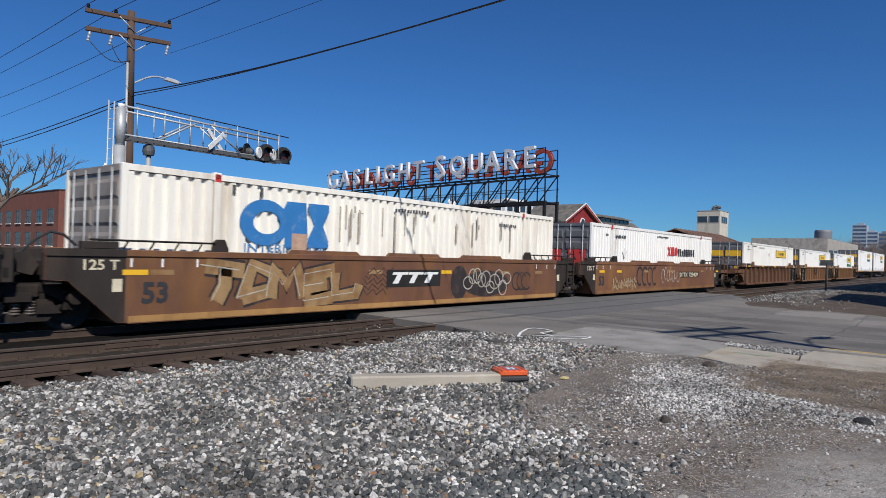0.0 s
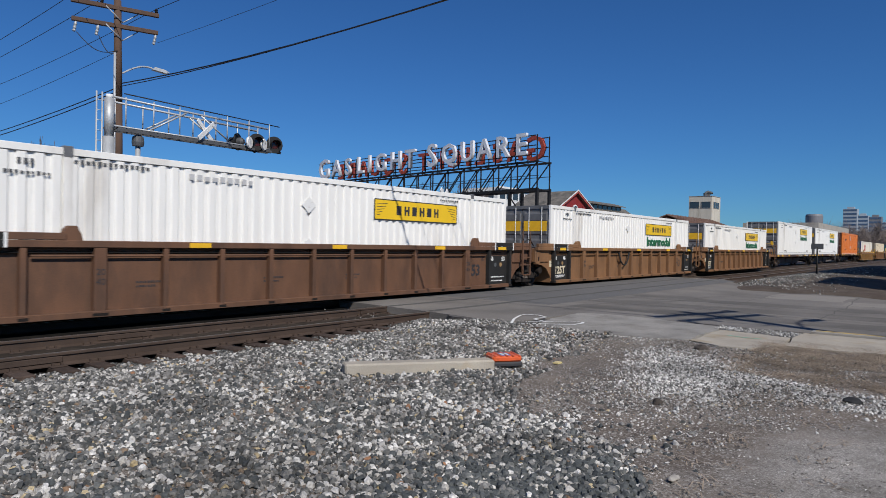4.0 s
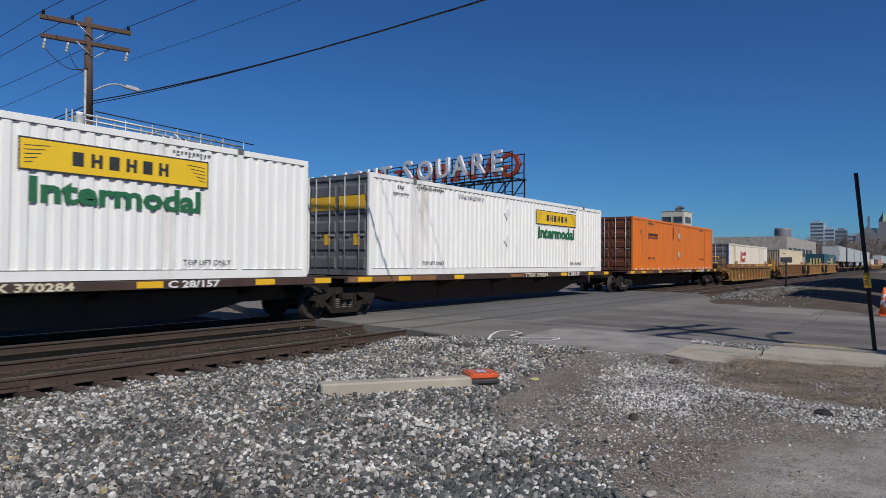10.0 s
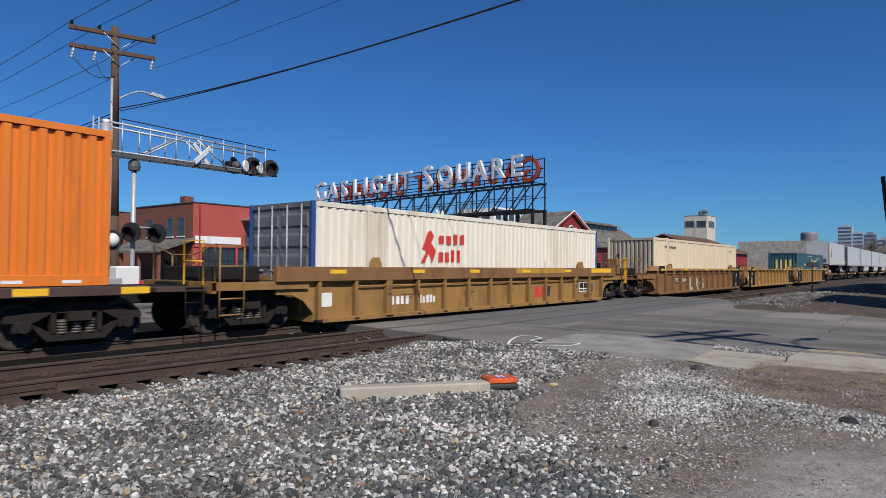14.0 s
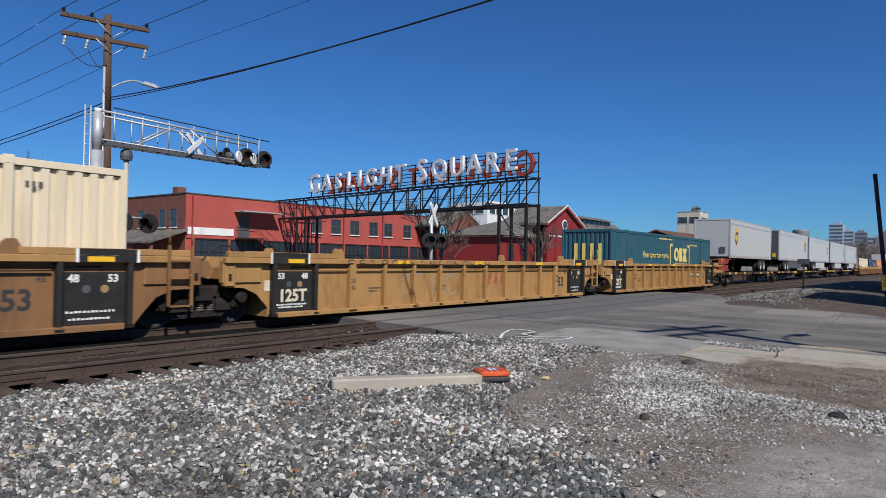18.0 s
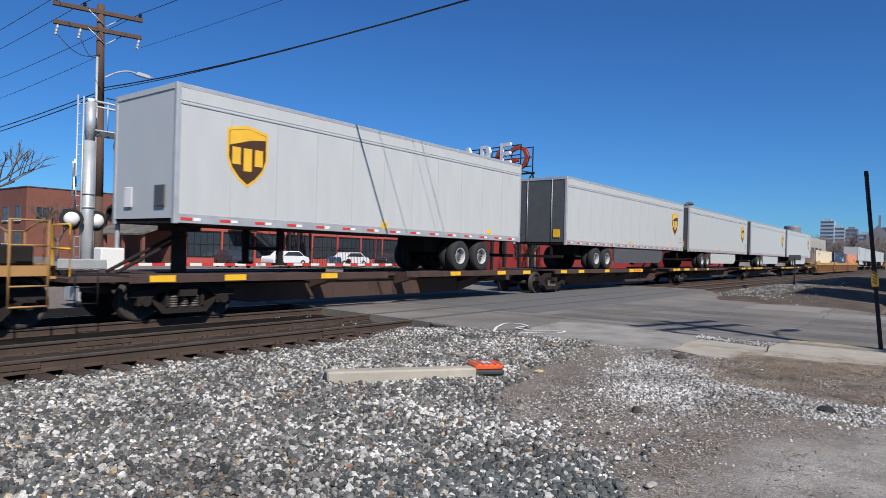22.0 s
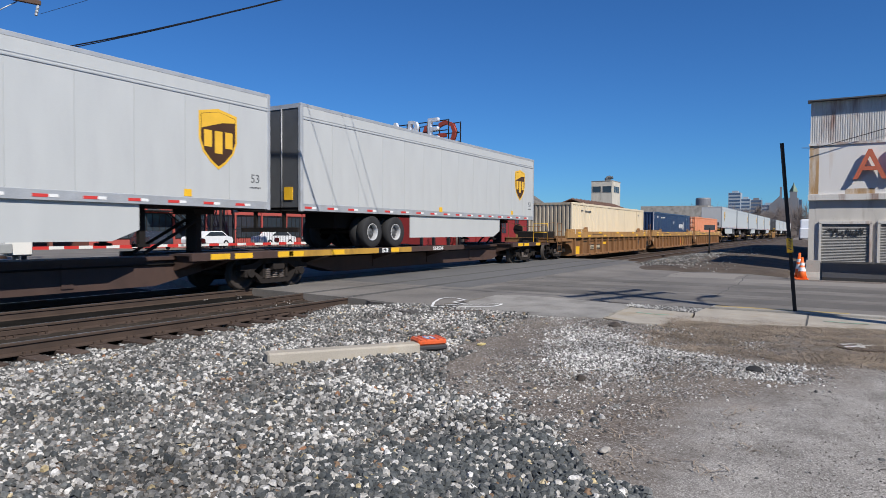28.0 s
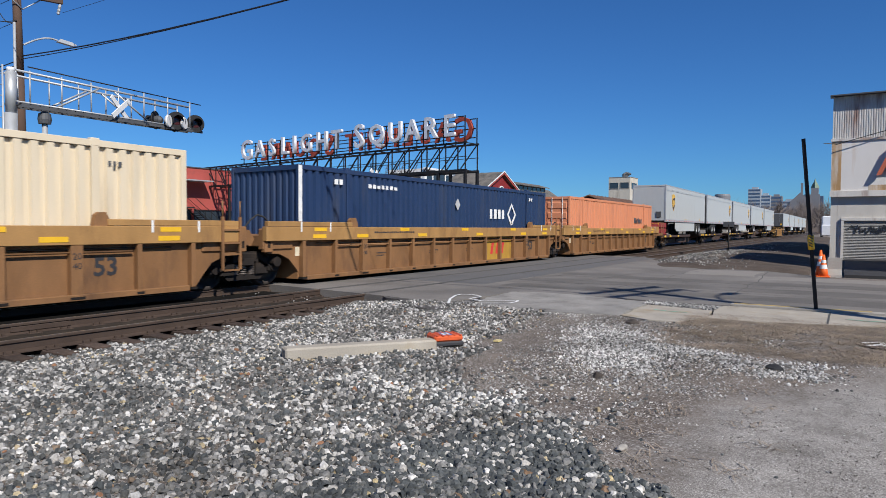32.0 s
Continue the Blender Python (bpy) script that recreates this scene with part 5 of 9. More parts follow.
for wx, wz in ((41.0, 3.6),):
    bm = B()
    for a in range(4):
        rod(bm, (wx - cx + a * 0.9, S - 1.6, 3.0), (wx - cx + a * 0.9, S - 1.6, 6.6), 0.05, 6)
    rod(bm, (wx - cx - 1, S - 1.6, 6.6), (wx - cx + 4, S - 1.6, 6.6), 0.06, 6)
    rod(bm, (wx - cx - 1, S - 1.6, 5.2), (wx - cx + 4, S - 1.6, 5.2), 0.05, 6)
    part("fire_escape", bm, M["red_trim"], red)

far_brick = block("brick_building", 28, 46, 78, 102, 7.55, M["brick"], "two-storey dark red brick building beside the street", coping=M["dark_grey"])
for k in range(6):
    for zz in (1.4, 4.0):
        window(far_brick, 80.2 + k * 3.4 - 90, zz, 1.5, 1.45, "west", -9.01, 1, 1, M["dark_grey"])
for k in range(2):
    window(far_brick, 29.6 + k * 2.6 - 37, 4.0, 1.2, 1.4, "south", -12.0, 1, 1, M["dark_grey"])

# white workshop across the street
M["shop_wall"] = material("dingy_white_wall_paint", (0.58, 0.555, 0.51), 0.75, vary=0.12, scale=1.2, bump=0.1, tint=(0.26, 0.22, 0.17), tint_amount=0.4, tint_scale=1.0, streak=5)
shop = block("workshop", 39.6, 66, -16, 1.05, 8.0, M["shop_wall"], "white-painted workshop with rusty corrugated cladding and roller doors", coping=None)
SX, SY = (39.6 + 66) / 2, (-16 + 1.05) / 2
WX = -13.2
M["rust_cladding"] = material("rusty_white_cladding", (0.64, 0.62, 0.58), 0.6, vary=0.12, scale=1.5, bump=0.1, tint=(0.2, 0.075, 0.035), tint_amount=0.42, tint_scale=1.6, streak=7)
M["fascia_white"] = material("rust_stained_white_panel", (0.72, 0.7, 0.67), 0.6, vary=0.06, scale=1.0, bump=0.06, tint=(0.48, 0.3, 0.14), tint_amount=0.2, tint_scale=0.7, streak=9)
M["rust_run"] = material("orange_rust_run", (0.42, 0.26, 0.12), 0.7, vary=0.2, scale=3, bump=0.06, tint=(0.66, 0.62, 0.56), tint_amount=0.45, tint_scale=2.5, streak=8)
ob = link_mesh("cladding", corrugated(17.0, 2.22, 0.105, 0.035), M["rust_cladding"], shop, "rust-streaked corrugated cladding")
ob.matrix_basis = pose(WX - 0.1, 8.52, 6.2, 0, 0, -90)
boxed("eave", M["dark_grey"], shop, WX - 0.47, WX + 0.3, -8.5, 8.66, 8.41, 8.47, label="thin dark roof edge")
boxed("fascia", M["fascia_white"], shop, WX - 0.14, WX, -8.5, 8.55, 3.52, 6.18, label="white fascia panel with rust stains")
boxed("fascia_trim", M["rust_cladding"], shop, WX - 0.2, WX - 0.0, -8.5, 8.58, 6.1, 6.22)
boxed("fascia_trim", M["rust_cladding"], shop, WX - 0.22, WX - 0.0, -8.5, 8.58, 3.22, 3.52)
boxed("corner_strip", M["rust_run"], shop, WX - 0.145, WX - 0.14, 8.1, 8.52, 3.55, 6.1)
for a, b_, c_, d_ in ((4.3, 4.6, 4.5, 6.1), (3.0, 3.2, 5.0, 6.1), (5.6, 6.9, 3.53, 3.8), (1.6, 2.4, 3.53, 3.75), (-1.5, -1.2, 4.2, 6.1)):
    boxed("rust_streak", M["rust_run"], shop, WX - 0.144, WX - 0.14, a, b_, c_, d_)
bm = B()
rod(bm, (WX - 0.4, 8.4, 5.9), (WX - 0.3, 4.0, 7.1), 0.02, 5)
rod(bm, (WX - 0.16, 8.5, 6.0), (WX - 0.4, 8.9, 6.0), 0.02, 5)
part("cable", bm, M["wire"], shop)
letter_red = material("faded_red_sign_letter", (0.5, 0.13, 0.07), 0.6, vary=0.1, bump=0.05)
words("sign_letter", "A", 2.2, Matrix.Translation((WX - 0.34, -1.62 - SY, 4.26)) @ pose(0, 0, 0, 90, 0, -90), letter_red, shop, "raised faded red sign letter", extrude=0.07)
boxed("sign_letter", letter_red, shop, WX - 0.41, WX - 0.27, -2.75 - SY, -2.5 - SY, 4.26, 5.86)
for k, yy in enumerate((-0.62, -3.2, -5.8, -8.4)):
    d = empty("roller_door")
    d.parent = shop
    d.matrix_basis = pose(WX - 0.02, yy - SY, -0.1, 0, 0, -90)
    bm = B()
    for q in range(26):
        prism(bm, [(-0.0, q * 0.08), (-0.03, q * 0.08 + 0.04), (-0.0, q * 0.08 + 0.076), (0.02, q * 0.08 + 0.04)], -1.05, 1.05, "x")
    part("slats", bm, shared("shutter", lambda: material("dusty_grey_shutter", (0.3, 0.295, 0.285), 0.6, vary=0.15, bump=0.1)), d, "grey roller shutter slats")
    for q in (-1.18, 1.06):
        boxed("jamb", M["rust_cladding"], d, q, q + 0.12, -0.09, 0.05, 0, 2.1)
    boxed("lintel", M["rust_cladding"], d, -1.18, 1.18, -0.09, 0.05, 2.08, 2.22)
    if k == 0:
        bm = B()
        rnd = random.Random(5)
        last = Vector((-0.85, -0.045, 1.62))
        for q in range(34):
            nxt = Vector((-0.85 + q * 0.05, -0.045, 1.62 + rnd.uniform(-0.22, 0.24)))
            rod(bm, last, nxt, 0.022, 4)
            last = nxt
        part("graffiti_tag", bm, M["black_mark"], d, "black scrawled graffiti tag")
boxed("dock_wall", M["concrete"], shop, WX - 0.22, WX - 0.02, -8.5, 7.9, -0.9, -0.12)

# unseen building, added so that its shadow falls on the gravel bank
neighbour = block("brick_workshop", 27.0, 33.2, -15, -3.3, 8.4, M["brick"], "plain brick building beyond the dock yard", coping=M["dark_grey"])

# red hall with cross gable
hall = empty("red_hall", 66.8, 40, 0, label="deep red hall with a white-trimmed gable and old grey roofs", category="hall")
boxed("wall", M["red_trim"], hall, -11, 27, -4, -3.7, -0.3, 4.2)
boxed("wall", M["red_trim"], hall, -11, -10.7, -3.7, 4, -0.3, 4.2)
boxed("wall", M["red_trim"], hall, 26.7, 27, -3.7, 4, -0.3, 4.2)
boxed("wall", M["red_trim"], hall, -11, 27, 4, 4.3, -0.3, 4.2)


def hip_mesh(lift, thick):
    """The main roof: a long ridge that slopes down to a hipped west end."""
    bm_ = B()
    for z_ in (lift, lift - thick):
        pts = ((-11.4, -4.6, 4.1), (27.4, -4.6, 4.1), (27.4, 4.8, 4.1), (-11.4, 4.8, 4.1), (1.0, 0.1, 7.0), (27.4, 0.1, 7.3))
        v = [bm_.verts.new((a, b_, c_ + z_)) for a, b_, c_ in pts]
        for f in ((0, 1, 5, 4), (2, 3, 4, 5), (3, 0, 4)):
            bm_.faces.new([v[k] for k in f])
    bmesh.ops.recalc_face_normals(bm_, faces=bm_.faces)
    return bm_


part("roof", hip_mesh(0, 0.14), M["roof_slate"], hall, "patched old grey shingle roof")
for row in range(7):
    f = (row + 0.3) / 7
    y0, z0_, x0_ = -4.6 + 4.7 * f, 4.12 + 2.95 * f, -11.4 + 12.6 * f
    bm = B()
    prism(bm, [(y0, z0_), (y0 + 0.4, z0_ + 0.25), (y0 + 0.4, z0_ + 0.3), (y0, z0_ + 0.07)], x0_ + 0.4, 27.3, "x")
    part("roof_course", bm, M["roof_slate"], hall)
bm = B()
prism(bm, [(-4.2, -0.3), (4.2, -0.3), (4.2, 5.75), (0, 7.8), (-4.2, 5.75)], -5.6, -5.3, "y")
part("gable_wall", bm, M["red_trim"], hall)
for s in (-1, 1):
    bm = B()
    prism(bm, [(s * 4.55, 5.5), (0, 7.72), (0, 7.9), (s * 4.55, 5.68)], -5.9, 0.4, "y")
    part("gable_roof", bm, M["roof_slate"], hall)
    bm = B()
    prism(bm, [(s * 4.55, 5.42), (0, 7.64), (0, 7.9), (s * 4.55, 5.68)], -5.98, -5.9, "y")
    part("barge_board", bm, M["red_wall"], hall)
    bm = B()
    prism(bm, [(s * 4.6, 5.64), (0, 7.88), (0, 8.0), (s * 4.6, 5.76)], -6.04, -5.98, "y")
    part("barge_trim", bm, M["white_wall"], hall, "thin white edge of the gable")
for px in (-4.0, -2.0, 0.0, 2.0, 4.0):
    boxed("pilaster", M["red_trim"], hall, px - 0.22, px + 0.22, -5.72, -5.6, -0.3, 5.3 if abs(px) > 3 else 6.2 if px else 4.2)
bm = B()
lathe(bm, [(0.05, -0.06), (0.6, -0.06), (0.6, 0.0), (0.05, 0.0)], "y", 20)
o = part("round_window", bm, M["white_wall"], hall)
o.matrix_basis = pose(0, -5.62, 5.7)
bm = B()
lathe(bm, [(0.05, -0.03), (0.46, -0.03), (0.46, 0.0), (0.05, 0.0)], "y", 20)
o = part("round_pane", bm, M["glass"], hall)
o.matrix_basis = pose(0, -5.69, 5.7)
boxed("white_band", M["white_wall"], hall, -4.2, 4.2, -5.68, -5.6, 4.25, 4.42)
for px in (-9.0, -6.2, 8.5, 12.5, 16.5, 20.5):
    window(hall, px, 1.2, 1.3, 2.0, "south", -4.0, 1, 2, M["red_trim"], sill=False)
boxed("clerestory", M["roof_slate"], hall, 4.6, 23.0, -1.2, 1.4, 6.3, 7.45, label="raised clerestory along the roof's ridge")
bm = B()
prism(bm, [(-1.7, 7.4), (0.1, 7.9), (1.9, 7.4), (1.9, 7.3), (0.1, 7.8), (-1.7, 7.3)], 4.2, 23.4, "x")
part("clerestory_roof", bm, M["roof_slate"], hall)
for k in range(12):
    boxed("clerestory_pane", M["glass"], hall, 5.0 + k * 1.48, 6.1 + k * 1.48, -1.24, -1.2, 6.75, 7.25)
bm = B()
prism(bm, [(-3.4, 4.4), (3.4, 4.4), (3.4, 5.7), (0, 7.5), (-3.4, 5.7)], 5.6, 5.9, "y")
q_ = part("rear_gable", bm, M["brick"], hall, "small red gable behind the roof")
q_.matrix_basis = pose(-2.2, 1.2, 0)
for s in (-1, 1):
    bm = B()
    prism(bm, [(s * 3.6, 5.5), (0, 7.42), (0, 7.62), (s * 3.6, 5.7)], 6.7, 12.0, "y")
    q_ = part("rear_gable_roof", bm, M["roof_slate"], hall)
    q_.matrix_basis = pose(-2.2, 0, 0)

office = block("white_office", 84.5, 102.5, 57, 64, 10.7, M["white_wall"], "white upper storey of an office with ribbon windows")
for k in range(9):
    window(office, -7.6 + k * 1.9, 8.9, 1.6, 1.15, "south", -3.5, 0, 0, sill=False)
for k in range(3):
    window(office, -2 + k * 2.0, 8.9, 1.6, 1.15, "west", -9.01, 0, 0, sill=False)
boxed("roof_edge", M["white_wall"], office, -9.3, 9.3, -3.9, -3.5, 10.55, 10.85)

M["tower_wall"] = material("pale_tower_wall", (0.52, 0.48, 0.4), 0.8, vary=0.12, scale=0.8, bump=0.1, tint=(0.3, 0.26, 0.2), tint_amount=0.3, streak=4)
tower = block("factory_tower", 143.2, 149.5, 41.6, 46.4, 12.8, M["tower_wall"], "pale concrete factory tower with dark window bands", "tower", coping=M["concrete"])
for k in range(2):
    window(tower, -1.2 + k * 2.4, 10.3, 1.9, 1.3, "west", -3.16, 0, 0, M["concrete"], sill=False)
window(tower, 0, 10.3, 4.0, 1.3, "south", -2.4, 2, 0, M["concrete"], sill=False)
for k in range(3):
    bm = B()
    rod(bm, (-1.5 + k * 1.2, -0.5, 12.6), (-1.5 + k * 1.2, -0.5, 13.6), 0.35, 10)
    rod(bm, (-1.5 + k * 1.2, -0.5, 13.6), (-1.1 + k * 1.2, -1.2, 13.9), 0.3, 10)
    part("roof_vent", bm, M["dark_grey"], tower)

M["rusty_roof"] = material("rusty_brown_metal_roof", (0.2, 0.12, 0.085), 0.75, vary=0.15, scale=1.0, bump=0.1, tint=(0.12, 0.06, 0.04), tint_amount=0.5, tint_scale=0.3)
shed = empty("metal_shed", 118, 36, 0, label="low shed with a rusty brown metal roof and red gable", category="shed")
boxed("wall", M["red_trim"], shed, -14, 10, -6, 8, -0.3, 4.4)
bm = B()
prism(bm, [(-6.5, 4.2), (1, 7.0), (8.5, 4.2), (8.5, 4.05), (1, 6.85), (-6.5, 4.05)], -14.5, 10.2, "x")
part("roof", bm, M["rusty_roof"], shed)
bm = B()
prism(bm, [(-6, 4.4), (1, 6.9), (8, 4.4)], 9.6, 9.9, "x")
part("gable", bm, M["red_trim"], shed)
for k in range(12):
    bm = B()
    prism(bm, [(-6.5, 4.22), (1, 7.02), (1, 7.1), (-6.5, 4.3)], -14 + k * 2.0, -13.93 + k * 2.0, "x")
    part("roof_seam", bm, M["rusty_roof"], shed)
flat = block("grey_warehouse", 146, 190, 22, 36, 7.1, M["concrete"], "long grey flat-roofed warehouse")
for k in range(6):
    window(flat, -18 + k * 6, 3.2, 4.0, 1.6, "south", -7.0, 3, 0, M["dark_grey"], sill=False)

# the city beyond
def tower_block(name, x, y, w, d, h, mat, label, rows, cols, roof=None):
    b = empty(name, x, y, 0, label=label, category="building", group="city buildings on the skyline")
    boxed("wall", mat, b, -d / 2, d / 2, -w / 2, w / 2, -1, h)
    for r in range(rows):
        key, make = bar("ribbon%s%s" % (w, d), -d / 2 - 0.15, -d / 2 + 0.1, -w / 2 * 0.92, w / 2 * 0.92, 0, h / rows * 0.45)
        piece("window_band", key, make, M["far_blue"], b, pose(0, 0, h / rows * (r + 0.4)))
    boxed("plant_room", mat, b, -d / 4, d / 4, -w / 4, w / 4, h, h + 2)
    return b


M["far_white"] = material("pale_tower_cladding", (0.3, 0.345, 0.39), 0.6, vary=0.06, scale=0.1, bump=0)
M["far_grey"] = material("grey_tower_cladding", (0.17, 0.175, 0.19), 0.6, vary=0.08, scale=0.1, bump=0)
M["far_blue"] = material("blue_tower_glass", (0.06, 0.1, 0.17), 0.3, vary=0.1, scale=0.1, bump=0)
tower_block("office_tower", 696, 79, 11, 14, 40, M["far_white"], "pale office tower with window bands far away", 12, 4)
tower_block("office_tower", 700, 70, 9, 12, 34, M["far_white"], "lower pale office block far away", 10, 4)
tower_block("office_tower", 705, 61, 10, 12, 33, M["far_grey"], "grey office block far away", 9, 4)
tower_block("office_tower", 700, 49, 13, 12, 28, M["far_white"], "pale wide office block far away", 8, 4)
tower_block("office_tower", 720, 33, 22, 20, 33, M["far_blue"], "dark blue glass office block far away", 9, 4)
tank = empty("round_tower", 692, 108, 0, label="dark round storage tower far away", category="tower")
bm = B()
lathe(bm, [(7.3, 0), (7.3, 34), (6.6, 35.5), (0.2, 35.6)], "z", 28)
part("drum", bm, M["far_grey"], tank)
spire = empty("spired_tower", 699, 28.6, 0, label="stepped stone tower with a green spire far away", category="tower")
M["spire_green"] = material("green_copper_roof", (0.16, 0.22, 0.16), 0.7, vary=0.1, bump=0)
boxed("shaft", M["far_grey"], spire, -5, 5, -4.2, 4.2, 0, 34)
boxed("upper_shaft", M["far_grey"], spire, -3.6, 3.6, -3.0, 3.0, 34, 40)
bm = B()
lathe(bm, [(3.6, 40), (2.6, 43), (1.0, 46), (0.1, 49)], "z", 4)
part("spire", bm, M["spire_green"], spire)
chimney = empty("church_spire", 699, 40, 0, label="dark roof with a slender chimney far away", category="church")
bm = B()
prism(bm, [(-9, 20), (9, 20), (9, 27), (0, 36), (-9, 27)], -6, 6, "x")
part("roof", bm, M["far_grey"], chimney)
boxed("stack", M["far_grey"], chimney, -1, 1, -1.6, 0.2, 20, 45)


# ---- bare trees ----
def branch(bm, a, d, length, r, depth, rnd, spread=0.75):
    b = a + d * length
    rod(bm, a, b, r, 5 if depth > 2 else 4, r * 0.68, caps=False)
    if depth == 0:
        return
    for k in range(3 if depth > 1 else 4):
        nd = (d + Vector((rnd.uniform(-1, 1), rnd.uniform(-1, 1), rnd.uniform(-0.35, 0.9))) * spread).normalized()
        branch(bm, a + d * length * rnd.uniform(0.55, 1.0), nd, length * rnd.uniform(0.55, 0.8), r * 0.6, depth - 1, rnd, spread)


def bare_tree(x, y, height, seed, label="bare leafless tree with thin grey twigs", depth=5, group="bare trees"):
    rnd = random.Random(seed)
    t = empty("bare_tree", x, y, -0.1, label=label, category="tree", group=group)
    bm = B()
    h = height * 0.3
    rod(bm, (0, 0, -0.2), (0.05, 0, h), height * 0.022, 8, height * 0.017)
    part("trunk", bm, M["bark"], t, smooth=True)
    bm = B()
    for k in range(4):
        a = k * 1.6 + rnd.random()
        branch(bm, Vector((0.04, 0, h * rnd.uniform(0.75, 1.0))), Vector((math.cos(a) * 0.6, math.sin(a) * 0.6, 0.8)).normalized(), height * 0.24, height * 0.011, depth - 1, rnd)
    part("crown", bm, M["bark"], t)
    return t


bare_tree(10.4, 38.5, 9.8, 3)
bare_tree(24.2, 60.5, 6.8, 8, "small bare tree in front of the brick building")
bare_tree(60.0, 33.5, 7.5, 11, "bare tree in front of the red hall")
bare_tree(39.6, 31.0, 8.0, 21, "large bare bushy tree before the red buildings", depth=6)
bare_tree(42.5, 32.2, 5.0, 22, "low bare bush before the red buildings")
bare_tree(56.0, 32.0, 5.5, 12, "bare tree in front of the red hall")
bare_tree(76.0, 31.5, 4.0, 13, "low bare shrub beside the red hall")


M["wood_haze"] = material("grey_brown_winter_twigs", (0.2, 0.165, 0.145), 0.95, vary=0.2, scale=0.2, bump=0)


def tree_belt(x0, x1, y0, y1, n, h0, h1, seed, label):
    """Far bare woods as fans of thin twigs, too many to count."""
    rng = np.random.default_rng(seed)
    verts, faces = [], []
    for k in range(n):
        px, py, hh = rng.uniform(x0, x1), rng.uniform(y0, y1), rng.uniform(h0, h1)
        base = np.array([px, py, 0.0])
        for q in range(64):
            z0_ = hh * rng.uniform(0.15, 0.75)
            a, el, ln = rng.uniform(0, 2 * np.pi), rng.uniform(0.2, 1.3), hh * rng.uniform(0.2, 0.42)
            p = base + [0, 0, z0_]
            d = np.array([np.cos(a) * np.cos(el), np.sin(a) * np.cos(el), np.sin(el)])
            w = hh * 0.0055
            side = np.array([-np.sin(a), np.cos(a), 0.0]) * w
            up = np.cross(d, side)
            i = len(verts)
            verts += [p + side, p - side * 0.5 + up, p - side * 0.5 - up, p + d * ln]
            faces += [(i, i + 1, i + 3), (i + 1, i + 2, i + 3), (i + 2, i, i + 3)]
        i = len(verts)
        verts += [base + [hh * 0.02, 0, 0], base + [-hh * 0.02, hh * 0.02, 0], base + [-hh * 0.02, -hh * 0.02, 0], base + [0, 0, hh]]
        faces += [(i, i + 1, i + 3), (i + 1, i + 2, i + 3), (i + 2, i, i + 3)]
    ob = new("bare_woods", from_arrays("bare_woods", np.array(verts), np.array(faces), M["wood_haze"]))
    return tagged(ob, label, "woods", "", "stuff")


tree_belt(330, 520, 8, 78, 420, 9, 17, 1, "belt of bare brown trees below the far city")
tree_belt(300, 480, 80, 130, 160, 8, 13, 2, "far bare brown woods beyond the warehouses")

# ---- the large sign on its lattice ----
sign = empty("rooftop_sign", 40.4, 53.0, 0, -97.5, "large open-frame sign with silver letters on a black steel lattice", "sign")
SL = 32.0
M["sign_silver"] = material("weathered_silver_letter", (0.72, 0.73, 0.75), 0.5, 0.2, vary=0.15, bump=0.05, tint=(0.3, 0.25, 0.22), tint_amount=0.25, tint_scale=2)
M["sign_red"] = material("faded_red_letter", (0.36, 0.06, 0.035), 0.6, vary=0.15, bump=0.05)


def member(name, a, b, r):
    a, b = Vector(a), Vector(b)
    ln = round((b - a).length, 3)
    def make():
        bm = B()
        box(bm, -r, r, -r, r, 0, ln)
        return bm
    ob = piece(name, ("member", r, ln), make, M["black_steel"], sign)
    ob.matrix_basis = Matrix.Translation(a) @ (b - a).to_track_quat("Z", "Y").to_matrix().to_4x4()
    return ob


for yy in (0.0, 1.3):
    member("chord", (0, yy, 7.0), (SL, yy, 7.0), 0.06)
    member("chord", (0.4, yy, 5.2), (SL, yy, 5.2), 0.085)
    member("girt", (3, yy, 6.1), (SL, yy, 6.1), 0.02)
    for zz in (7.5, 8.1, 8.75):
        member("letter_rail", (6, yy + 0.2, zz), (SL - 0.4, yy + 0.2, zz), 0.03)
    n = 19
    for k in range(n + 1):
        px = 0.5 + k * (SL - 0.6) / n
        member("post", (px, yy, 5.2), (px, yy, 7.0), 0.034)
        if k < n:
            nx = 0.5 + (k + 1) * (SL - 0.6) / n
            member("diagonal", (px, yy, 5.2), (nx, yy, 7.0), 0.03) if k > 7 else member("diagonal", (px, yy, 7.0), (nx, yy, 5.2), 0.03)
    for k in range(15):
        px = 6.5 + k * 1.8
        member("letter_stay", (px, yy + 0.2, 7.0), (px, yy + 0.2, 8.8), 0.03)
for k in range(20):
    px = 0.5 + k * (SL - 0.6) / 19
    member("cross_tie", (px, 0, 5.2), (px, 1.3, 5.2), 0.028)
    member("cross_tie", (px, 0, 7.0), (px, 1.3, 7.0), 0.028)
for px in (4.4, 5.9, SL - 2.4, SL - 0.1):
    for yy in (0.0, 1.3):
        member("column", (px, yy, -0.3), (px, yy, 5.2), 0.085)
member("brace", (4.4, 0, 1.5), (5.9, 0, 4.5), 0.034)
member("brace", (SL - 2.4, 0, 4.8), (SL - 0.1, 0, 2.0), 0.034)


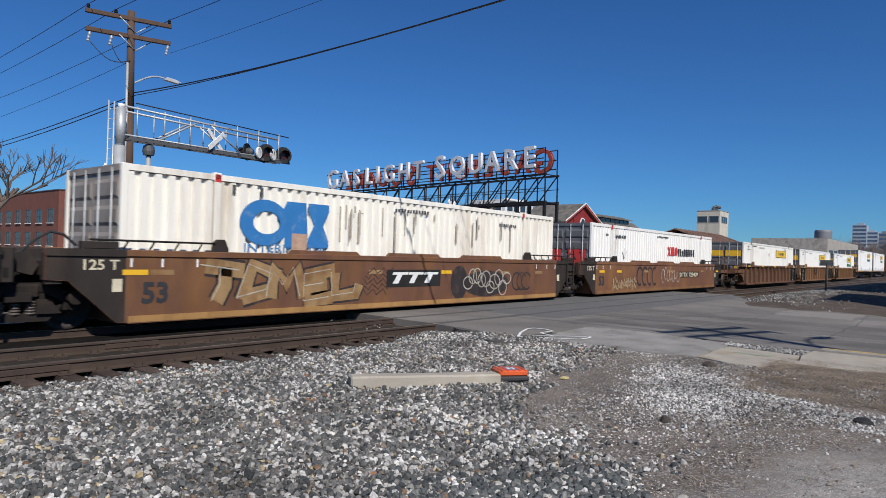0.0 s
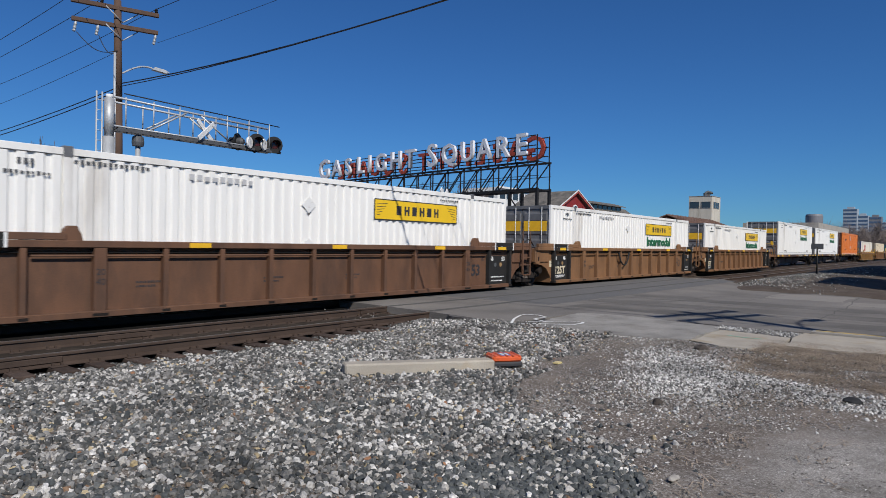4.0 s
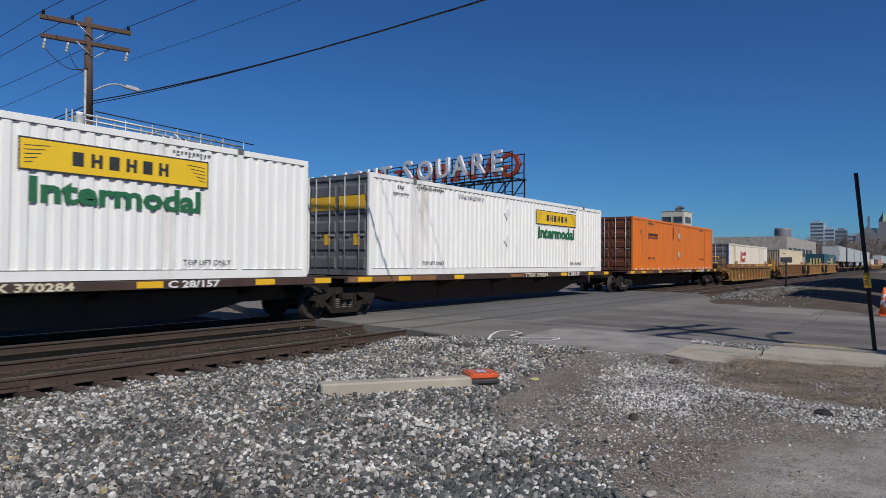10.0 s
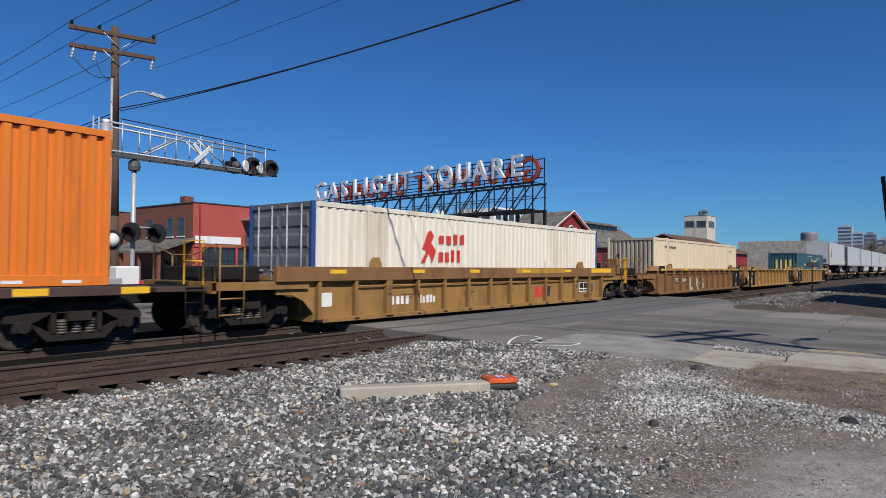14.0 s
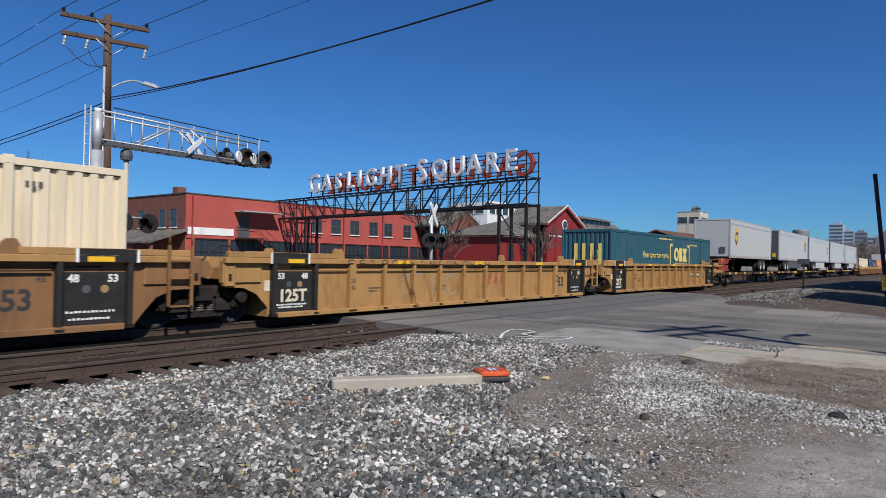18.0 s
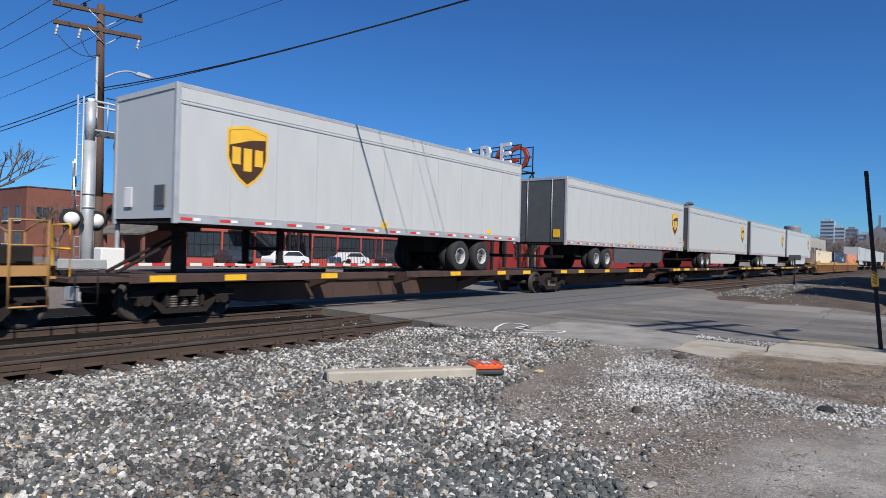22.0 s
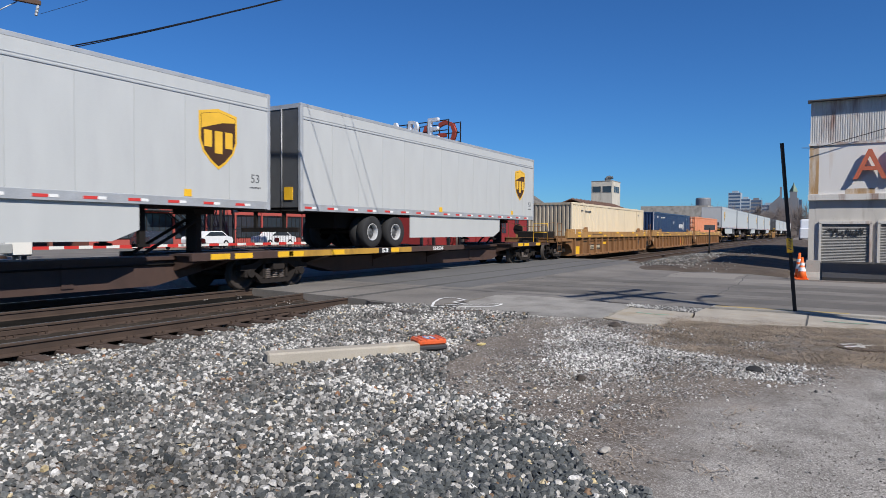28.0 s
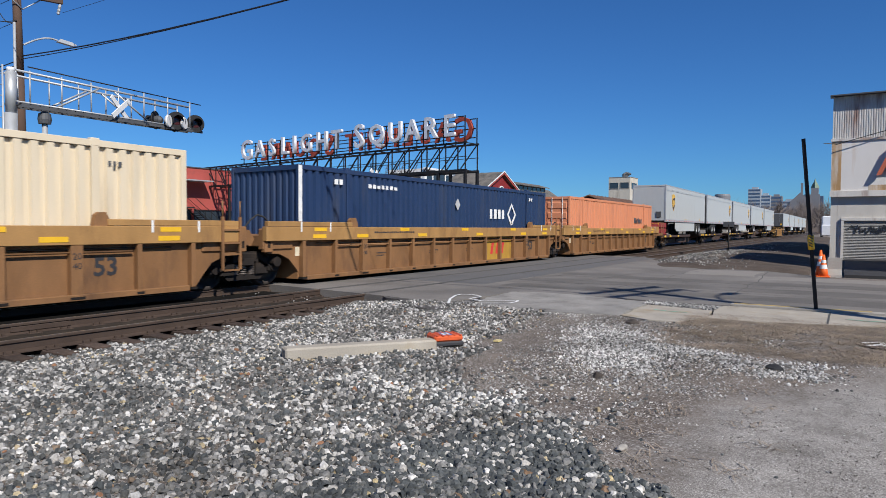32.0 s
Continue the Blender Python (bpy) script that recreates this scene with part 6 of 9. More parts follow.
def sign_text(text, s0, s1, size, z, y, back, mat, name="letter"):
    """Separate letters spread over a stretch of the sign; the first of each word is larger."""
    units = [1.25 if ch in "GQ" else 0.5 if ch == "I" else 1.0 for ch in text]
    total, at = sum(units), 0.0
    for k, ch in enumerate(text):
        mid = s0 + (s1 - s0) * (at + units[k] / 2) / total
        at += units[k]
        big = k == 0
        m = Matrix.Translation((mid, y, z - (0.12 if big else 0))) @ pose(0, 0, 0, 90, 0, 180 if back else 0)
        words(name, ch, size * (1.22 if big else 1.0), m, mat, sign, extrude=0.11, bold=0.03)


sign_text("GASLIGHT", 6.4, 20.4, 2.0, 7.5, -0.15, False, M["sign_silver"])
sign_text("SQUARE", 21.2, 31.5, 2.0, 7.5, -0.15, False, M["sign_silver"])
sign_text("GASLIGHT", SL - 0.4, 18.4, 1.95, 7.45, 1.55, True, M["sign_red"], "back_letter")
sign_text("SQUARE", 17.5, 6.9, 1.95, 7.45, 1.55, True, M["sign_red"], "back_letter")

# ---- crossing signals ----
mast = empty("signal_cantilever", 8.8, 20.0, -0.1, label="galvanised crossing-signal mast with a cantilever walkway over the street", category="crossing signal")


def rod_part(name, segs, r, mat, parent, sides=8, label=""):
    bm = B()
    for a, b in segs:
        rod(bm, a, b, r, sides)
    return part(name, bm, mat, parent, label, True)


rod_part("mast", [((0, 0, 0), (0, 0, 4.7))], 0.17, M["galv"], mast, 16)
rod_part("mast_top", [((0.02, 0, 4.7), (0.02, 0, 5.85))], 0.14, M["galv"], mast, 16)
for zz in (3.1, 2.7):
    rod_part("mast_collar", [((0, 0, zz), (0, 0, zz + 0.06))], 0.19, M["galv"], mast, 16)
rod_part("mast_cap", [((0.02, 0, 5.85), (0.02, 0, 5.97))], 0.10, M["white_wall"], mast, 12)
boxed("base_box", M["galv"], mast, -0.4, 0.45, -0.45, 0.45, 0, 0.75, label="grey control box at the mast's foot")
lad = ladder(mast, -0.29, -0.05, 0.3, 6.0, M["galv"], 0.16)
rod_part("ladder_cage", [((-0.37, -0.05, 0.3), (-0.37, -0.05, 6.0)), ((-0.21, -0.05, 0.3), (-0.21, -0.05, 6.0))], 0.025, M["galv"], mast)
A0, A1 = 0.0, 5.95
for yy in (-0.35, 0.35):
    rod_part("arm_chord", [((A0, yy, 5.0), (A1, yy, 4.98))], 0.026, M["galv"], mast)
    rod_part("arm_rail", [((A0, yy, 5.85), (A1 - 0.5, yy, 5.7))], 0.035, M["galv"], mast)
    rod_part("hand_rail", [((0.3, yy, 6.0), (A1, yy, 5.85))], 0.018, M["black_steel"], mast)
    for k in range(7):
        px = 0.35 + k * 0.86
        rod_part("rail_post", [((px, yy, 5.0), (px, yy, 5.9))], 0.022, M["galv"], mast)
    for a, b in ((1.1, 2.3), (3.9, 2.8)):
        rod_part("arm_brace", [((a, yy, 5.02), (b, yy, 5.75))], 0.03, M["galv"], mast)
bm = B()
for k in range(24):
    box(bm, 0.1 + k * 0.245, 0.1 + k * 0.245 + 0.03, -0.36, 0.36, 4.93, 4.97)
for yy in (-0.36, -0.12, 0.12, 0.34):
    box(bm, 0.1, A1, yy, yy + 0.02, 4.92, 4.97)
part("walkway_grating", bm, M["dark_grey"], mast)
boxed("walkway_beam", M["dark_grey"], mast, 0.1, A1 + 0.05, -0.4, -0.36, 4.86, 4.94)


M["lens"] = material("dark_red_lens", (0.05, 0.008, 0.008), 0.2, vary=0.05, bump=0)


def flasher(parent, x, y, z, toward, dome=False):
    """A round signal head with its background disc, hood and lens."""
    h = empty("signal_head")
    h.parent = parent
    h.matrix_basis = pose(x, y, z, 0, 0, toward)
    bm = B()
    lathe(bm, [(0.02, -0.03), (0.30, -0.03), (0.31, 0.0), (0.30, 0.02), (0.02, 0.02)], "y", 24)
    part("background_disc", bm, M["black_steel"], h)
    bm = B()
    lathe(bm, [(0.02, 0.02), (0.21, 0.02), (0.21, 0.08), (0.16, 0.17), (0.06, 0.22), (0.02, 0.22)] if dome else [(0.02, 0.02), (0.15, 0.02), (0.15, 0.16), (0.08, 0.24), (0.02, 0.24)], "y", 20)
    part("lamp_housing", bm, M["white_wall"] if dome else M["dark_grey"], h, smooth=dome)
    bm = B()
    n = 18
    for i in range(n):
        a0, a1 = math.pi * (-0.15 + 1.3 * i / n), math.pi * (-0.15 + 1.3 * (i + 1) / n)
        pts = [(0.16 * math.cos(a), y_, 0.16 * math.sin(a)) for a in (a0, a1) for y_ in (-0.03, -0.28)]
        v = [bm.verts.new(p) for p in pts]
        bm.faces.new((v[0], v[1], v[3], v[2]))
    part("hood", bm, M["black_steel"], h)
    bm = B()
    lathe(bm, [(0.02, -0.05), (0.14, -0.04), (0.15, -0.03)], "y", 20)
    part("lens", bm, M["lens"], h)
    return h


for px, tw in ((4.5, -150), (4.95, -20), (5.2, -150), (5.7, -20)):
    flasher(mast, px, 0.1 if tw < -90 else -0.4, 5.16, tw)
for k, px in enumerate((4.6, 5.2)):
    bm = B()
    lathe(bm, [(0.02, -0.02), (0.19, -0.02), (0.21, 0.02), (0.17, 0.08), (0.02, 0.1)], "y", 22)
    d = part("head_back", bm, M["white_wall"], mast, "silver back of a signal head")
    d.matrix_basis = pose(px, -0.5, 5.1, 0, 0, 30)
for s in (-1, 1):
    bm = B()
    box(bm, -0.5, 0.5, -0.02, 0.02, -0.075, 0.075)
    c = part("crossbuck_blade", bm, M["white_wall"], mast, "white crossbuck blade")
    c.matrix_basis = pose(2.95, -0.42 + 0.03 * s, 5.26, 0, s * 38, 22)
# lower heads on the mast and the side pole
for x, y, z, tw in ((-0.52, -0.2, 2.35, 160), (0.36, 0.22, 2.35, 160)):
    flasher(mast, x, y, z, tw, True)
for s in (-1, 1):
    bm = B()
    box(bm, -0.6, 0.6, -0.02, 0.02, -0.1, 0.1)
    c = part("crossbuck_blade", bm, M["white_wall"], mast, "white crossbuck blade")
    c.matrix_basis = pose(-0.5, -0.2, 3.55, 0, s * 48, 70)
side = empty("signal_pole", 9.6, 19.8, -0.1, label="slim galvanised pole with black crossing flashers", category="crossing signal")
rod_part("pole", [((0, 0, 0), (0, 0, 4.55))], 0.075, M["galv"], side, 12)
bm = B()
lathe(bm, [(0.02, 4.5), (0.16, 4.5), (0.18, 4.62), (0.16, 4.78), (0.05, 4.86)], "z", 16)
part("bell", bm, M["dark_grey"], side, "dark bell on the pole's top")
rod_part("head_bar", [((-0.2, -0.05, 2.75), (0.75, -0.05, 2.75))], 0.03, M["galv"], side)
flasher(side, -0.15, -0.2, 2.58, -50)
flasher(side, 0.65, -0.2, 2.58, -50)
mini = empty("crossing_signal", 20.6, 16.6, -0.1, label="far crossing signal with a white crossbuck and black flashers", category="crossing signal")
rod_part("pole", [((0, 0, 0), (0, 0, 3.9))], 0.07, M["galv"], mini, 10)
for s in (-1, 1):
    bm = B()
    box(bm, -0.6, 0.6, -0.02, 0.02, -0.1, 0.1)
    c = part("crossbuck_blade", bm, M["white_wall"], mini)
    c.matrix_basis = pose(0, -0.1 - 0.02 * s, 3.45, 0, s * 45, 18)
flasher(mini, -0.35, -0.15, 2.4, -30)
flasher(mini, 0.35, -0.15, 2.4, -30)

gate = empty("crossing_gate", 9.25, 19.5, -0.1, label="lowered crossing gate with a red and white striped arm", category="crossing gate", group="")
rod_part("pedestal", [((0, 0, 0), (0, 0, 1.0))], 0.09, M["galv"], gate, 12)
boxed("mechanism", M["white_wall"], gate, -0.35, 0.35, -0.22, 0.28, 0.85, 1.55, bevel=0.04, label="pale grey gate mechanism box")
for s in (-1, 1):
    boxed("counterweight", M["galv"], gate, -1.3, -0.25, s * 0.34 - 0.03, s * 0.34 + 0.03, 0.92, 1.2, bevel=0.02)
for k in range(31):
    key, make = bar("stripe", 0, 0.4266, -0.02, 0.02, -0.045, 0.045)
    piece("arm_stripe", key, make, M["red_mark"] if k % 2 == 0 else M["white_wall"], gate, pose(0.3 + k * 0.4266, -0.28, 1.06))
for px in (6.0, 9.6, 13.2):
    bm = B()
    lathe(bm, [(0.02, -0.05), (0.09, -0.05), (0.1, 0.05), (0.02, 0.06)], "y", 14)
    q_ = part("arm_lamp", bm, M["lens"], gate, "small dark red lamp on the arm")
    q_.matrix_basis = pose(px, -0.28, 1.2)

# ---- utility pole and its cables ----
pole = empty("utility_pole", 11.85, 26.0, -0.1, label="tall brown wooden utility pole with crossarms and a street lamp", category="utility pole")
bm = B()
pts = [(0, 0, -0.3), (-0.02, 0, 3.5), (-0.06, 0, 7.0), (-0.13, 0, 11.0)]
for k in range(3):
    rod(bm, pts[k], pts[k + 1], 0.2 - 0.022 * k, 14, 0.178 - 0.022 * k)
part("pole", bm, M["pole_wood"], pole, smooth=True)
TILT = 18.5
for zz, half in ((10.68, 1.55), (9.98, 1.52)):
    bm = B()
    box(bm, -half, half, -0.07, 0.07, -0.08, 0.08, bevel=0.01)
    arm = part("crossarm", bm, M["pole_wood"], pole, "weathered timber crossarm")
    arm.matrix_basis = pose(-0.2, -0.05, zz, 0, 0, -TILT)
    for s in (-1, 1):
        rod_part("arm_brace", [((s * 0.62, -0.12, zz - 0.05), (0, -0.18, zz - 0.55))], 0.022, M["galv"], pole)
ARM = pose(-0.2, -0.05, 10.68, 0, 0, -TILT)
ENDS = []
for ax in (-1.45, -0.5, 1.45):
    bm = B()
    lathe(bm, [(0.02, 0.08), (0.05, 0.1), (0.07, 0.14), (0.05, 0.17), (0.07, 0.2), (0.04, 0.26), (0.01, 0.28)], "z", 12)
    ins = part("insulator", bm, M["dark_steel"], pole, "dark pin insulator")
    ins.matrix_basis = ARM @ pose(ax, 0, 0)
    ENDS.append(Matrix.Translation((11.85, 26.0, -0.1)) @ ARM @ Vector((ax, 0, 0.25)))
ARM2 = pose(-0.2, -0.05, 9.98, 0, 0, -TILT)
for ax in (-1.35, -0.6, 1.45):
    bm = B()
    lathe(bm, [(0.03, -0.5), (0.06, -0.46), (0.045, -0.4), (0.06, -0.34), (0.045, -0.28), (0.06, -0.2), (0.03, -0.1)], "z", 10)
    ins = part("cutout", bm, M["galv"], pole, "grey fuse cutout")
    ins.matrix_basis = ARM2 @ pose(ax, -0.05, 0, 12, 10, 0)
for ax in (-1.35, -0.6):
    a = ARM2 @ Vector((ax, -0.05, -0.5))
    bm = B()
    tube(bm, [a.lerp(Vector((-0.18, -0.15, 9.0)), k / 8) + Vector((0, 0, -0.35 * math.sin(math.pi * k / 8))) for k in range(9)], 0.015)
    part("jumper_wire", bm, M["wire"], pole)
rod_part("conduit", [((-0.22, -0.12, 0), (-0.26, -0.12, 8.9))], 0.05, M["galv"], pole)
bm = B()
tube(bm, [(0.1 + 1.1 * k / 8, -0.2 * k / 8, 8.2 + 0.42 * math.sin(k / 8 * 1.9)) for k in range(9)], 0.035, 8)
part("lamp_arm", bm, M["galv"], pole)
bm = B()
prism(bm, [(0, -0.06), (0.55, -0.07), (0.68, 0.0), (0.5, 0.06), (0.1, 0.07)], -0.1, 0.1, "y")
lampb = part("lamp_head", bm, M["galv"], pole, "grey cobra-head street lamp")
lampb.matrix_basis = pose(1.18, -0.2, 8.6, 0, 6, -10)


def cable(name, a, b, r, sag=0.0, label="thin black overhead cable", n=14):
    a, b = Vector(a), Vector(b)
    bm = B()
    tube(bm, [a.lerp(b, k / n) - Vector((0, 0, 4 * sag * (k / n) * (1 - k / n))) for k in range(n + 1)], r)
    return tagged(link_mesh(name, bm, M["wire"], smooth=True), label, "cable", "overhead cables")


# the pole behind the viewer, which carries the cables on and throws its shadow on the street
pole_b = copy_thing(pole, pose(10.5, -5.6, -0.1))
tagged(pole_b, "wooden utility pole beside the street behind the gravel lot")
for k, e in enumerate(ENDS):
    far = e + Vector((-1.35, -31.6, 0))
    cable("power_line", e, far, 0.012, 0.35)
    cable("power_line", e, e + Vector((-0.4, 38, -0.2)), 0.012, 0.5)
cable("service_line", (13.1, 25.5, 9.5), (11.9, -5.8, 9.6), 0.007, 0.3)
cable("service_line", (11.6, 26, 8.8), (11.2, 64, 8.6), 0.009, 0.5)
cable("thick_cable", (11.85, 25.9, 7.66), (10.66, -5.5, 7.43), 0.021, 0.565, "thick black bundled cable across the street")
cable("thick_cable", (11.8, 25.9, 7.53), (10.66, -5.5, 7.41), 0.015, 0.5, "thick black bundled cable across the street")
cable("thick_cable", (11.7, 26.1, 7.45), (11.3, 64, 7.3), 0.02, 0.5, "thick black bundled cable along the street")
cable("thick_cable", (11.7, 26.1, 7.3), (11.1, 64, 7.0), 0.02, 0.55, "thick black bundled cable along the street")

# ---- small things by the street ----
post = empty("steel_post", 13.58, 0.66, 0.0, label="thin leaning dark steel post at the kerb", category="post")
bm = B()
prism(bm, [(-0.03, -0.05), (0.03, -0.05), (0.03, -0.035), (0.012, -0.03), (0.012, 0.04), (-0.012, 0.04), (-0.012, -0.03), (-0.03, -0.035)], 0, 3.2, "z")
sh = part("shaft", bm, M["black_steel"], post)
sh.matrix_basis = pose(0, 0, 0, -5.0, 0, 0) @ Matrix.Diagonal((0.75, 0.72, 1.0, 1.0))
rod_part("tape", [((0, 0.1, 1.15), (0, 0.122, 1.42))], 0.055, M["yellow_mark"], post, 8, "strip of yellow warning tape")
bm = B()
for k in range(5):
    rod(bm, (-0.06, 0.08, 1.2 + 0.05 * k), (-0.055, 0.14, 1.24 + 0.05 * k), 0.012, 4)
part("tape_stripe", bm, M["black_mark"], post)


def cone(x, y, h, label):
    c = empty("traffic_cone", x, y, 0.0, label=label, category="traffic cone", group="traffic cones by the street")
    boxed("base", M["cone_orange"], c, -0.19, 0.19, -0.19, 0.19, 0.0, 0.04, bevel=0.01)
    bm = B()
    lathe(bm, [(0.15, 0.04), (0.115, 0.04 + h * 0.25), (0.03, h), (0.005, h)], "z", 20)
    body = part("body", bm, M["cone_orange"], c, smooth=True)
    for a, b in ((0.38, 0.55), (0.64, 0.76)):
        r0, r1 = 0.135 * (1 - a) + 0.012, 0.135 * (1 - b) + 0.012
        bm = B()
        lathe(bm, [(r0 + 0.016, h * a), (r1 + 0.016, h * b), (r1, h * b), (r0, h * a)], "z", 20)
        part("reflective_band", bm, M["white_mark"], c)
    return c


cone(23.75, 0.85, 0.72, "orange traffic cone with white bands beside a concrete block")
cone(24.3, 0.95, 0.85, "taller orange traffic cone with white bands behind another")
jersey = empty("concrete_barrier", 24.1, 0.55, 0, label="short pale concrete barrier end beside the cones", category="barrier")
bm = B()
prism(bm, [(-0.28, 0), (0.28, 0), (0.26, 0.08), (0.12, 0.25), (0.09, 0.62), (-0.09, 0.62), (-0.12, 0.25), (-0.26, 0.08)], -0.2, 0.2, "y")
part("block", bm, M["concrete"], jersey)

beam = empty("concrete_beam", 6.25, 5.335, -0.12, -32, "long pale concrete beam lying on the gravel", "beam")
bm = B()
box(bm, -0.98, 1.0, -0.1, 0.12, 0, 0.19, bevel=0.022)
for v in bm.verts:
    v.co.z -= 0.03 * (v.co.x + 0.98) / 1.98
part("body", bm, M["slab"], beam)
case = empty("plastic_case", 7.45, 4.86, -0.1, -36, "crushed orange plastic case with a pale label", "case")
M["case_orange"] = material("orange_plastic", (0.62, 0.1, 0.025), 0.45, vary=0.12, bump=0.1, tint=(0.2, 0.05, 0.03), tint_amount=0.25, tint_scale=6)
boxed("base", M["black_mark"], case, -0.22, 0.22, -0.17, 0.17, 0, 0.07, bevel=0.02)
lid = boxed("lid", M["case_orange"], case, -0.21, 0.21, -0.16, 0.16, 0.07, 0.15, bevel=0.02)
boxed("label", M["blue_mark"], case, -0.08, 0.07, -0.1, 0.1, 0.15, 0.154)
boxed("label_patch", M["white_mark"], case, -0.05, 0.05, -0.07, 0.05, 0.154, 0.157)
for k in range(5):
    boxed("rib", M["case_orange"], case, -0.18 + k * 0.085, -0.155 + k * 0.085, -0.165, 0.165, 0.15, 0.157)


def lump(name, x, y, z, sx, sy, sz, mat, label, category, seed):
    bm = B()
    bmesh.ops.create_icosphere(bm, subdivisions=2, radius=1.0)
    for v in bm.verts:
        k = 1 + 0.35 * noise.noise(v.co * 1.7 + Vector((seed, 0, 0)))
        v.co = Vector((v.co.x * sx * k, v.co.y * sy * k, max(-0.3, v.co.z) * sz * k))
    ob = link_mesh(name, bm, mat)
    ob.location = (x, y, z)
    return tagged(ob, label, category)


M["dark_clod"] = material("dark_wet_clod", (0.05, 0.04, 0.032), 0.9, vary=0.3, bump=0.5, fine=30)
lump("rubble", 10.42, 3.12, -0.02, 0.15, 0.1, 0.06, M["dark_clod"], "dark lump of broken asphalt on the dirt", "rubble", 1)
lump("rubble", 10.62, 3.3, -0.04, 0.09, 0.06, 0.04, M["dark_clod"], "small dark lump of broken asphalt", "rubble", 2)
lump("rubber_scrap", 8.25, 0.87, -0.09, 0.12, 0.1, 0.05, M["rubber"], "flat black scrap of rubber on the gravel", "scrap", 3)
lump("rubber_scrap", 6.75, 2.45, -0.09, 0.07, 0.05, 0.05, M["dark_clod"], "small dark scrap on the dirt", "scrap", 4)
lump("stone", 4.62, 1.55, -0.085, 0.07, 0.035, 0.018, M["concrete"], "single pale flat stone on the dirt", "stone", 5)
boxy = boxed("yellow_scrap", material("pale_yellow_plastic", (0.62, 0.5, 0.22), 0.5, vary=0.1, bump=0.05), None, -0.06, 0.06, -0.04, 0.04, 0, 0.02)
boxy.location = (8.05, 4.35, -0.09)
tagged(boxy, "small yellow plastic scrap on the dirt", "scrap")
stick = link_mesh("wooden_stick", rods((0, 0, 0), (0.24, -0.73, 0.02), 0.03), M["pole_wood"])
stick.location = (10.5, 6.42, -0.02)
tagged(stick, "short brown stick on the gravel", "stick")

# sprayed marks on the ground
def spray(name, pts, z, mat, label, r=0.035):
    bm = B()
    for (a, b), (c, d) in zip(pts, pts[1:]):
        u = Vector((c - a, d - b, 0))
        n = Vector((-u.y, u.x, 0)).normalized() * r
        v = [bm.verts.new((a + n.x, b + n.y, z)), bm.verts.new((a - n.x, b - n.y, z)), bm.verts.new((c - n.x, d - n.y, z)), bm.verts.new((c + n.x, d + n.y, z))]
        bm.faces.new(v)
    return tagged(link_mesh(name, bm, mat), label, "road marking", "", "structure")


spray("paint_mark", [(10.74, 6.84), (11.4, 7.2), (12.06, 7.46), (12.33, 7.48), (12.4, 7.2), (12.18, 6.89), (11.8, 6.9), (11.66, 6.88), (11.47, 6.5)], 0.024, M["white_mark"], "white sprayed outline on the asphalt edge", 0.028)
spray("paint_mark", [(10.74, 6.84), (11.0, 6.45), (11.23, 6.11), (11.42, 5.84), (11.75, 5.83), (11.96, 5.91)], 0.024, M["white_mark"], "white sprayed line on the apron", 0.03)
spray("paint_mark", [(11.9, 5.95), (11.7, 6.1), (11.4, 6.5), (11.16, 6.72)], 0.027, M["white_mark"], "white sprayed line on the apron", 0.02)
spray("paint_mark", [(12.1, 3.2), (12.0, 2.9), (12.02, 2.6)], 0.022, material("green_spray_slab", (0.2, 0.36, 0.27), 0.8, vary=0.2, bump=0), "faint green sprayed line on the slab", 0.03)
lid_ = empty("utility_cover", 10.42, -0.32, -0.035, label="round iron utility cover with white sprayed marks", category="cover")
bm = B()
lathe(bm, [(0.01, 0), (0.42, 0), (0.42, 0.02), (0.01, 0.025)], "z", 28)
part("cover", bm, M["rail"], lid_)
bm = B()
for a, b in (((-0.3, 0.25), (0.1, -0.1)), ((-0.25, 0.05), (0.25, 0.12)), ((0.05, -0.3), (0.3, 0.1)), ((-0.1, 0.3), (0.1, 0.1))):
    u = Vector((b[0] - a[0], b[1] - a[1], 0))
    n = Vector((-u.y, u.x, 0)).normalized() * 0.035
    bm.faces.new([bm.verts.new((a[0] + n.x, a[1] + n.y, 0.03)), bm.verts.new((a[0] - n.x, a[1] - n.y, 0.03)), bm.verts.new((b[0] - n.x, b[1] - n.y, 0.03)), bm.verts.new((b[0] + n.x, b[1] + n.y, 0.03))])
part("paint", bm, M["white_mark"], lid_)
M["yellow_line"] = material("worn_yellow_line", (0.42, 0.3, 0.1), 0.8, vary=0.2, scale=6, bump=0.1, tint=(0.2, 0.19, 0.17), tint_amount=0.5, tint_scale=9)
boxed("kerb_paint", M["yellow_line"], None, 13.6, 13.742, -0.2, 2.05, 0.061, 0.064)
tagged(bpy.data.objects["kerb_paint"], "worn yellow paint on the kerb's top", "road marking", "", "structure")
spray("chalk_line", [(12.55, -0.45), (12.5, -0.1), (12.58, 0.2)], 0.034, material("green_spray", (0.16, 0.3, 0.22), 0.8, vary=0.2, bump=0), "faint green sprayed line on the pavement", 0.03)
M["crack"] = material("tar_filled_crack", (0.1, 0.097, 0.093), 0.9, vary=0.2, bump=0.1, spec=0.1)


def crack(pts, r, seed, label="dark tar-sealed crack in the asphalt"):
    rnd = random.Random(seed)
    fine = []
    for (a, b), (c, d) in zip(pts, pts[1:]):
        for k in range(6):
            f = k / 6
            fine.append((a + (c - a) * f + rnd.uniform(-0.03, 0.03), b + (d - b) * f + rnd.uniform(-0.05, 0.05)))
    fine.append(pts[-1])
    spray("road_crack", fine, 0.004, M["crack"], label, r)


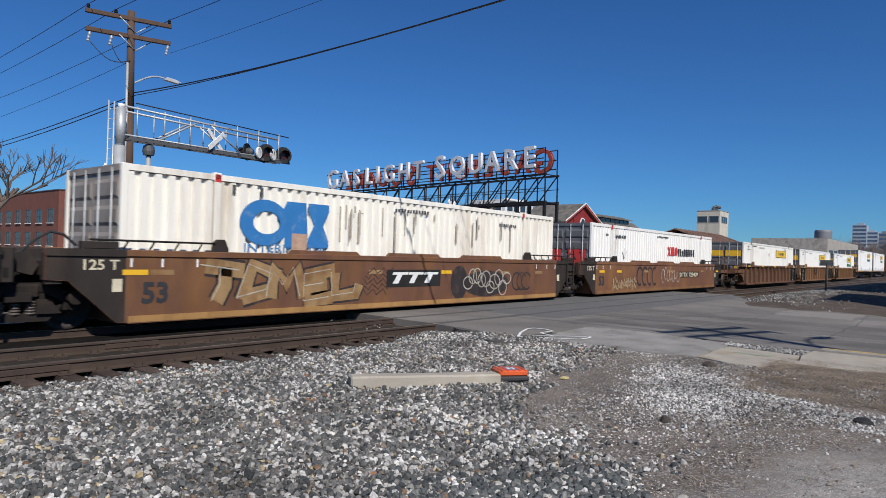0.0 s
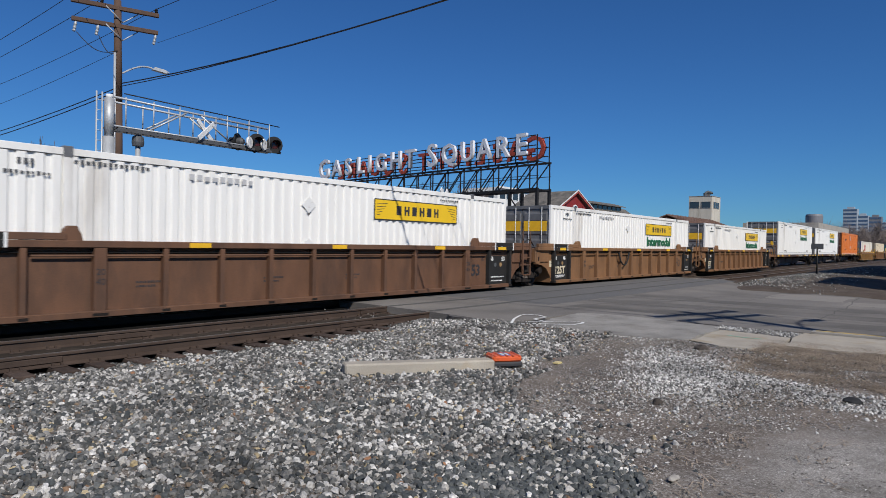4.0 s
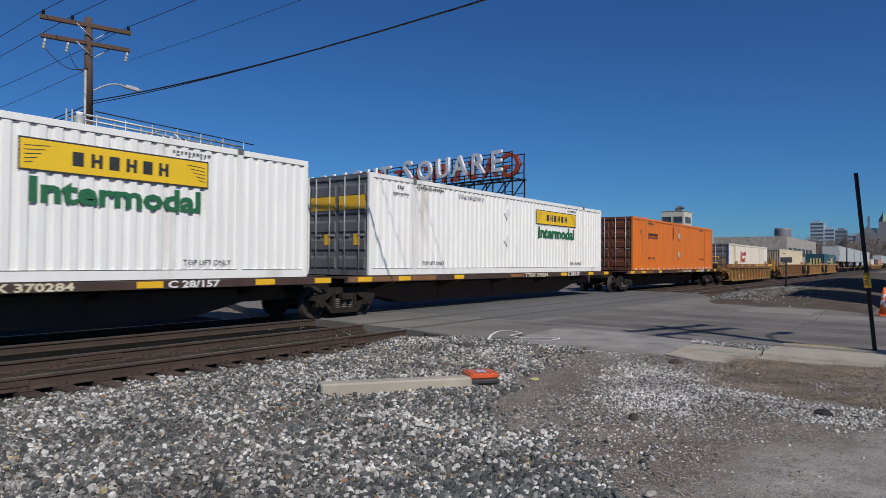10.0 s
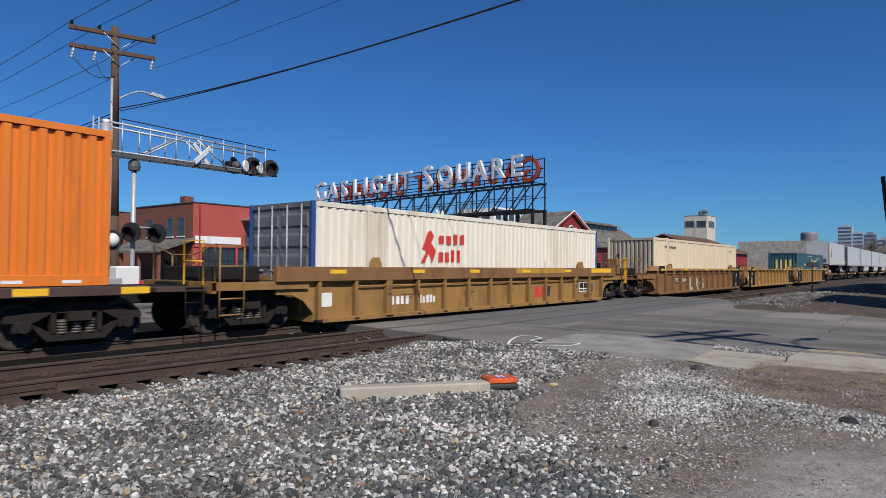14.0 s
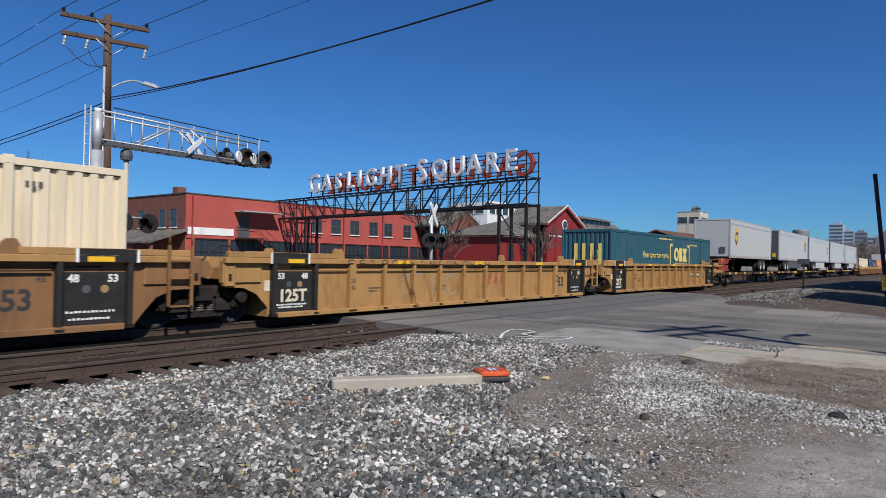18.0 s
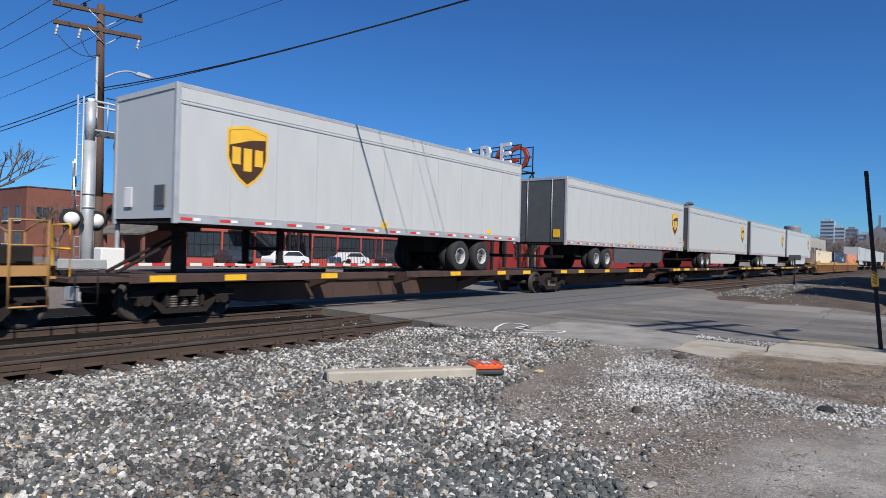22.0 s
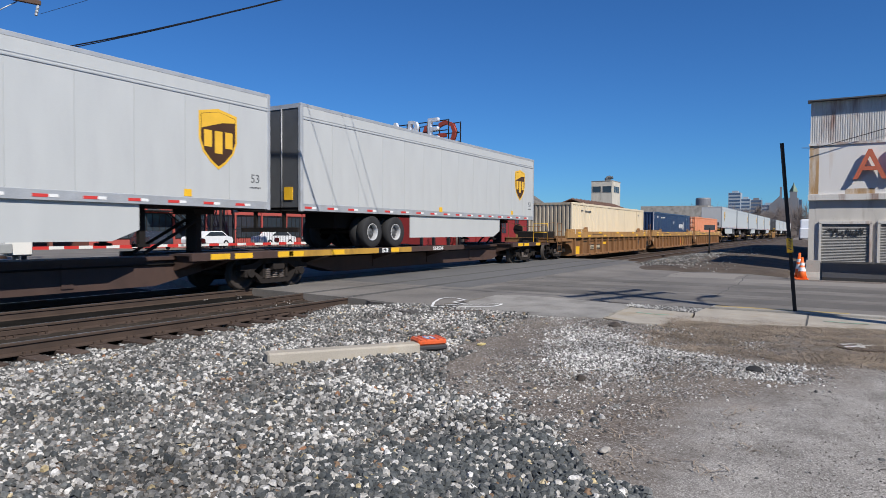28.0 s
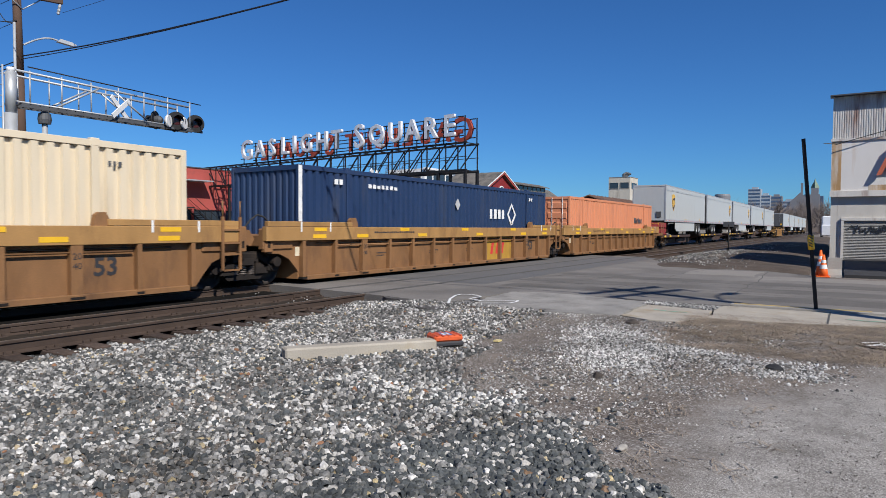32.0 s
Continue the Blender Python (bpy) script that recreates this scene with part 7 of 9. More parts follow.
M["lane_dark"] = material("tyre_darkened_asphalt", (0.125, 0.117, 0.107), 0.9, vary=0.2, scale=0.5, fine=45, bump=0.3, tint=(0.17, 0.158, 0.145), tint_amount=0.45, tint_scale=0.6, spec=0.15)
M["lane_pale"] = material("pale_patched_asphalt", (0.24, 0.222, 0.2), 0.9, vary=0.16, scale=0.7, fine=45, bump=0.3, tint=(0.19, 0.177, 0.16), tint_amount=0.45, tint_scale=0.7, spec=0.15)
for k, (a, b_, c_, d_, m_) in enumerate(((15.0, 16.1, -14, 7.9, "lane_dark"), (21.4, 22.9, -14, 2.6, "lane_pale"), (19.2, 20.3, -14, 8.2, "lane_dark"), (22.6, 25.3, 2.7, 4.9, "lane_pale"), (17.0, 18.1, -14, 8.3, "lane_dark"))):
    sheet("road_patch", ragged([(a, c_), (b_, c_), (b_ + 0.1, (c_ + d_) / 2), (b_, d_), (a, d_), (a + 0.05, (c_ + d_) / 2)], 20 + k, 0.08, 0.5), 0.0022 + 0.0002 * k, M[m_], 0.0021, "tyre-darkened lane in the asphalt" if m_ == "lane_dark" else "paler patch in the asphalt", "road")
crack([(25.97, 2.62), (20.3, 2.4), (16.4, 2.45)], 0.012, 1)
crack([(23.6, 5.65), (21.4, 6.2), (18.0, 6.6), (14.2, 7.5)], 0.012, 2)
crack([(26.7, 4.25), (23.0, 4.9), (19, 4.9), (15, 5.3)], 0.012, 3)
crack([(19, -4), (18.6, 2), (19.2, 8)], 0.012, 4)
crack([(16.6, -6), (16.4, 0), (16.9, 6), (16.2, 8.6)], 0.012, 5)
for k, (gx0, gx1) in enumerate(((11.5, 34),)):
    for ty in (NEAR_Y, TRACK_Y):
        for s in (-1, 1):
            ob = boxed("flangeway", M["crack"], None, gx0, gx1, ty + s * 0.7535 - (0.1 if s > 0 else 0.0) - 0.04, ty + s * 0.7535 + (0.1 if s < 0 else 0.0) + 0.04, 0.003, 0.006)
            tagged(ob, "dark flangeway slot beside a rail in the crossing", "crossing", "", "structure")
patch = boxed("asphalt_patch", material("darker_asphalt_patch", (0.11, 0.108, 0.105), 0.9, vary=0.12, scale=0.8, fine=80, bump=0.25), None, 15.0, 33.5, 8.4, 15.6, 0.001, 0.0025)
tagged(patch, "darker asphalt between the crossing rails", "road", "", "structure")
for jy, jx, w in ((0.42, 11.78, 0.025), (-2.1, 12.4, 0.02)):
    ob = boxed("pavement_joint", M["crack"], None, jx, 13.45, jy, jy + w, 0.031, 0.033)
    tagged(ob, "joint between pavement slabs", "pavement", "", "structure")

# dock yard: one flat sheet in a near-black colour
sheet("dock_yard", [(25.2, -40), (39.5, -40), (39.5, 0.4), (25.4, 0.3)], 0.004, material("dark_oily_asphalt", (0.028, 0.027, 0.027), 0.8, vary=0.2, scale=0.8, bump=0.2), 0.3, "dark oily asphalt yard before the roller doors", "yard")
# bank beyond the crossing
def bank_height(x, y):
    f = min(1, max(0, (x - 24.5) / 10))
    return -0.03 + (0.05 + 0.25 * f) * math.sin(min(1, max(0, (y - 0.8) / 3.4)) * math.pi / 2) - max(0, y - 6.2) * 0.14 + 0.05 * noise.noise(Vector((x * 0.7, y * 0.9, 3)))


bm = B()
rows_ = []
for i in range(60):
    x = 24.6 + i * 1.7
    ring = []
    for j in range(13):
        y = 0.9 + j * 0.6
        z = bank_height(x, y)
        if i in (0, 59) or j in (0, 12):
            z = -0.4
        ring.append(bm.verts.new((x, y, z)))
    rows_.append(ring)
for i in range(59):
    for j in range(12):
        bm.faces.new((rows_[i][j], rows_[i + 1][j], rows_[i + 1][j + 1], rows_[i][j + 1]))
tagged(link_mesh("gravel_bank", bm, M["bank"], smooth=True), "low brown gravel bank beside the tracks", "bank", "", "structure")
rsign = empty("track_sign", 38.0, 5.75, 0.0, label="small dark rectangular sign on a thin post by the tracks", category="sign")
rod_part("post", [((0, 0, -0.1), (0, 0, 1.75))], 0.04, M["black_steel"], rsign)
boxed("panel", M["dark_grey"], rsign, -0.03, 0.0, -0.28, 0.28, 1.62, 1.9)
lump("rubble", 38.3, 5.6, 0.1, 0.5, 0.35, 0.16, M["concrete"], "heap of pale stones at the sign's foot", "rubble", 7)
lump("rubble", 38.9, 5.9, 0.1, 0.4, 0.3, 0.12, M["concrete"], "heap of pale stones at the sign's foot", "rubble", 9)


def parked_car(x, y, rz, paint, label):
    c = empty("car", x, y, -0.1, rz, label, "car", "parked cars")
    bm = B()
    prism(bm, [(-2.2, 0.35), (-2.25, 0.7), (-2.1, 0.95), (-1.2, 1.0), (-0.6, 1.42), (0.9, 1.45), (1.6, 1.0), (2.15, 0.9), (2.25, 0.6), (2.2, 0.35)], -0.85, 0.85, "y")
    bmesh.ops.bevel(bm, geom=list(bm.edges), offset=0.04, segments=2, affect='EDGES')
    part("body", bm, paint, c, smooth=False)
    for s in (-1, 1):
        bm = B()
        prism(bm, [(-1.05, 1.02), (-0.55, 1.36), (0.85, 1.38), (1.4, 1.02)], s * 0.852, s * 0.858, "y")
        part("side_glass", bm, M["glass"], c)
        for wx in (-1.35, 1.35):
            w = piece("wheel", ("tyre",), tyre_mesh, M["rubber"], c, Matrix.Translation((wx, s * 0.78, 0.33)) @ Matrix.Scale(0.64, 4))
    return c


car_white = material("white_car_paint", (0.7, 0.71, 0.72), 0.25, vary=0.03, bump=0)
car_dark = material("dark_car_paint", (0.03, 0.035, 0.045), 0.25, vary=0.05, bump=0)
car_blue = material("blue_van_paint", (0.04, 0.12, 0.3), 0.3, vary=0.05, bump=0)
parked_car(38.5, 47.5, 5, car_white, "white parked car behind the railway")
parked_car(46.0, 47.0, 0, car_white, "white parked car before the red building")
parked_car(53.0, 47.2, 4, car_dark, "dark parked car before the red building")
parked_car(60.5, 47.0, 0, car_white, "white parked car before the red building")
parked_car(31.5, 45.5, 75, car_dark, "dark parked car on the far street")
van = empty("box_truck", 130, 3.2, -0.1, 180, "white and blue truck parked far beside the tracks", "truck", "parked cars")
boxed("box", car_blue, van, -3, 1.6, -1.2, 1.2, 0.6, 2.2, bevel=0.05)
boxed("tarp", car_white, van, -2.6, 1.2, -1.1, 1.1, 2.2, 3.9, bevel=0.2)
boxed("cab", car_white, van, 1.7, 3.2, -1.1, 1.1, 0.5, 2.4, bevel=0.15)
for wx in (-2, 2.3):
    for s in (-1, 1):
        piece("wheel", ("tyre",), tyre_mesh, M["rubber"], van, pose(wx, s * 1.05, 0.5))
fence = empty("iron_fence", 38, 43.5, -0.1, label="black iron picket fence in front of the red building", category="fence")
for zz in (0.3, 1.6):
    rod_part("fence_rail", [((0, 0, zz), (26, 0, zz))], 0.03, M["black_steel"], fence)
for k in range(131):
    piece("picket", ("picket",), lambda: rods((0, 0, 0), (0, 0, 1.85), 0.015), M["black_steel"], fence, pose(k * 0.2, 0, 0))

# ---- the consist, car by car ----
WELL_Z, SPINE_Z = 0.24, 1.13
well_car(-13.9, M["brown_car"], ribs=False, own_left=False, label="dirty brown well car with smooth sides")
well_car(5.51, M["brown_car"], ribs=False, label="brown well car with graffiti on smooth sides")
well_car(24.9, M["brown_car"], ribs=False, own_right=True, right_outer=True, label="brown well car with smooth graffiti-covered sides")
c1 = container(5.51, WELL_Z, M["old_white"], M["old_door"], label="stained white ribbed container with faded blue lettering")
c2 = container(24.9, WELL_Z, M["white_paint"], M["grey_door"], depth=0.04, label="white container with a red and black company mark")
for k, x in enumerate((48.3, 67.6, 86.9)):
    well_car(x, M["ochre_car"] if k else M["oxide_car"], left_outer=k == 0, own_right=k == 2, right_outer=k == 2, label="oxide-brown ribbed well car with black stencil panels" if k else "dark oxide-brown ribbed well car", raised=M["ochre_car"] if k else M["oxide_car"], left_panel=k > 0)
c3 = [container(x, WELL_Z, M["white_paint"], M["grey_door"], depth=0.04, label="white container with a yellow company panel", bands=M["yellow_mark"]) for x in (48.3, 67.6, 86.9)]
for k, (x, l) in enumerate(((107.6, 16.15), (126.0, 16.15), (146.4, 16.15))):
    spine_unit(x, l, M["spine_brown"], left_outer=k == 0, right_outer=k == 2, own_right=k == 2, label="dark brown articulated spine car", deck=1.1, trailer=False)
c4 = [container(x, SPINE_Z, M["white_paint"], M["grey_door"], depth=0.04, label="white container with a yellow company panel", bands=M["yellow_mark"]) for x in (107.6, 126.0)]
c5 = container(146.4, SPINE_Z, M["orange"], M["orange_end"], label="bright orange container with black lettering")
well_car(167.5, M["mustard_car"], left_outer=True, own_right=True, right_outer=True, label="dull mustard ribbed well car with stencils", chord=0.36, panels=False, number="", chord_paint=M["rust_car"])
c6 = container(167.4, WELL_Z, M["stained_white"], M["grey_door"], depth=0.035, label="stained white container with a red emblem and blue posts", post_paint=M["deep_blue"])
for k, x in enumerate((190.5, 210.0, 229.5)):
    well_car(x, M["rust_car"] if k == 0 else M["tan_car"], left_outer=k == 0, own_right=k == 2, right_outer=k == 2, label="tan ribbed well car with black stencil panels", raised=M["tan_car"], chord_paint=M["tan_car"], left_panel=k > 0)
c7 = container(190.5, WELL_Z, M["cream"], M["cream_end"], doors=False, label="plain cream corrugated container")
c8 = container(229.5, WELL_Z, M["teal"], M["teal"], doors=False, label="dark teal container with yellow lettering")
UNITS = ((250.8, 13.9), (268.5, 16.0), (285.7, 16.0), (303.1, 16.0), (320.2, 16.0))
for k, (x, l) in enumerate(UNITS):
    spine_unit(x, l, M["spine_brown"], left_outer=k == 0, right_outer=k == 4, own_right=k == 4, label="dark brown articulated spine car", trailer="left" if k == 0 else "right")
u1 = road_trailer(250.8, 13.9, False, label="silver road trailer with a brown and gold shield", shield_x=1.75)
ut = [road_trailer(x, l, True, label="silver road trailer with a brown and gold shield", skirt=(M["dark_grey"], M["silver"], M["silver"], M["silver"])[k], shield_x=l - 1.62) for k, (x, l) in enumerate(UNITS[1:])]
for k, x in enumerate((341.7, 361.2, 380.5)):
    well_car(x, M["rust_car"], chord_paint=M["tan_car"], left_outer=k == 0, own_right=k == 2, right_outer=k == 2, label="tan ribbed well car with a deep yellow top chord", chord=0.36, raised=M["tan_car"], panels=False)
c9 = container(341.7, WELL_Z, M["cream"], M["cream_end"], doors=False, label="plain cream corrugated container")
c10 = container(361.2, WELL_Z, M["navy"], M["navy"], doors=False, label="navy container with a white company mark")
c11 = container(380.5, WELL_Z, M["salmon"], M["salmon"], label="faded orange ribbed shipping container")
for k in range(10):
    x = 400.9 + k * 17.2 + (19.5 if k > 4 else 0)
    spine_unit(x, 16.0, M["spine_brown"], left_outer=k in (0, 5), right_outer=k in (4, 9), own_right=k in (4, 9), label="dark brown articulated spine car", trailer="right")
    road_trailer(x, 16.0, k > 0, label="silver road trailer with a brown and gold shield", skirt=M["silver"] if k % 2 == 0 else None, shield_x=2.6 if k == 0 else 14.5)
well_car(488.5, M["tan_car"], left_outer=True, own_right=True, right_outer=True, label="tan ribbed well car", length=14.0)

# ---- lettering, emblems and graffiti on the train ----
CY = -CW
D = CY - 0.0


def scrawl(parent, name, pts, r, mat, y, label=""):
    """A sprayed line on the near side, in one strip."""
    bm = B()
    up = []
    pts = [Vector((a, 0, b)) for a, b in pts]
    for i, p in enumerate(pts):
        d = (pts[min(i + 1, len(pts) - 1)] - pts[max(i - 1, 0)])
        n = Vector((-d.z, 0, d.x))
        n = n.normalized() * r if n.length > 1e-6 else Vector((0, 0, r))
        up.append((bm.verts.new((p.x + n.x, y, p.z + n.z)), bm.verts.new((p.x - n.x, y, p.z - n.z))))
    for (a, b), (c, d) in zip(up, up[1:]):
        bm.faces.new((a, b, d, c))
    return part(name, bm, mat, parent, label)


def loop(cx, cz, rx, rz, n=18, a0=0.0, a1=2 * math.pi):
    return [(cx + rx * math.cos(a0 + (a1 - a0) * k / n), cz + rz * math.sin(a0 + (a1 - a0) * k / n)) for k in range(n + 1)]


GLYPHS = (
    [[(0.0, 1.0), (1.0, 0.85)], [(0.5, 0.95), (0.55, 0.45), (0.4, 0.0)]],
    [[(0.12, 0.0), (0.2, 1.0), (0.95, 0.7), (0.85, 0.25), (0.12, 0.05)]],
    [[(0.0, 0.0), (0.18, 1.0), (0.5, 0.4), (0.85, 1.0), (1.0, 0.0)]],
    [[(0.95, 1.0), (0.1, 0.85), (0.18, 0.05), (1.0, 0.15)], [(0.15, 0.5), (0.75, 0.58)]],
    [[(0.1, 1.0), (0.2, 0.1), (0.95, 0.2), (1.0, 0.55)]],
    [[(0.0, 0.0), (0.15, 0.9), (0.45, 0.5), (0.55, 1.0), (0.7, 0.1)], [(0.3, 0.2), (0.85, 0.75)]],
)


def wild_letters(parent, x0, z0, w, h, forms, seed, fill, line, shine, y, thick=0.11):
    """Sprayed angular forms that lean into each other: dark outlines, a fill and pale edges."""
    rnd = random.Random(seed)
    for k, g in enumerate(forms):
        lean, grow, drop = rnd.uniform(-0.1, 0.25), rnd.uniform(0.85, 1.2), rnd.uniform(-0.1, 0.08)
        for stroke in GLYPHS[g]:
            pts = [(x0 + (k + a * 1.08 + lean * b) * w, z0 + drop + b * h * grow) for a, b in stroke]
            dy = 0.0004 * k
            scrawl(parent, "graffiti_outline", pts, thick * 1.35, line, y - 0.002 - dy)
            scrawl(parent, "graffiti_fill", pts, thick, fill, y - 0.006 - dy)
            scrawl(parent, "graffiti_edge", [(a - thick * 0.75, b + 0.02) for a, b in pts], 0.012, shine, y - 0.009 - dy)


def wells(x):
    for ob, at in MOVERS:
        if abs(at - x) < 0.01 and ob.name.startswith("well_car"):
            return ob


# first smooth well car, covered with graffiti
car = wells(5.51)
SY_ = -1.5
wild_letters(car, 1.55, 0.42, 0.86, 0.68, (0, 1, 2, 3, 4), 5, M["khaki_spray"], M["soot_spray"], M["pale_spray"], SY_, 0.165)
plate(car, "maker_plate", 6.97, 9.23, 0.66, 1.14, M["panel_black"], SY_, 0.006, "black plate with a pale company mark")
for k, a in enumerate((7.2, 7.85, 8.5)):
    shape(car, "company_mark", [(a, 0.76), (a + 0.22, 0.76), (a + 0.38, 1.0), (a + 0.6, 1.0), (a + 0.63, 1.07), (a + 0.02, 1.07), (a - 0.02, 1.0), (a + 0.18, 1.0)], M["white_mark"], SY_ - 0.006, 0.004)
for a, z_, m_ in ((-0.02, 1.03, "yellow_mark"), (0.5, 1.03, "khaki_spray"), (4.45, 1.03, "yellow_mark"), (6.3, 1.03, "khaki_spray"), (9.28, 1.02, "yellow_mark"), (12.4, 1.0, "khaki_spray"), (14.6, 1.0, "khaki_spray")):
    plate(car, "reflector", a, a + 0.48, z_, z_ + 0.1, M[m_], SY_, 0.005)
shape(car, "graffiti_blot", loop(10.15, 0.75, 0.42, 0.52), M["soot_spray"], SY_, 0.003)
shape(car, "graffiti_blot", loop(11.6, 0.7, 1.3, 0.42), M["soot_spray"], SY_, 0.002)
rnd = random.Random(9)
for k in range(10):
    scrawl(car, "graffiti_line", loop(10.6 + 0.24 * k, 0.5 + rnd.uniform(0, 0.5), 0.2 + 0.1 * rnd.random(), 0.18 + 0.1 * rnd.random()), 0.018, M["pale_spray"], SY_ - 0.005 - 0.0005 * k)
for k in range(5):
    scrawl(car, "graffiti_line", [(6.0 + 0.12 * q + k * 0.06, 0.55 + 0.14 * k + 0.09 * math.sin(q * 2.1 + k)) for q in range(9)], 0.016, M["soot_spray"], SY_ - 0.003 - 0.0006 * k)
for k in range(3):
    scrawl(car, "graffiti_line", loop(13.4 + k * 0.3, 0.75, 0.3, 0.3, 14, 0.5, 5.5), 0.03, M["soot_spray"], SY_ - 0.003 - 0.0006 * k)
boxed("lip", M["tan_car"], car, 0.1, 16.05, -1.535, -1.5, 0.14, 0.26)

# second smooth well car
car = wells(24.9)
wild_letters(car, 1.75, 0.3, 0.52, 0.5, (5, 5, 5, 5, 5), 8, M["khaki_spray"], M["rust_car"], M["pale_spray"], SY_, 0.06)
for k in range(4):
    scrawl(car, "graffiti_line", loop(4.7 + k * 0.62, 0.85, 0.34, 0.42, 16, 0.4 * k, 5.2), 0.06, M["soot_spray"], SY_ - 0.002 - 0.0006 * k)
for k in range(7):
    scrawl(car, "graffiti_line", loop(7.7 + k * 0.36, 0.85 + 0.12 * (k % 2), 0.2, 0.34 - 0.03 * (k % 3), 12, 0.5 * k, 5.0 + 0.3 * k), 0.02, M["pale_spray"], SY_ - 0.002 - 0.0006 * k)
plate(car, "number_field", 10.0, 13.2, 0.74, 1.06, M["panel_black"], SY_, 0.003)
words("car_number", "DTTX", 0.31, on_side(10.72, 0.79, SY_ - 0.004), M["cream_mark"], car, width=1.2, bold=0.008)
words("car_number", "723409", 0.31, on_side(12.3, 0.79, SY_ - 0.004), M["cream_mark"], car, width=1.5, bold=0.008)
for a, m_ in ((0.4, "yellow_mark"), (2.13, "yellow_mark"), (5.2, "khaki_spray"), (8.7, "khaki_spray"), (16.4, "yellow_mark"), (13.6, "khaki_spray")):
    plate(car, "reflector", a, a + 0.5, 1.03, 1.13, M[m_], SY_, 0.005)
boxed("lip", M["rust_car"], car, 0.1, 16.05, -1.535, -1.5, 0.14, 0.26)
car = wells(-13.9)
plate(car, "reflector", 15.2, 15.7, 1.03, 1.13, M["yellow_mark"], SY_, 0.005)

# stained white container with blue shapes
ring = B()
o = loop(3.2, 1.95, 0.66, 0.52, 26)[:-1]
i_ = loop(3.25, 1.95, 0.36, 0.26, 26)[:-1]
vo = [ring.verts.new((a, D - 0.0085, b)) for a, b in o]
vi = [ring.verts.new((a, D - 0.0085, b)) for a, b in i_]
for k in range(26):
    ring.faces.new((vo[k], vo[(k + 1) % 26], vi[(k + 1) % 26], vi[k]))
part("company_mark", ring, M["blue_mark"], c1, "blue ring of a company mark")
shape(c1, "company_mark", [(3.75, 1.42), (4.3, 1.42), (4.42, 1.6), (4.4, 1.95), (4.35, 2.48), (3.8, 2.48), (3.68, 2.25), (3.75, 1.95)], M["blue_mark"], D)
shape(c1, "company_mark", [(4.42, 1.42), (5.06, 1.42), (5.06, 1.6), (4.88, 1.95), (5.06, 2.3), (5.06, 2.48), (4.42, 2.48), (4.42, 2.3), (4.6, 1.95), (4.42, 1.6)], M["blue_mark"], D - 0.001)
words("lettering", "INTERM", 0.28, on_side(3.32, 1.28, D - 0.002), M["blue_mark"], c1, width=1.28)
words("lettering", "DAL", 0.28, on_side(4.76, 1.28, D - 0.002), M["blue_mark"], c1, width=0.56)
M["rust_patch"] = material("bare_rusty_patch", (0.42, 0.28, 0.2), 0.8, vary=0.2, bump=0.2, tint=(0.2, 0.09, 0.05), tint_amount=0.5, tint_scale=4)
plate(c1, "patch", 3.95, 4.4, 1.22, 1.74, M["rust_patch"], D, 0.012, "bare rusty repair patch")
bars(c1, "stencil", 7.44, 8.9, 2.5, 2.6, 12, M["dark_grey"], D)
bars(c1, "stencil", 12.54, 13.63, 2.36, 2.46, 9, M["dark_grey"], D)
plate(c1, "casting_patch", 1.93, 2.07, 2.74, 2.9, M["red_mark"], D, 0.008)
plate(c1, "casting_patch", 13.98, 14.1, 2.74, 2.9, M["red_mark"], D, 0.008)
for px in (2.35, 3.05):
    plate(c1, "vent", px, px + 0.07, 2.52, 2.72, M["dark_grey"], D, 0.02)
rnd = random.Random(21)
M["drip"] = material("grimy_drip_stain", (0.44, 0.38, 0.3), 0.7, vary=0.2, bump=0.02, tint=(0.24, 0.22, 0.19), tint_amount=0.5, tint_scale=3)
for k in range(26):
    px = 5.3 + rnd.random() ** 1.6 * 9.0
    h = rnd.uniform(0.2, 1.2)
    w = rnd.uniform(0.015, 0.06)
    plate(c1, "drip_stain", px, px + w, 2.6 - h, 2.6 - rnd.uniform(0, 0.3), M["drip"], D + 0.006, 0.0075)

# white container with a red and black mark
for k, a in enumerate((8.8, 9.32, 9.84)):
    shape(c2, "company_mark", [(a, 1.66), (a + 0.44, 1.66), (a + 0.44, 2.12), (a, 2.12)] if k == 1 else loop(a + 0.22, 1.89, 0.22, 0.24, 12)[:-1] if k == 2 else [(a, 1.66), (a + 0.14, 1.66), (a + 0.22, 1.8), (a + 0.3, 1.66), (a + 0.44, 1.66), (a + 0.3, 1.89), (a + 0.44, 2.12), (a + 0.3, 2.12), (a + 0.22, 1.98), (a + 0.14, 2.12), (a, 2.12), (a + 0.14, 1.89)], M["red_mark"], D)
bars(c2, "company_mark", 10.34, 13.08, 1.66, 2.05, 9, M["black_mark"], D)
bars(c2, "stencil", 2.36, 3.5, 2.34, 2.48, 9, M["dark_grey"], D)
bars(c2, "stencil", 7.33, 8.88, 2.55, 2.63, 14, M["dark_grey"], D)
bars(c2, "stencil", 1.35, 1.65, 2.4, 2.5, 3, M["dark_grey"], D)
for px in (2.0, 14.15):
    plate(c2, "casting_patch", px - 0.09, px + 0.09, 2.7, 2.88, M["red_mark"], D, 0.008)
shape(c2, "placard_holder", [(3.1, 1.7), (3.35, 1.45), (3.6, 1.7), (3.35, 1.95)], M["white_mark"], D, 0.02)
for y0 in (-1.05, 0.15):
    for k in range(3):
        bm = B()
        box(bm, 0.0, 0.006, y0 + k * 0.31, y0 + k * 0.31 + 0.24, 1.1, 1.75)
        q = part("door_mark", bm, M["red_mark"], c2)
        q.matrix_basis = pose(-0.007, 0, 0)


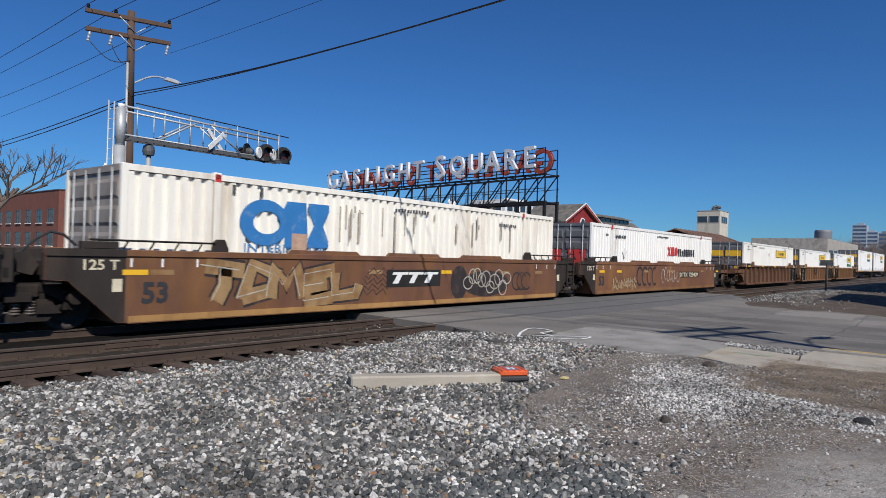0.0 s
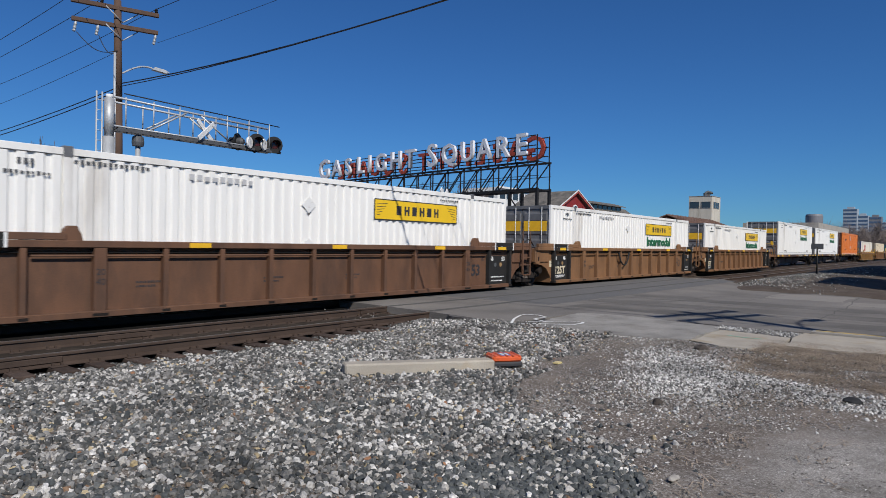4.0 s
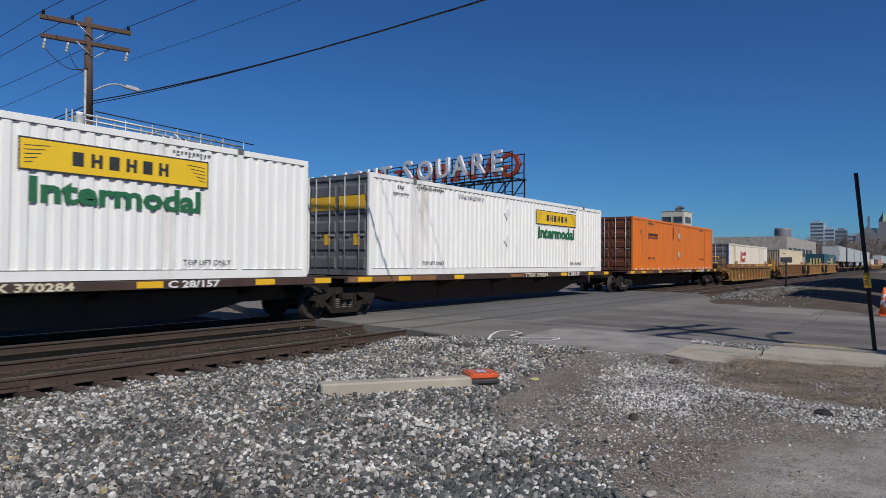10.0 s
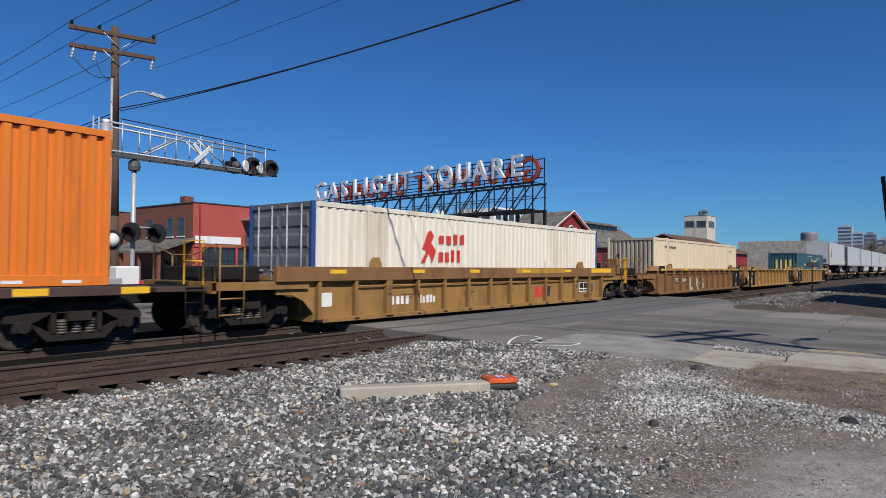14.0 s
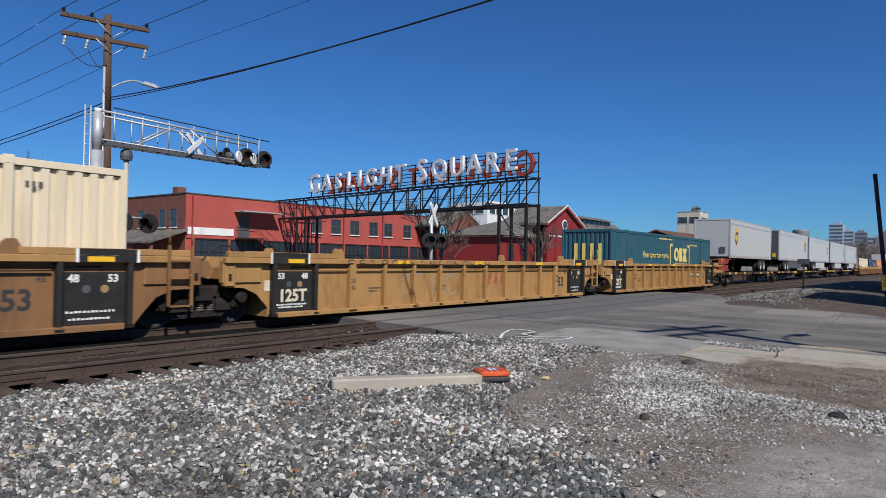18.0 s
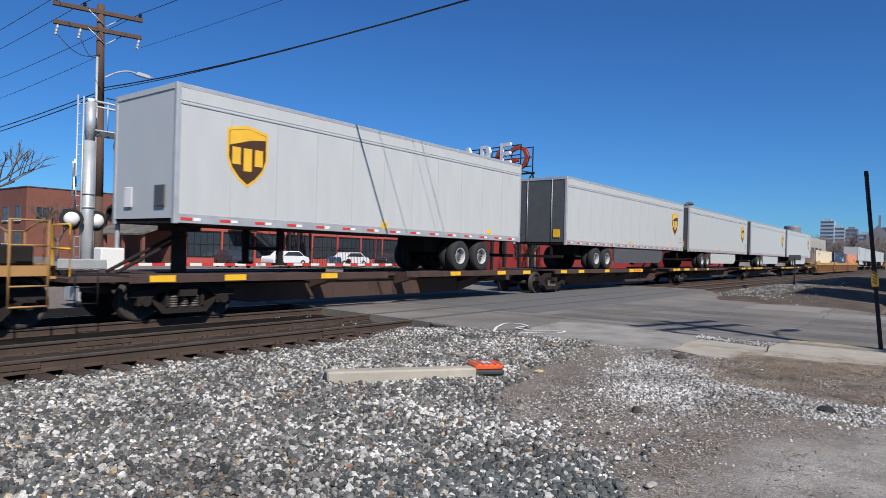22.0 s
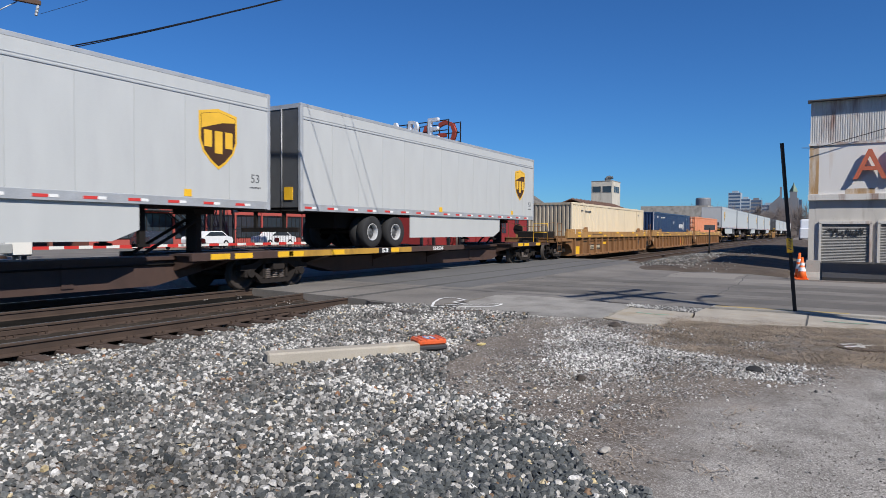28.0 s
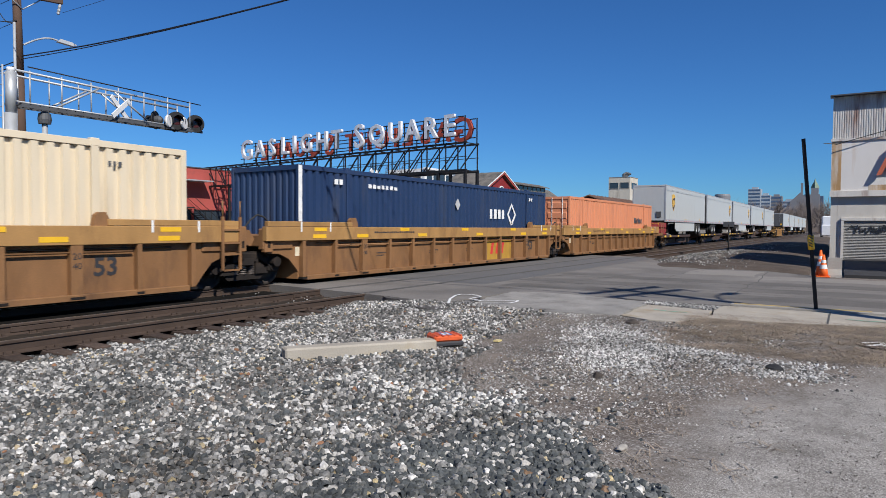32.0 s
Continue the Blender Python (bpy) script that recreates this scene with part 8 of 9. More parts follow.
def yellow_panel(c, word=True, low_words=True, lift=False):
    """The yellow company panel with dark bars and wings, the green word below it."""
    plate(c, "panel_border", 9.67, 13.33, 1.94, 2.52, M["black_mark"], D, 0.003)
    plate(c, "panel", 9.7, 13.3, 1.97, 2.49, M["panel_yellow"], D - 0.003, 0.003, "yellow company panel")
    for s in (-1, 1):
        mid = 11.5 + s * 1.42
        for k in range(5):
            z_ = 2.4 - k * 0.075
            scrawl(c, "wing_line", [(mid - s * 0.1 + s * 0.07 * k, z_), (mid + s * (0.32 - 0.0 * k), z_ - 0.03)], 0.008, M["black_mark"], D - 0.0075)
    for k in range(6):
        a = 10.55 + k * 0.33
        plate(c, "company_bar", a, a + 0.2, 2.1, 2.36, M["black_mark"], D - 0.006, 0.002) if k % 2 == 0 else shape(c, "company_bar", [(a, 2.1), (a + 0.07, 2.1), (a + 0.07, 2.2), (a + 0.14, 2.2), (a + 0.14, 2.1), (a + 0.21, 2.1), (a + 0.21, 2.36), (a + 0.14, 2.36), (a + 0.14, 2.26), (a + 0.07, 2.26), (a + 0.07, 2.36), (a, 2.36)], M["black_mark"], D - 0.006, 0.002)
    if word:
        words("lettering", "Intermodal", 0.6, on_side(11.5, 1.42, D - 0.002), M["green_mark"], c, width=3.3, label="dark green lettering", extrude=0.004, bold=0.022)
    bars(c, "stencil", 2.1, 3.5, 2.64, 2.71, 14, M["dark_grey"], D)
    bars(c, "stencil", 4.3, 5.9, 2.54, 2.66, 9, M["pale_grey"], D)
    bars(c, "stencil", 1.2, 1.5, 2.55, 2.65, 3, M["dark_grey"], D)
    bars(c, "stencil", 1.0, 1.75, 2.38, 2.44, 9, M["dark_grey"], D)
    bars(c, "stencil", 12.5, 13.4, 2.62, 2.67, 10, M["dark_grey"], D)
    if lift:
        words("stencil", "TOP LIFT ONLY", 0.16, on_side(2.95, 0.3, D - 0.002), M["dark_grey"], c, width=1.15)
        words("stencil", "TOP LIFT ONLY", 0.16, on_side(13.35, 0.3, D - 0.002), M["dark_grey"], c, width=1.15)
        plate(c, "rail_line", 0.15, CL - 0.15, 0.19, 0.205, M["dark_grey"], D, 0.003)
    for z_ in (2.2, 1.2):
        shape(c, "placard_holder", [(7.2, z_), (7.42, z_ - 0.2), (7.64, z_), (7.42, z_ + 0.2)], M["white_mark"], D, 0.02)
    plate(c, "red_tick", 7.4, 7.43, 2.55, 2.72, M["red_mark"], D, 0.004) if lift else None
    shape(c, "casting_patch", [(1.93, 2.74), (2.07, 2.74), (2.07, 2.9), (1.93, 2.9)], M["grey_door"], D, 0.01)


M["panel_yellow"] = material("yellow_panel_paint", (0.78, 0.5, 0.02), 0.45, vary=0.05, bump=0.02)
M["pale_grey"] = material("worn_grey_stencil", (0.45, 0.45, 0.45), 0.6, vary=0.1, bump=0)
for k, c in enumerate(c3):
    yellow_panel(c, word=k > 0)
for c in c4:
    yellow_panel(c, lift=True)

# orange container
bars(c5, "company_mark", 2.41, 4.05, 1.95, 2.1, 8, M["black_mark"], D)
plate(c5, "company_line", 2.38, 4.05, 1.82, 1.87, M["black_mark"], D, 0.005)
words("stencil", "53'", 0.24, on_side(1.22, 2.05, D - 0.002), M["dark_grey"], c5)
words("stencil", "TOP LIFT ONLY", 0.17, on_side(2.95, 0.62, D - 0.002), M["black_mark"], c5, width=1.15)
words("stencil", "TOP LIFT ONLY", 0.17, on_side(13.3, 0.62, D - 0.002), M["black_mark"], c5, width=1.15)
for z_ in (2.1, 0.92):
    shape(c5, "placard_holder", [(7.78, z_), (8.03, z_ - 0.24), (8.28, z_), (8.03, z_ + 0.24)], M["alu"], D, 0.02, "silver diamond placard holder")
plate(c5, "white_tick", 8.0, 8.06, 2.36, 2.62, M["white_mark"], D, 0.004)
bars(c5, "stencil", 6.9, 7.05, 1.9, 2.6, 1, M["dark_grey"], D)
bars(c5, "stencil", 2.3, 3.4, 2.6, 2.68, 9, M["dark_grey"], D)
bars(c5, "stencil", 12.6, 13.6, 2.62, 2.7, 9, M["dark_grey"], D)
for k in range(17):
    plate(c5, "reflective_tape", 0.3 + k * 0.94, 0.62 + k * 0.94, 0.05, 0.11, M["white_mark"], D, 0.004)

# white container with a red emblem
shape(c6, "emblem", [(4.15, 1.4), (4.4, 1.75), (4.2, 1.8), (4.45, 2.3), (4.6, 2.38), (4.75, 2.2), (4.62, 2.0), (4.85, 1.75), (4.68, 1.4), (4.5, 1.68), (4.32, 1.38)], M["red_mark"], D, 0.006, "red figure-like emblem")
bars(c6, "company_mark", 5.0, 6.45, 1.98, 2.3, 4, M["red_mark"], D)
bars(c6, "company_mark", 5.0, 6.2, 1.42, 1.8, 4, M["red_mark"], D)
rnd = random.Random(4)
scrawl(c6, "graffiti_line", [(11.55 + 0.06 * math.sin(q * 2.7), 0.6 + q * 0.07) for q in range(14)], 0.012, M["black_mark"], D - 0.001)
car = wells(167.5)
for a, b, z0_, z1_ in ((10.6, 11.7, 0.42, 0.78),):
    for k, m_ in enumerate(("red_mark", "red_mark", "black_mark")):
        shape(car, "company_mark", [(10.5 + k * 0.42, 0.4), (10.82 + k * 0.42, 0.4), (10.92 + k * 0.42, 0.8), (10.6 + k * 0.42, 0.8)], M[m_], -1.37, 0.004)
plate(car, "white_plate", 0.1, 0.5, 0.5, 0.85, M["white_mark"], -1.37, 0.012)
bars(car, "reporting_mark", 2.7, 3.5, 0.45, 0.68, 4, M["white_mark"], -1.37)
bars(car, "reporting_mark", 3.9, 4.7, 0.45, 0.68, 5, M["white_mark"], -1.37)
plate(car, "placard_edge", 14.15, 14.95, 0.5, 0.92, M["white_mark"], -1.37, 0.01)
for a, b_ in ((14.19, 14.53), (14.57, 14.91)):
    for c_, d_ in ((0.54, 0.61), (0.65, 0.88)):
        plate(car, "placard", a, b_, c_, d_, M["panel_black"], -1.38, 0.003)
plate(car, "dark_box", 15.15, 15.42, 0.5, 0.85, M["dark_grey"], -1.37, 0.03)
plate(car, "white_plate", 16.1, 16.4, 0.52, 0.86, M["white_mark"], -1.372, 0.012)
plate(car, "yellow_chord_paint", 15.0, 17.0, 1.3, 1.48, M["yellow_mark"], -1.53, 0.004)
plate(car, "yellow_chord_paint", 9.0, 12.6, 1.3, 1.48, M["yellow_car"], -1.53, 0.004)
boxed("yellow_post", M["yellow_mark"], car, 18.85, 18.97, -1.46, -1.34, 0.78, 1.98, bevel=0.01, label="bright yellow end post")
boxed("hand_brake_box", M["mustard_car"], car, 18.45, 18.8, -1.2, -0.7, 1.15, 1.95, bevel=0.03)
hose = B()
tube(hose, [(18.9, -0.9, 1.9), (19.0, -0.95, 2.15), (19.2, -0.95, 2.2), (19.32, -0.9, 1.95), (19.3, -0.85, 1.4)], 0.035, 8)
part("brake_hose", hose, M["rail"], car, "curved rusty pipe", True)
bars(car, "stencil", 14.6, 15.4, 0.28, 0.4, 6, M["black_mark"], -1.37)
for a in (0.3, 3.4, 6.2, 9.4, 12.6, 15.2):
    plate(car, "reflector", a, a + 0.55, 1.33, 1.43, M["yellow_mark"], -1.53, 0.006)

# cream containers
for c in (c7, c9):
    bars(c, "stencil", 1.55, 1.95, 2.42, 2.52, 3, M["dark_grey"], D)
    bars(c, "stencil", 2.3, 3.35, 2.38, 2.5, 8, M["dark_grey"], D)
    bars(c, "stencil", 14.4, 14.7, 2.42, 2.52, 3, M["dark_grey"], D)
car = wells(190.5)
for k, (ch, a) in enumerate((("L", 5.75), ("R", 6.75), ("G", 7.75))):
    words("graffiti_letter", ch, 0.95, on_side(a, 0.27, -1.375), M["soot_spray"], car, width=1.0 if k else 0.84, bold=0.09)
    words("graffiti_letter", ch, 0.92, on_side(a, 0.29, -1.38), M["pale_spray"], car, width=0.84 if k else 0.66, bold=0.045)
for a, txt, w_ in ((3.1, "DTTX", 0.85), (4.35, "785694", 0.95)):
    plate(car, "number_field", a - 0.53, a + 0.53, 0.68, 1.0, M["panel_black"], -1.37, 0.004)
    words("car_number", txt, 0.3, on_side(a, 0.73, -1.376), M["cream_mark"], car, width=w_, bold=0.006)
M["worn_spray"] = material("worn_grey_spray_paint", (0.27, 0.2, 0.13), 0.7, vary=0.2, bump=0.05, tint=(0.3, 0.17, 0.065), tint_amount=0.5, tint_scale=3)
M["faded_red"] = material("faded_red_stencil", (0.3, 0.075, 0.045), 0.7, vary=0.2, bump=0.05, tint=(0.3, 0.16, 0.06), tint_amount=0.45, tint_scale=4)
car = wells(210.0)
for k, a in enumerate((8.95, 9.35, 9.72)):
    shape(car, "company_mark", [(a, 0.72), (a + 0.2, 0.72), (a + 0.28, 1.1), (a + 0.08, 1.1)], M["faded_red"], -1.37, 0.004)
rnd = random.Random(3)
for k in range(16):
    scrawl(car, "graffiti_line", loop(2.4 + k * 0.42, 1.435, 0.13, 0.05, 10, rnd.random() * 3, 3 + rnd.random() * 4), 0.011, M["soot_spray"], -1.537)
scrawl(car, "graffiti_line", [(4.6, 0.4), (4.62, 1.05), (5.5, 1.1)], 0.05, M["worn_spray"], -1.373)
scrawl(car, "graffiti_line", [(5.95, 0.35), (6.0, 1.05)], 0.05, M["worn_spray"], -1.373)
scrawl(car, "graffiti_line", loop(6.9, 0.75, 0.36, 0.3, 16, 1.2, 5.6), 0.05, M["worn_spray"], -1.373)
car = wells(229.5)
for a, txt, w_ in ((11.82, "DTTX", 0.75), (12.98, "785694", 0.88)):
    plate(car, "number_field", a - 0.5, a + 0.5, 0.72, 1.0, M["panel_black"], -1.37, 0.004)
    words("car_number", txt, 0.27, on_side(a, 0.765, -1.376), M["cream_mark"], car, width=w_, bold=0.005)

# teal container with yellow marks
Yl = M["pale_yellow"] = material("pale_yellow_lettering", (0.7, 0.56, 0.16), 0.5, vary=0.06, bump=0.02)
words("lettering", "How tomorrow moves", 0.5, on_side(6.0, 1.58, D - 0.002) @ Matrix.Shear('XZ', 4, (0.0, 0.0)), Yl, c8, width=3.9, label="pale yellow slanted slogan")
for a, s in ((8.2, 1), (11.75, -1)):
    shape(c8, "bracket", [(a, 1.28), (a + s * 0.12, 1.28), (a + s * 0.12, 2.28), (a + s * 0.42, 2.28), (a + s * 0.42, 2.42), (a, 2.42)], Yl, D)
ring = B()
vo = [ring.verts.new((a, D - 0.0085, b)) for a, b in loop(9.3, 1.82, 0.42, 0.4, 24)[:-1]]
vi = [ring.verts.new((a, D - 0.0085, b)) for a, b in loop(9.33, 1.82, 0.2, 0.2, 24)[:-1]]
for k in range(24):
    ring.faces.new((vo[k], vo[(k + 1) % 24], vi[(k + 1) % 24], vi[k]))
part("company_mark", ring, Yl, c8, "yellow ring of a company mark")
shape(c8, "company_mark", [(9.75, 1.42), (10.3, 1.42), (10.4, 1.6), (10.32, 1.95), (10.4, 2.2), (9.85, 2.2), (9.72, 2.0), (9.85, 1.75)], Yl, D)
shape(c8, "company_mark", [(10.42, 1.42), (11.25, 1.42), (11.0, 1.82), (11.25, 2.2), (10.42, 2.2), (10.65, 1.82)], Yl, D - 0.001)
bars(c8, "company_line", 9.0, 11.2, 1.28, 1.34, 12, Yl, D)
bars(c8, "stencil", 6.4, 8.6, 2.62, 2.7, 14, Yl, D)
bars(c8, "stencil", 11.9, 13.2, 2.38, 2.48, 9, Yl, D)
for k in range(4):
    bm = B()
    box(bm, 0, 0.006, -0.8 + k * 0.42, -0.62 + k * 0.42, 1.0, 2.2)
    part("end_mark", bm, Yl, c8)

# navy container
bars(c10, "stencil", 2.9, 4.4, 2.42, 2.54, 7, M["white_mark"], D)
bars(c10, "stencil", 1.4, 1.8, 2.45, 2.6, 2, M["white_mark"], D)
bars(c10, "stencil", 14.3, 14.7, 2.45, 2.58, 2, M["white_mark"], D)
bars(c10, "company_mark", 10.6, 12.0, 1.62, 2.0, 4, M["white_mark"], D)
scrawl(c10, "company_diamond", [(12.55, 1.4), (12.9, 1.82), (12.55, 2.24), (12.2, 1.82), (12.55, 1.4)], 0.07, M["white_mark"], D - 0.004)
shape(c10, "placard_holder", [(7.9, 2.1), (8.08, 1.88), (8.26, 2.1), (8.08, 2.32)], M["alu"], D, 0.015)
plate(c10, "corner_paint", 0.0, 0.13, 0.02, 2.88, M["white_mark"], D - 0.004, 0.004)
car = wells(361.2)
plate(car, "mark_field", 9.9, 12.4, 0.2, 1.12, M["yellow_car"], -1.37, 0.004)
for k, a in enumerate((10.5, 10.95, 11.4)):
    shape(car, "company_mark", [(a, 0.45), (a + 0.2, 0.45), (a + 0.32, 0.9), (a + 0.12, 0.9)], M["red_mark"], -1.374, 0.004)
car = wells(341.7)
plate(car, "yellow_plate", 0.25, 1.05, 0.2, 0.66, M["yellow_mark"], -1.37, 0.006)
for a, txt in ((2.6, "DTTX"), (3.79, "729147")):
    plate(car, "number_field", a, a + 1.15, 0.42, 0.72, M["panel_black"], -1.37, 0.004)
    words("car_number", txt, 0.3, on_side(a + 0.575, 0.465, -1.376), M["cream_mark"], car, width=0.95, bold=0.006)
plate(car, "yellow_plate", 5.5, 6.5, 0.72, 0.86, M["yellow_mark"], -1.37, 0.006)
for c_ in (341.7, 361.2, 380.5):
    car = wells(c_)
    for a in (0.3, 2.1, 5.2, 9.1, 13.0, 15.3):
        plate(car, "reflector", a, a + 0.5, 1.2, 1.3, M["yellow_mark"], -1.53, 0.006)
    bars(car, "stencil", 2.9, 5.0, 1.32, 1.37, 20, M["black_mark"], -1.53)
bars(c11, "company_mark", 11.7, 13.6, 1.6, 1.95, 6, M["dark_grey"], D)
for ob, at in MOVERS:
    if ob.name.startswith("spine_car") and 100 < at < 160:
        words("car_number", "TTRX 370284", 0.2, on_side(9.65, 0.965, -1.362), M["cream_mark"], ob, width=1.9, bold=0.006)
        words("stencil", "C 28/157", 0.2, on_side(13.0, 0.965, -1.362), M["white_mark"], ob, width=1.2, bold=0.006)
        plate(ob, "worn_edge", 7.6, 8.6, 0.97, 1.1, M["rust_car"], -1.36, 0.004)
        plate(ob, "worn_edge", -0.85, 3.0, 0.97, 1.1, M["rust_car"], -1.36, 0.004)
for ob, at in MOVERS:
    if ob.name.startswith("spine_car") and abs(at - 320.2) < 0.1:
        plate(ob, "yellow_beam_paint", -0.88, 5.3, 0.8, 0.965, M["yellow_car"], -1.36, 0.004)
        plate(ob, "length_mark", 3.45, 4.1, 0.8, 0.965, M["panel_black"], -1.364, 0.003)
        words("stencil", "53", 0.19, on_side(3.78, 0.815, -1.369), M["white_mark"], ob, width=0.34, bold=0.006)
        words("car_number", "554504", 0.17, on_side(7.05, 0.82, -1.362), M["white_mark"], ob, width=0.7, bold=0.004)
    if ob.name.startswith("spine_car") and abs(at - 268.5) < 0.1:
        plate(ob, "yellow_beam_paint", 7.1, 8.98, 0.8, 0.965, M["yellow_mark"], -1.36, 0.004)
        for k in range(3):
            plate(ob, "company_mark", 7.75 + k * 0.36, 7.95 + k * 0.36, 0.83, 0.94, M["red_mark"], -1.364, 0.003)
    if ob.name.startswith("spine_car") and abs(at - 303.1) < 0.1:
        plate(ob, "yellow_beam_paint", 2.0, 3.9, 0.8, 0.965, M["yellow_car"], -1.36, 0.004)
hose = B()
tube(hose, [(5.95, -1.5, 1.3), (6.0, -1.52, 1.12), (6.12, -1.53, 0.9), (6.35, -1.54, 0.75), (6.6, -1.54, 0.72), (6.82, -1.53, 0.86), (7.0, -1.52, 1.08), (7.1, -1.5, 1.3)], 0.035)
part("brake_hose", hose, M["rubber"], wells(67.6), "drooping black hose", True)

# ---- loose gravel, grit and dry grass ----
def stone_shapes(rng, n, base=6, top=5):
    """Angular broken stones, open below: an uneven ring on the ground and a smaller one above it."""
    out = []
    for k in range(n):
        a0 = np.sort((np.arange(base) + rng.uniform(-0.3, 0.3, base)) / base * 2 * np.pi)
        r0 = rng.uniform(0.82, 1.12, base)
        low = np.stack([np.cos(a0) * r0, np.sin(a0) * r0, rng.uniform(-0.75, -0.1, base)], -1)
        if top == 1:
            high = np.array([[rng.uniform(-0.3, 0.3), rng.uniform(-0.3, 0.3), rng.uniform(0.3, 0.55)]])
        else:
            a1 = np.sort((np.arange(top) + 0.3 + rng.uniform(-0.3, 0.3, top)) / top * 2 * np.pi)
            r1 = rng.uniform(0.45, 0.82, top)
            tilt = rng.uniform(-0.3, 0.3, 2)
            px, py = np.cos(a1) * r1, np.sin(a1) * r1
            high = np.stack([px, py, rng.uniform(0.38, 0.62) + px * tilt[0] + py * tilt[1] + rng.uniform(-0.07, 0.07, top)], -1)
        v = np.concatenate([low, high]) * [rng.uniform(0.95, 1.3), rng.uniform(0.65, 1.0), rng.uniform(0.8, 1.25)]
        out.append(v)
    tri = []
    if top == 1:
        tri = [(k, (k + 1) % base, base) for k in range(base)]
    else:
        i = j = 0
        while i < base or j < top:
            if j == top or (i < base and (i + 1) / base <= (j + 1) / top):
                tri.append((i % base, (i + 1) % base, base + j % top))
                i += 1
            else:
                tri.append((base + j % top, i % base, base + (j + 1) % top))
                j += 1
        tri += [(base, base + k, base + k + 1) for k in range(1, top - 1)]
    return np.array(out), np.array(tri)


LATTICE = np.random.default_rng(77).uniform(0, 1, (64, 64))


def patchy(x, y, size, shift=0.0):
    """Smooth uneven patches between 0 and 1, about size metres across."""
    u, v = np.asarray(x) / size + 7.3 + shift, np.asarray(y) / size + 3.1 + 2.7 * shift
    i, j = np.floor(u).astype(int), np.floor(v).astype(int)
    f, g = u - i, v - j
    f, g = f * f * (3 - 2 * f), g * g * (3 - 2 * g)
    q = lambda a, b: LATTICE[a % 64, b % 64]
    return (q(i, j) * (1 - f) + q(i + 1, j) * f) * (1 - g) + (q(i, j + 1) * (1 - f) + q(i + 1, j + 1) * f) * g


def along(x, y, a, b, w):
    """1 on the stretch from a to b, falling off over w metres."""
    ax, ay, bx, by = *a, *b
    k = np.clip(((x - ax) * (bx - ax) + (y - ay) * (by - ay)) / ((bx - ax) ** 2 + (by - ay) ** 2), 0, 1)
    return np.exp(-((x - ax - k * (bx - ax)) ** 2 + (y - ay - k * (by - ay)) ** 2) / (w * w))


def dense(x, y):
    """How thickly the ballast lies at a place, 0 to 1."""
    edge = np.interp(x, (-10, 0, 3.9, 4.5, 5.0, 5.3, 5.5, 6.0, 6.8, 8.1, 9.0, 11), (-1.5, -0.3, 1.15, 1.5, 1.75, 2.5, 3.2, 3.75, 4.0, 4.25, 4.35, 4.7))
    a = np.clip((y - edge + 0.5 * (patchy(x, y, 0.5) - 0.5)) / 0.3, 0, 1)
    worn = 0.72 * along(x, y, (3.6, 5.3), (6.3, 4.95), 0.2) + 0.45 * along(x, y, (4.2, 5.65), (5.3, 5.5), 0.22)
    thin = np.clip((x - 6.6) / 1.2, 0, 1) * np.clip((6.9 - y) / 1.2, 0, 1) * (0.05 + 0.45 * patchy(x, y, 0.45, 2))
    lumps = 0.3 * along(x, y, (6.2, 3.3), (5.6, 2.2), 0.5) * patchy(x, y, 0.3, 4)
    seen = np.where((x > 0.2 * y - 0.3) & (np.hypot(x, y) > 2.9), 1.0, 0.3)
    return np.clip(np.maximum(a - worn - thin, lumps), 0.0006, 1) * seen


def heights(x, y):
    return np.array([ground_height(a, b) for a, b in zip(x, y)])


def scatter(name, n, box_, rng, size, mat, label, keep, lift=0.25, tries=4, fine=False, height=heights):
    x0, x1, y0, y1 = box_
    px, py = rng.uniform(x0, x1, n * tries), rng.uniform(y0, y1, n * tries)
    ok = rng.uniform(0, 1, n * tries) < keep(px, py)
    px, py = px[ok][:n], py[ok][:n]
    m = len(px)
    shapes, tri = stone_shapes(rng, 90, 5, 1) if fine else stone_shapes(rng, 90)
    count = shapes.shape[1]
    v = shapes[rng.integers(0, 90, m)]
    s = size(px, py, rng.uniform(0, 1, m))
    ang = rng.uniform(-1, 1, (m, 3)) * [0.42, 0.42, np.pi]
    c, sn = np.cos(ang), np.sin(ang)
    v = v * s[:, None, None]
    y_, z_ = v[..., 1] * c[:, 0:1] - v[..., 2] * sn[:, 0:1], v[..., 1] * sn[:, 0:1] + v[..., 2] * c[:, 0:1]
    x_ = v[..., 0] * c[:, 1:2] + z_ * sn[:, 1:2]
    z_ = -v[..., 0] * sn[:, 1:2] + z_ * c[:, 1:2]
    x2, y2 = x_ * c[:, 2:3] - y_ * sn[:, 2:3], x_ * sn[:, 2:3] + y_ * c[:, 2:3]
    zz = height(px, py) + s * lift + (0 if fine else rng.uniform(-0.55, 0.6, m) * s)
    verts = np.stack([x2 + px[:, None], y2 + py[:, None], z_ + zz[:, None]], -1).reshape(-1, 3)
    faces = (tri[None] + count * np.arange(m)[:, None, None]).reshape(-1, 3)
    return tagged(new(name, from_arrays(name, verts, faces, mat)), label, "gravel", "", "stuff")


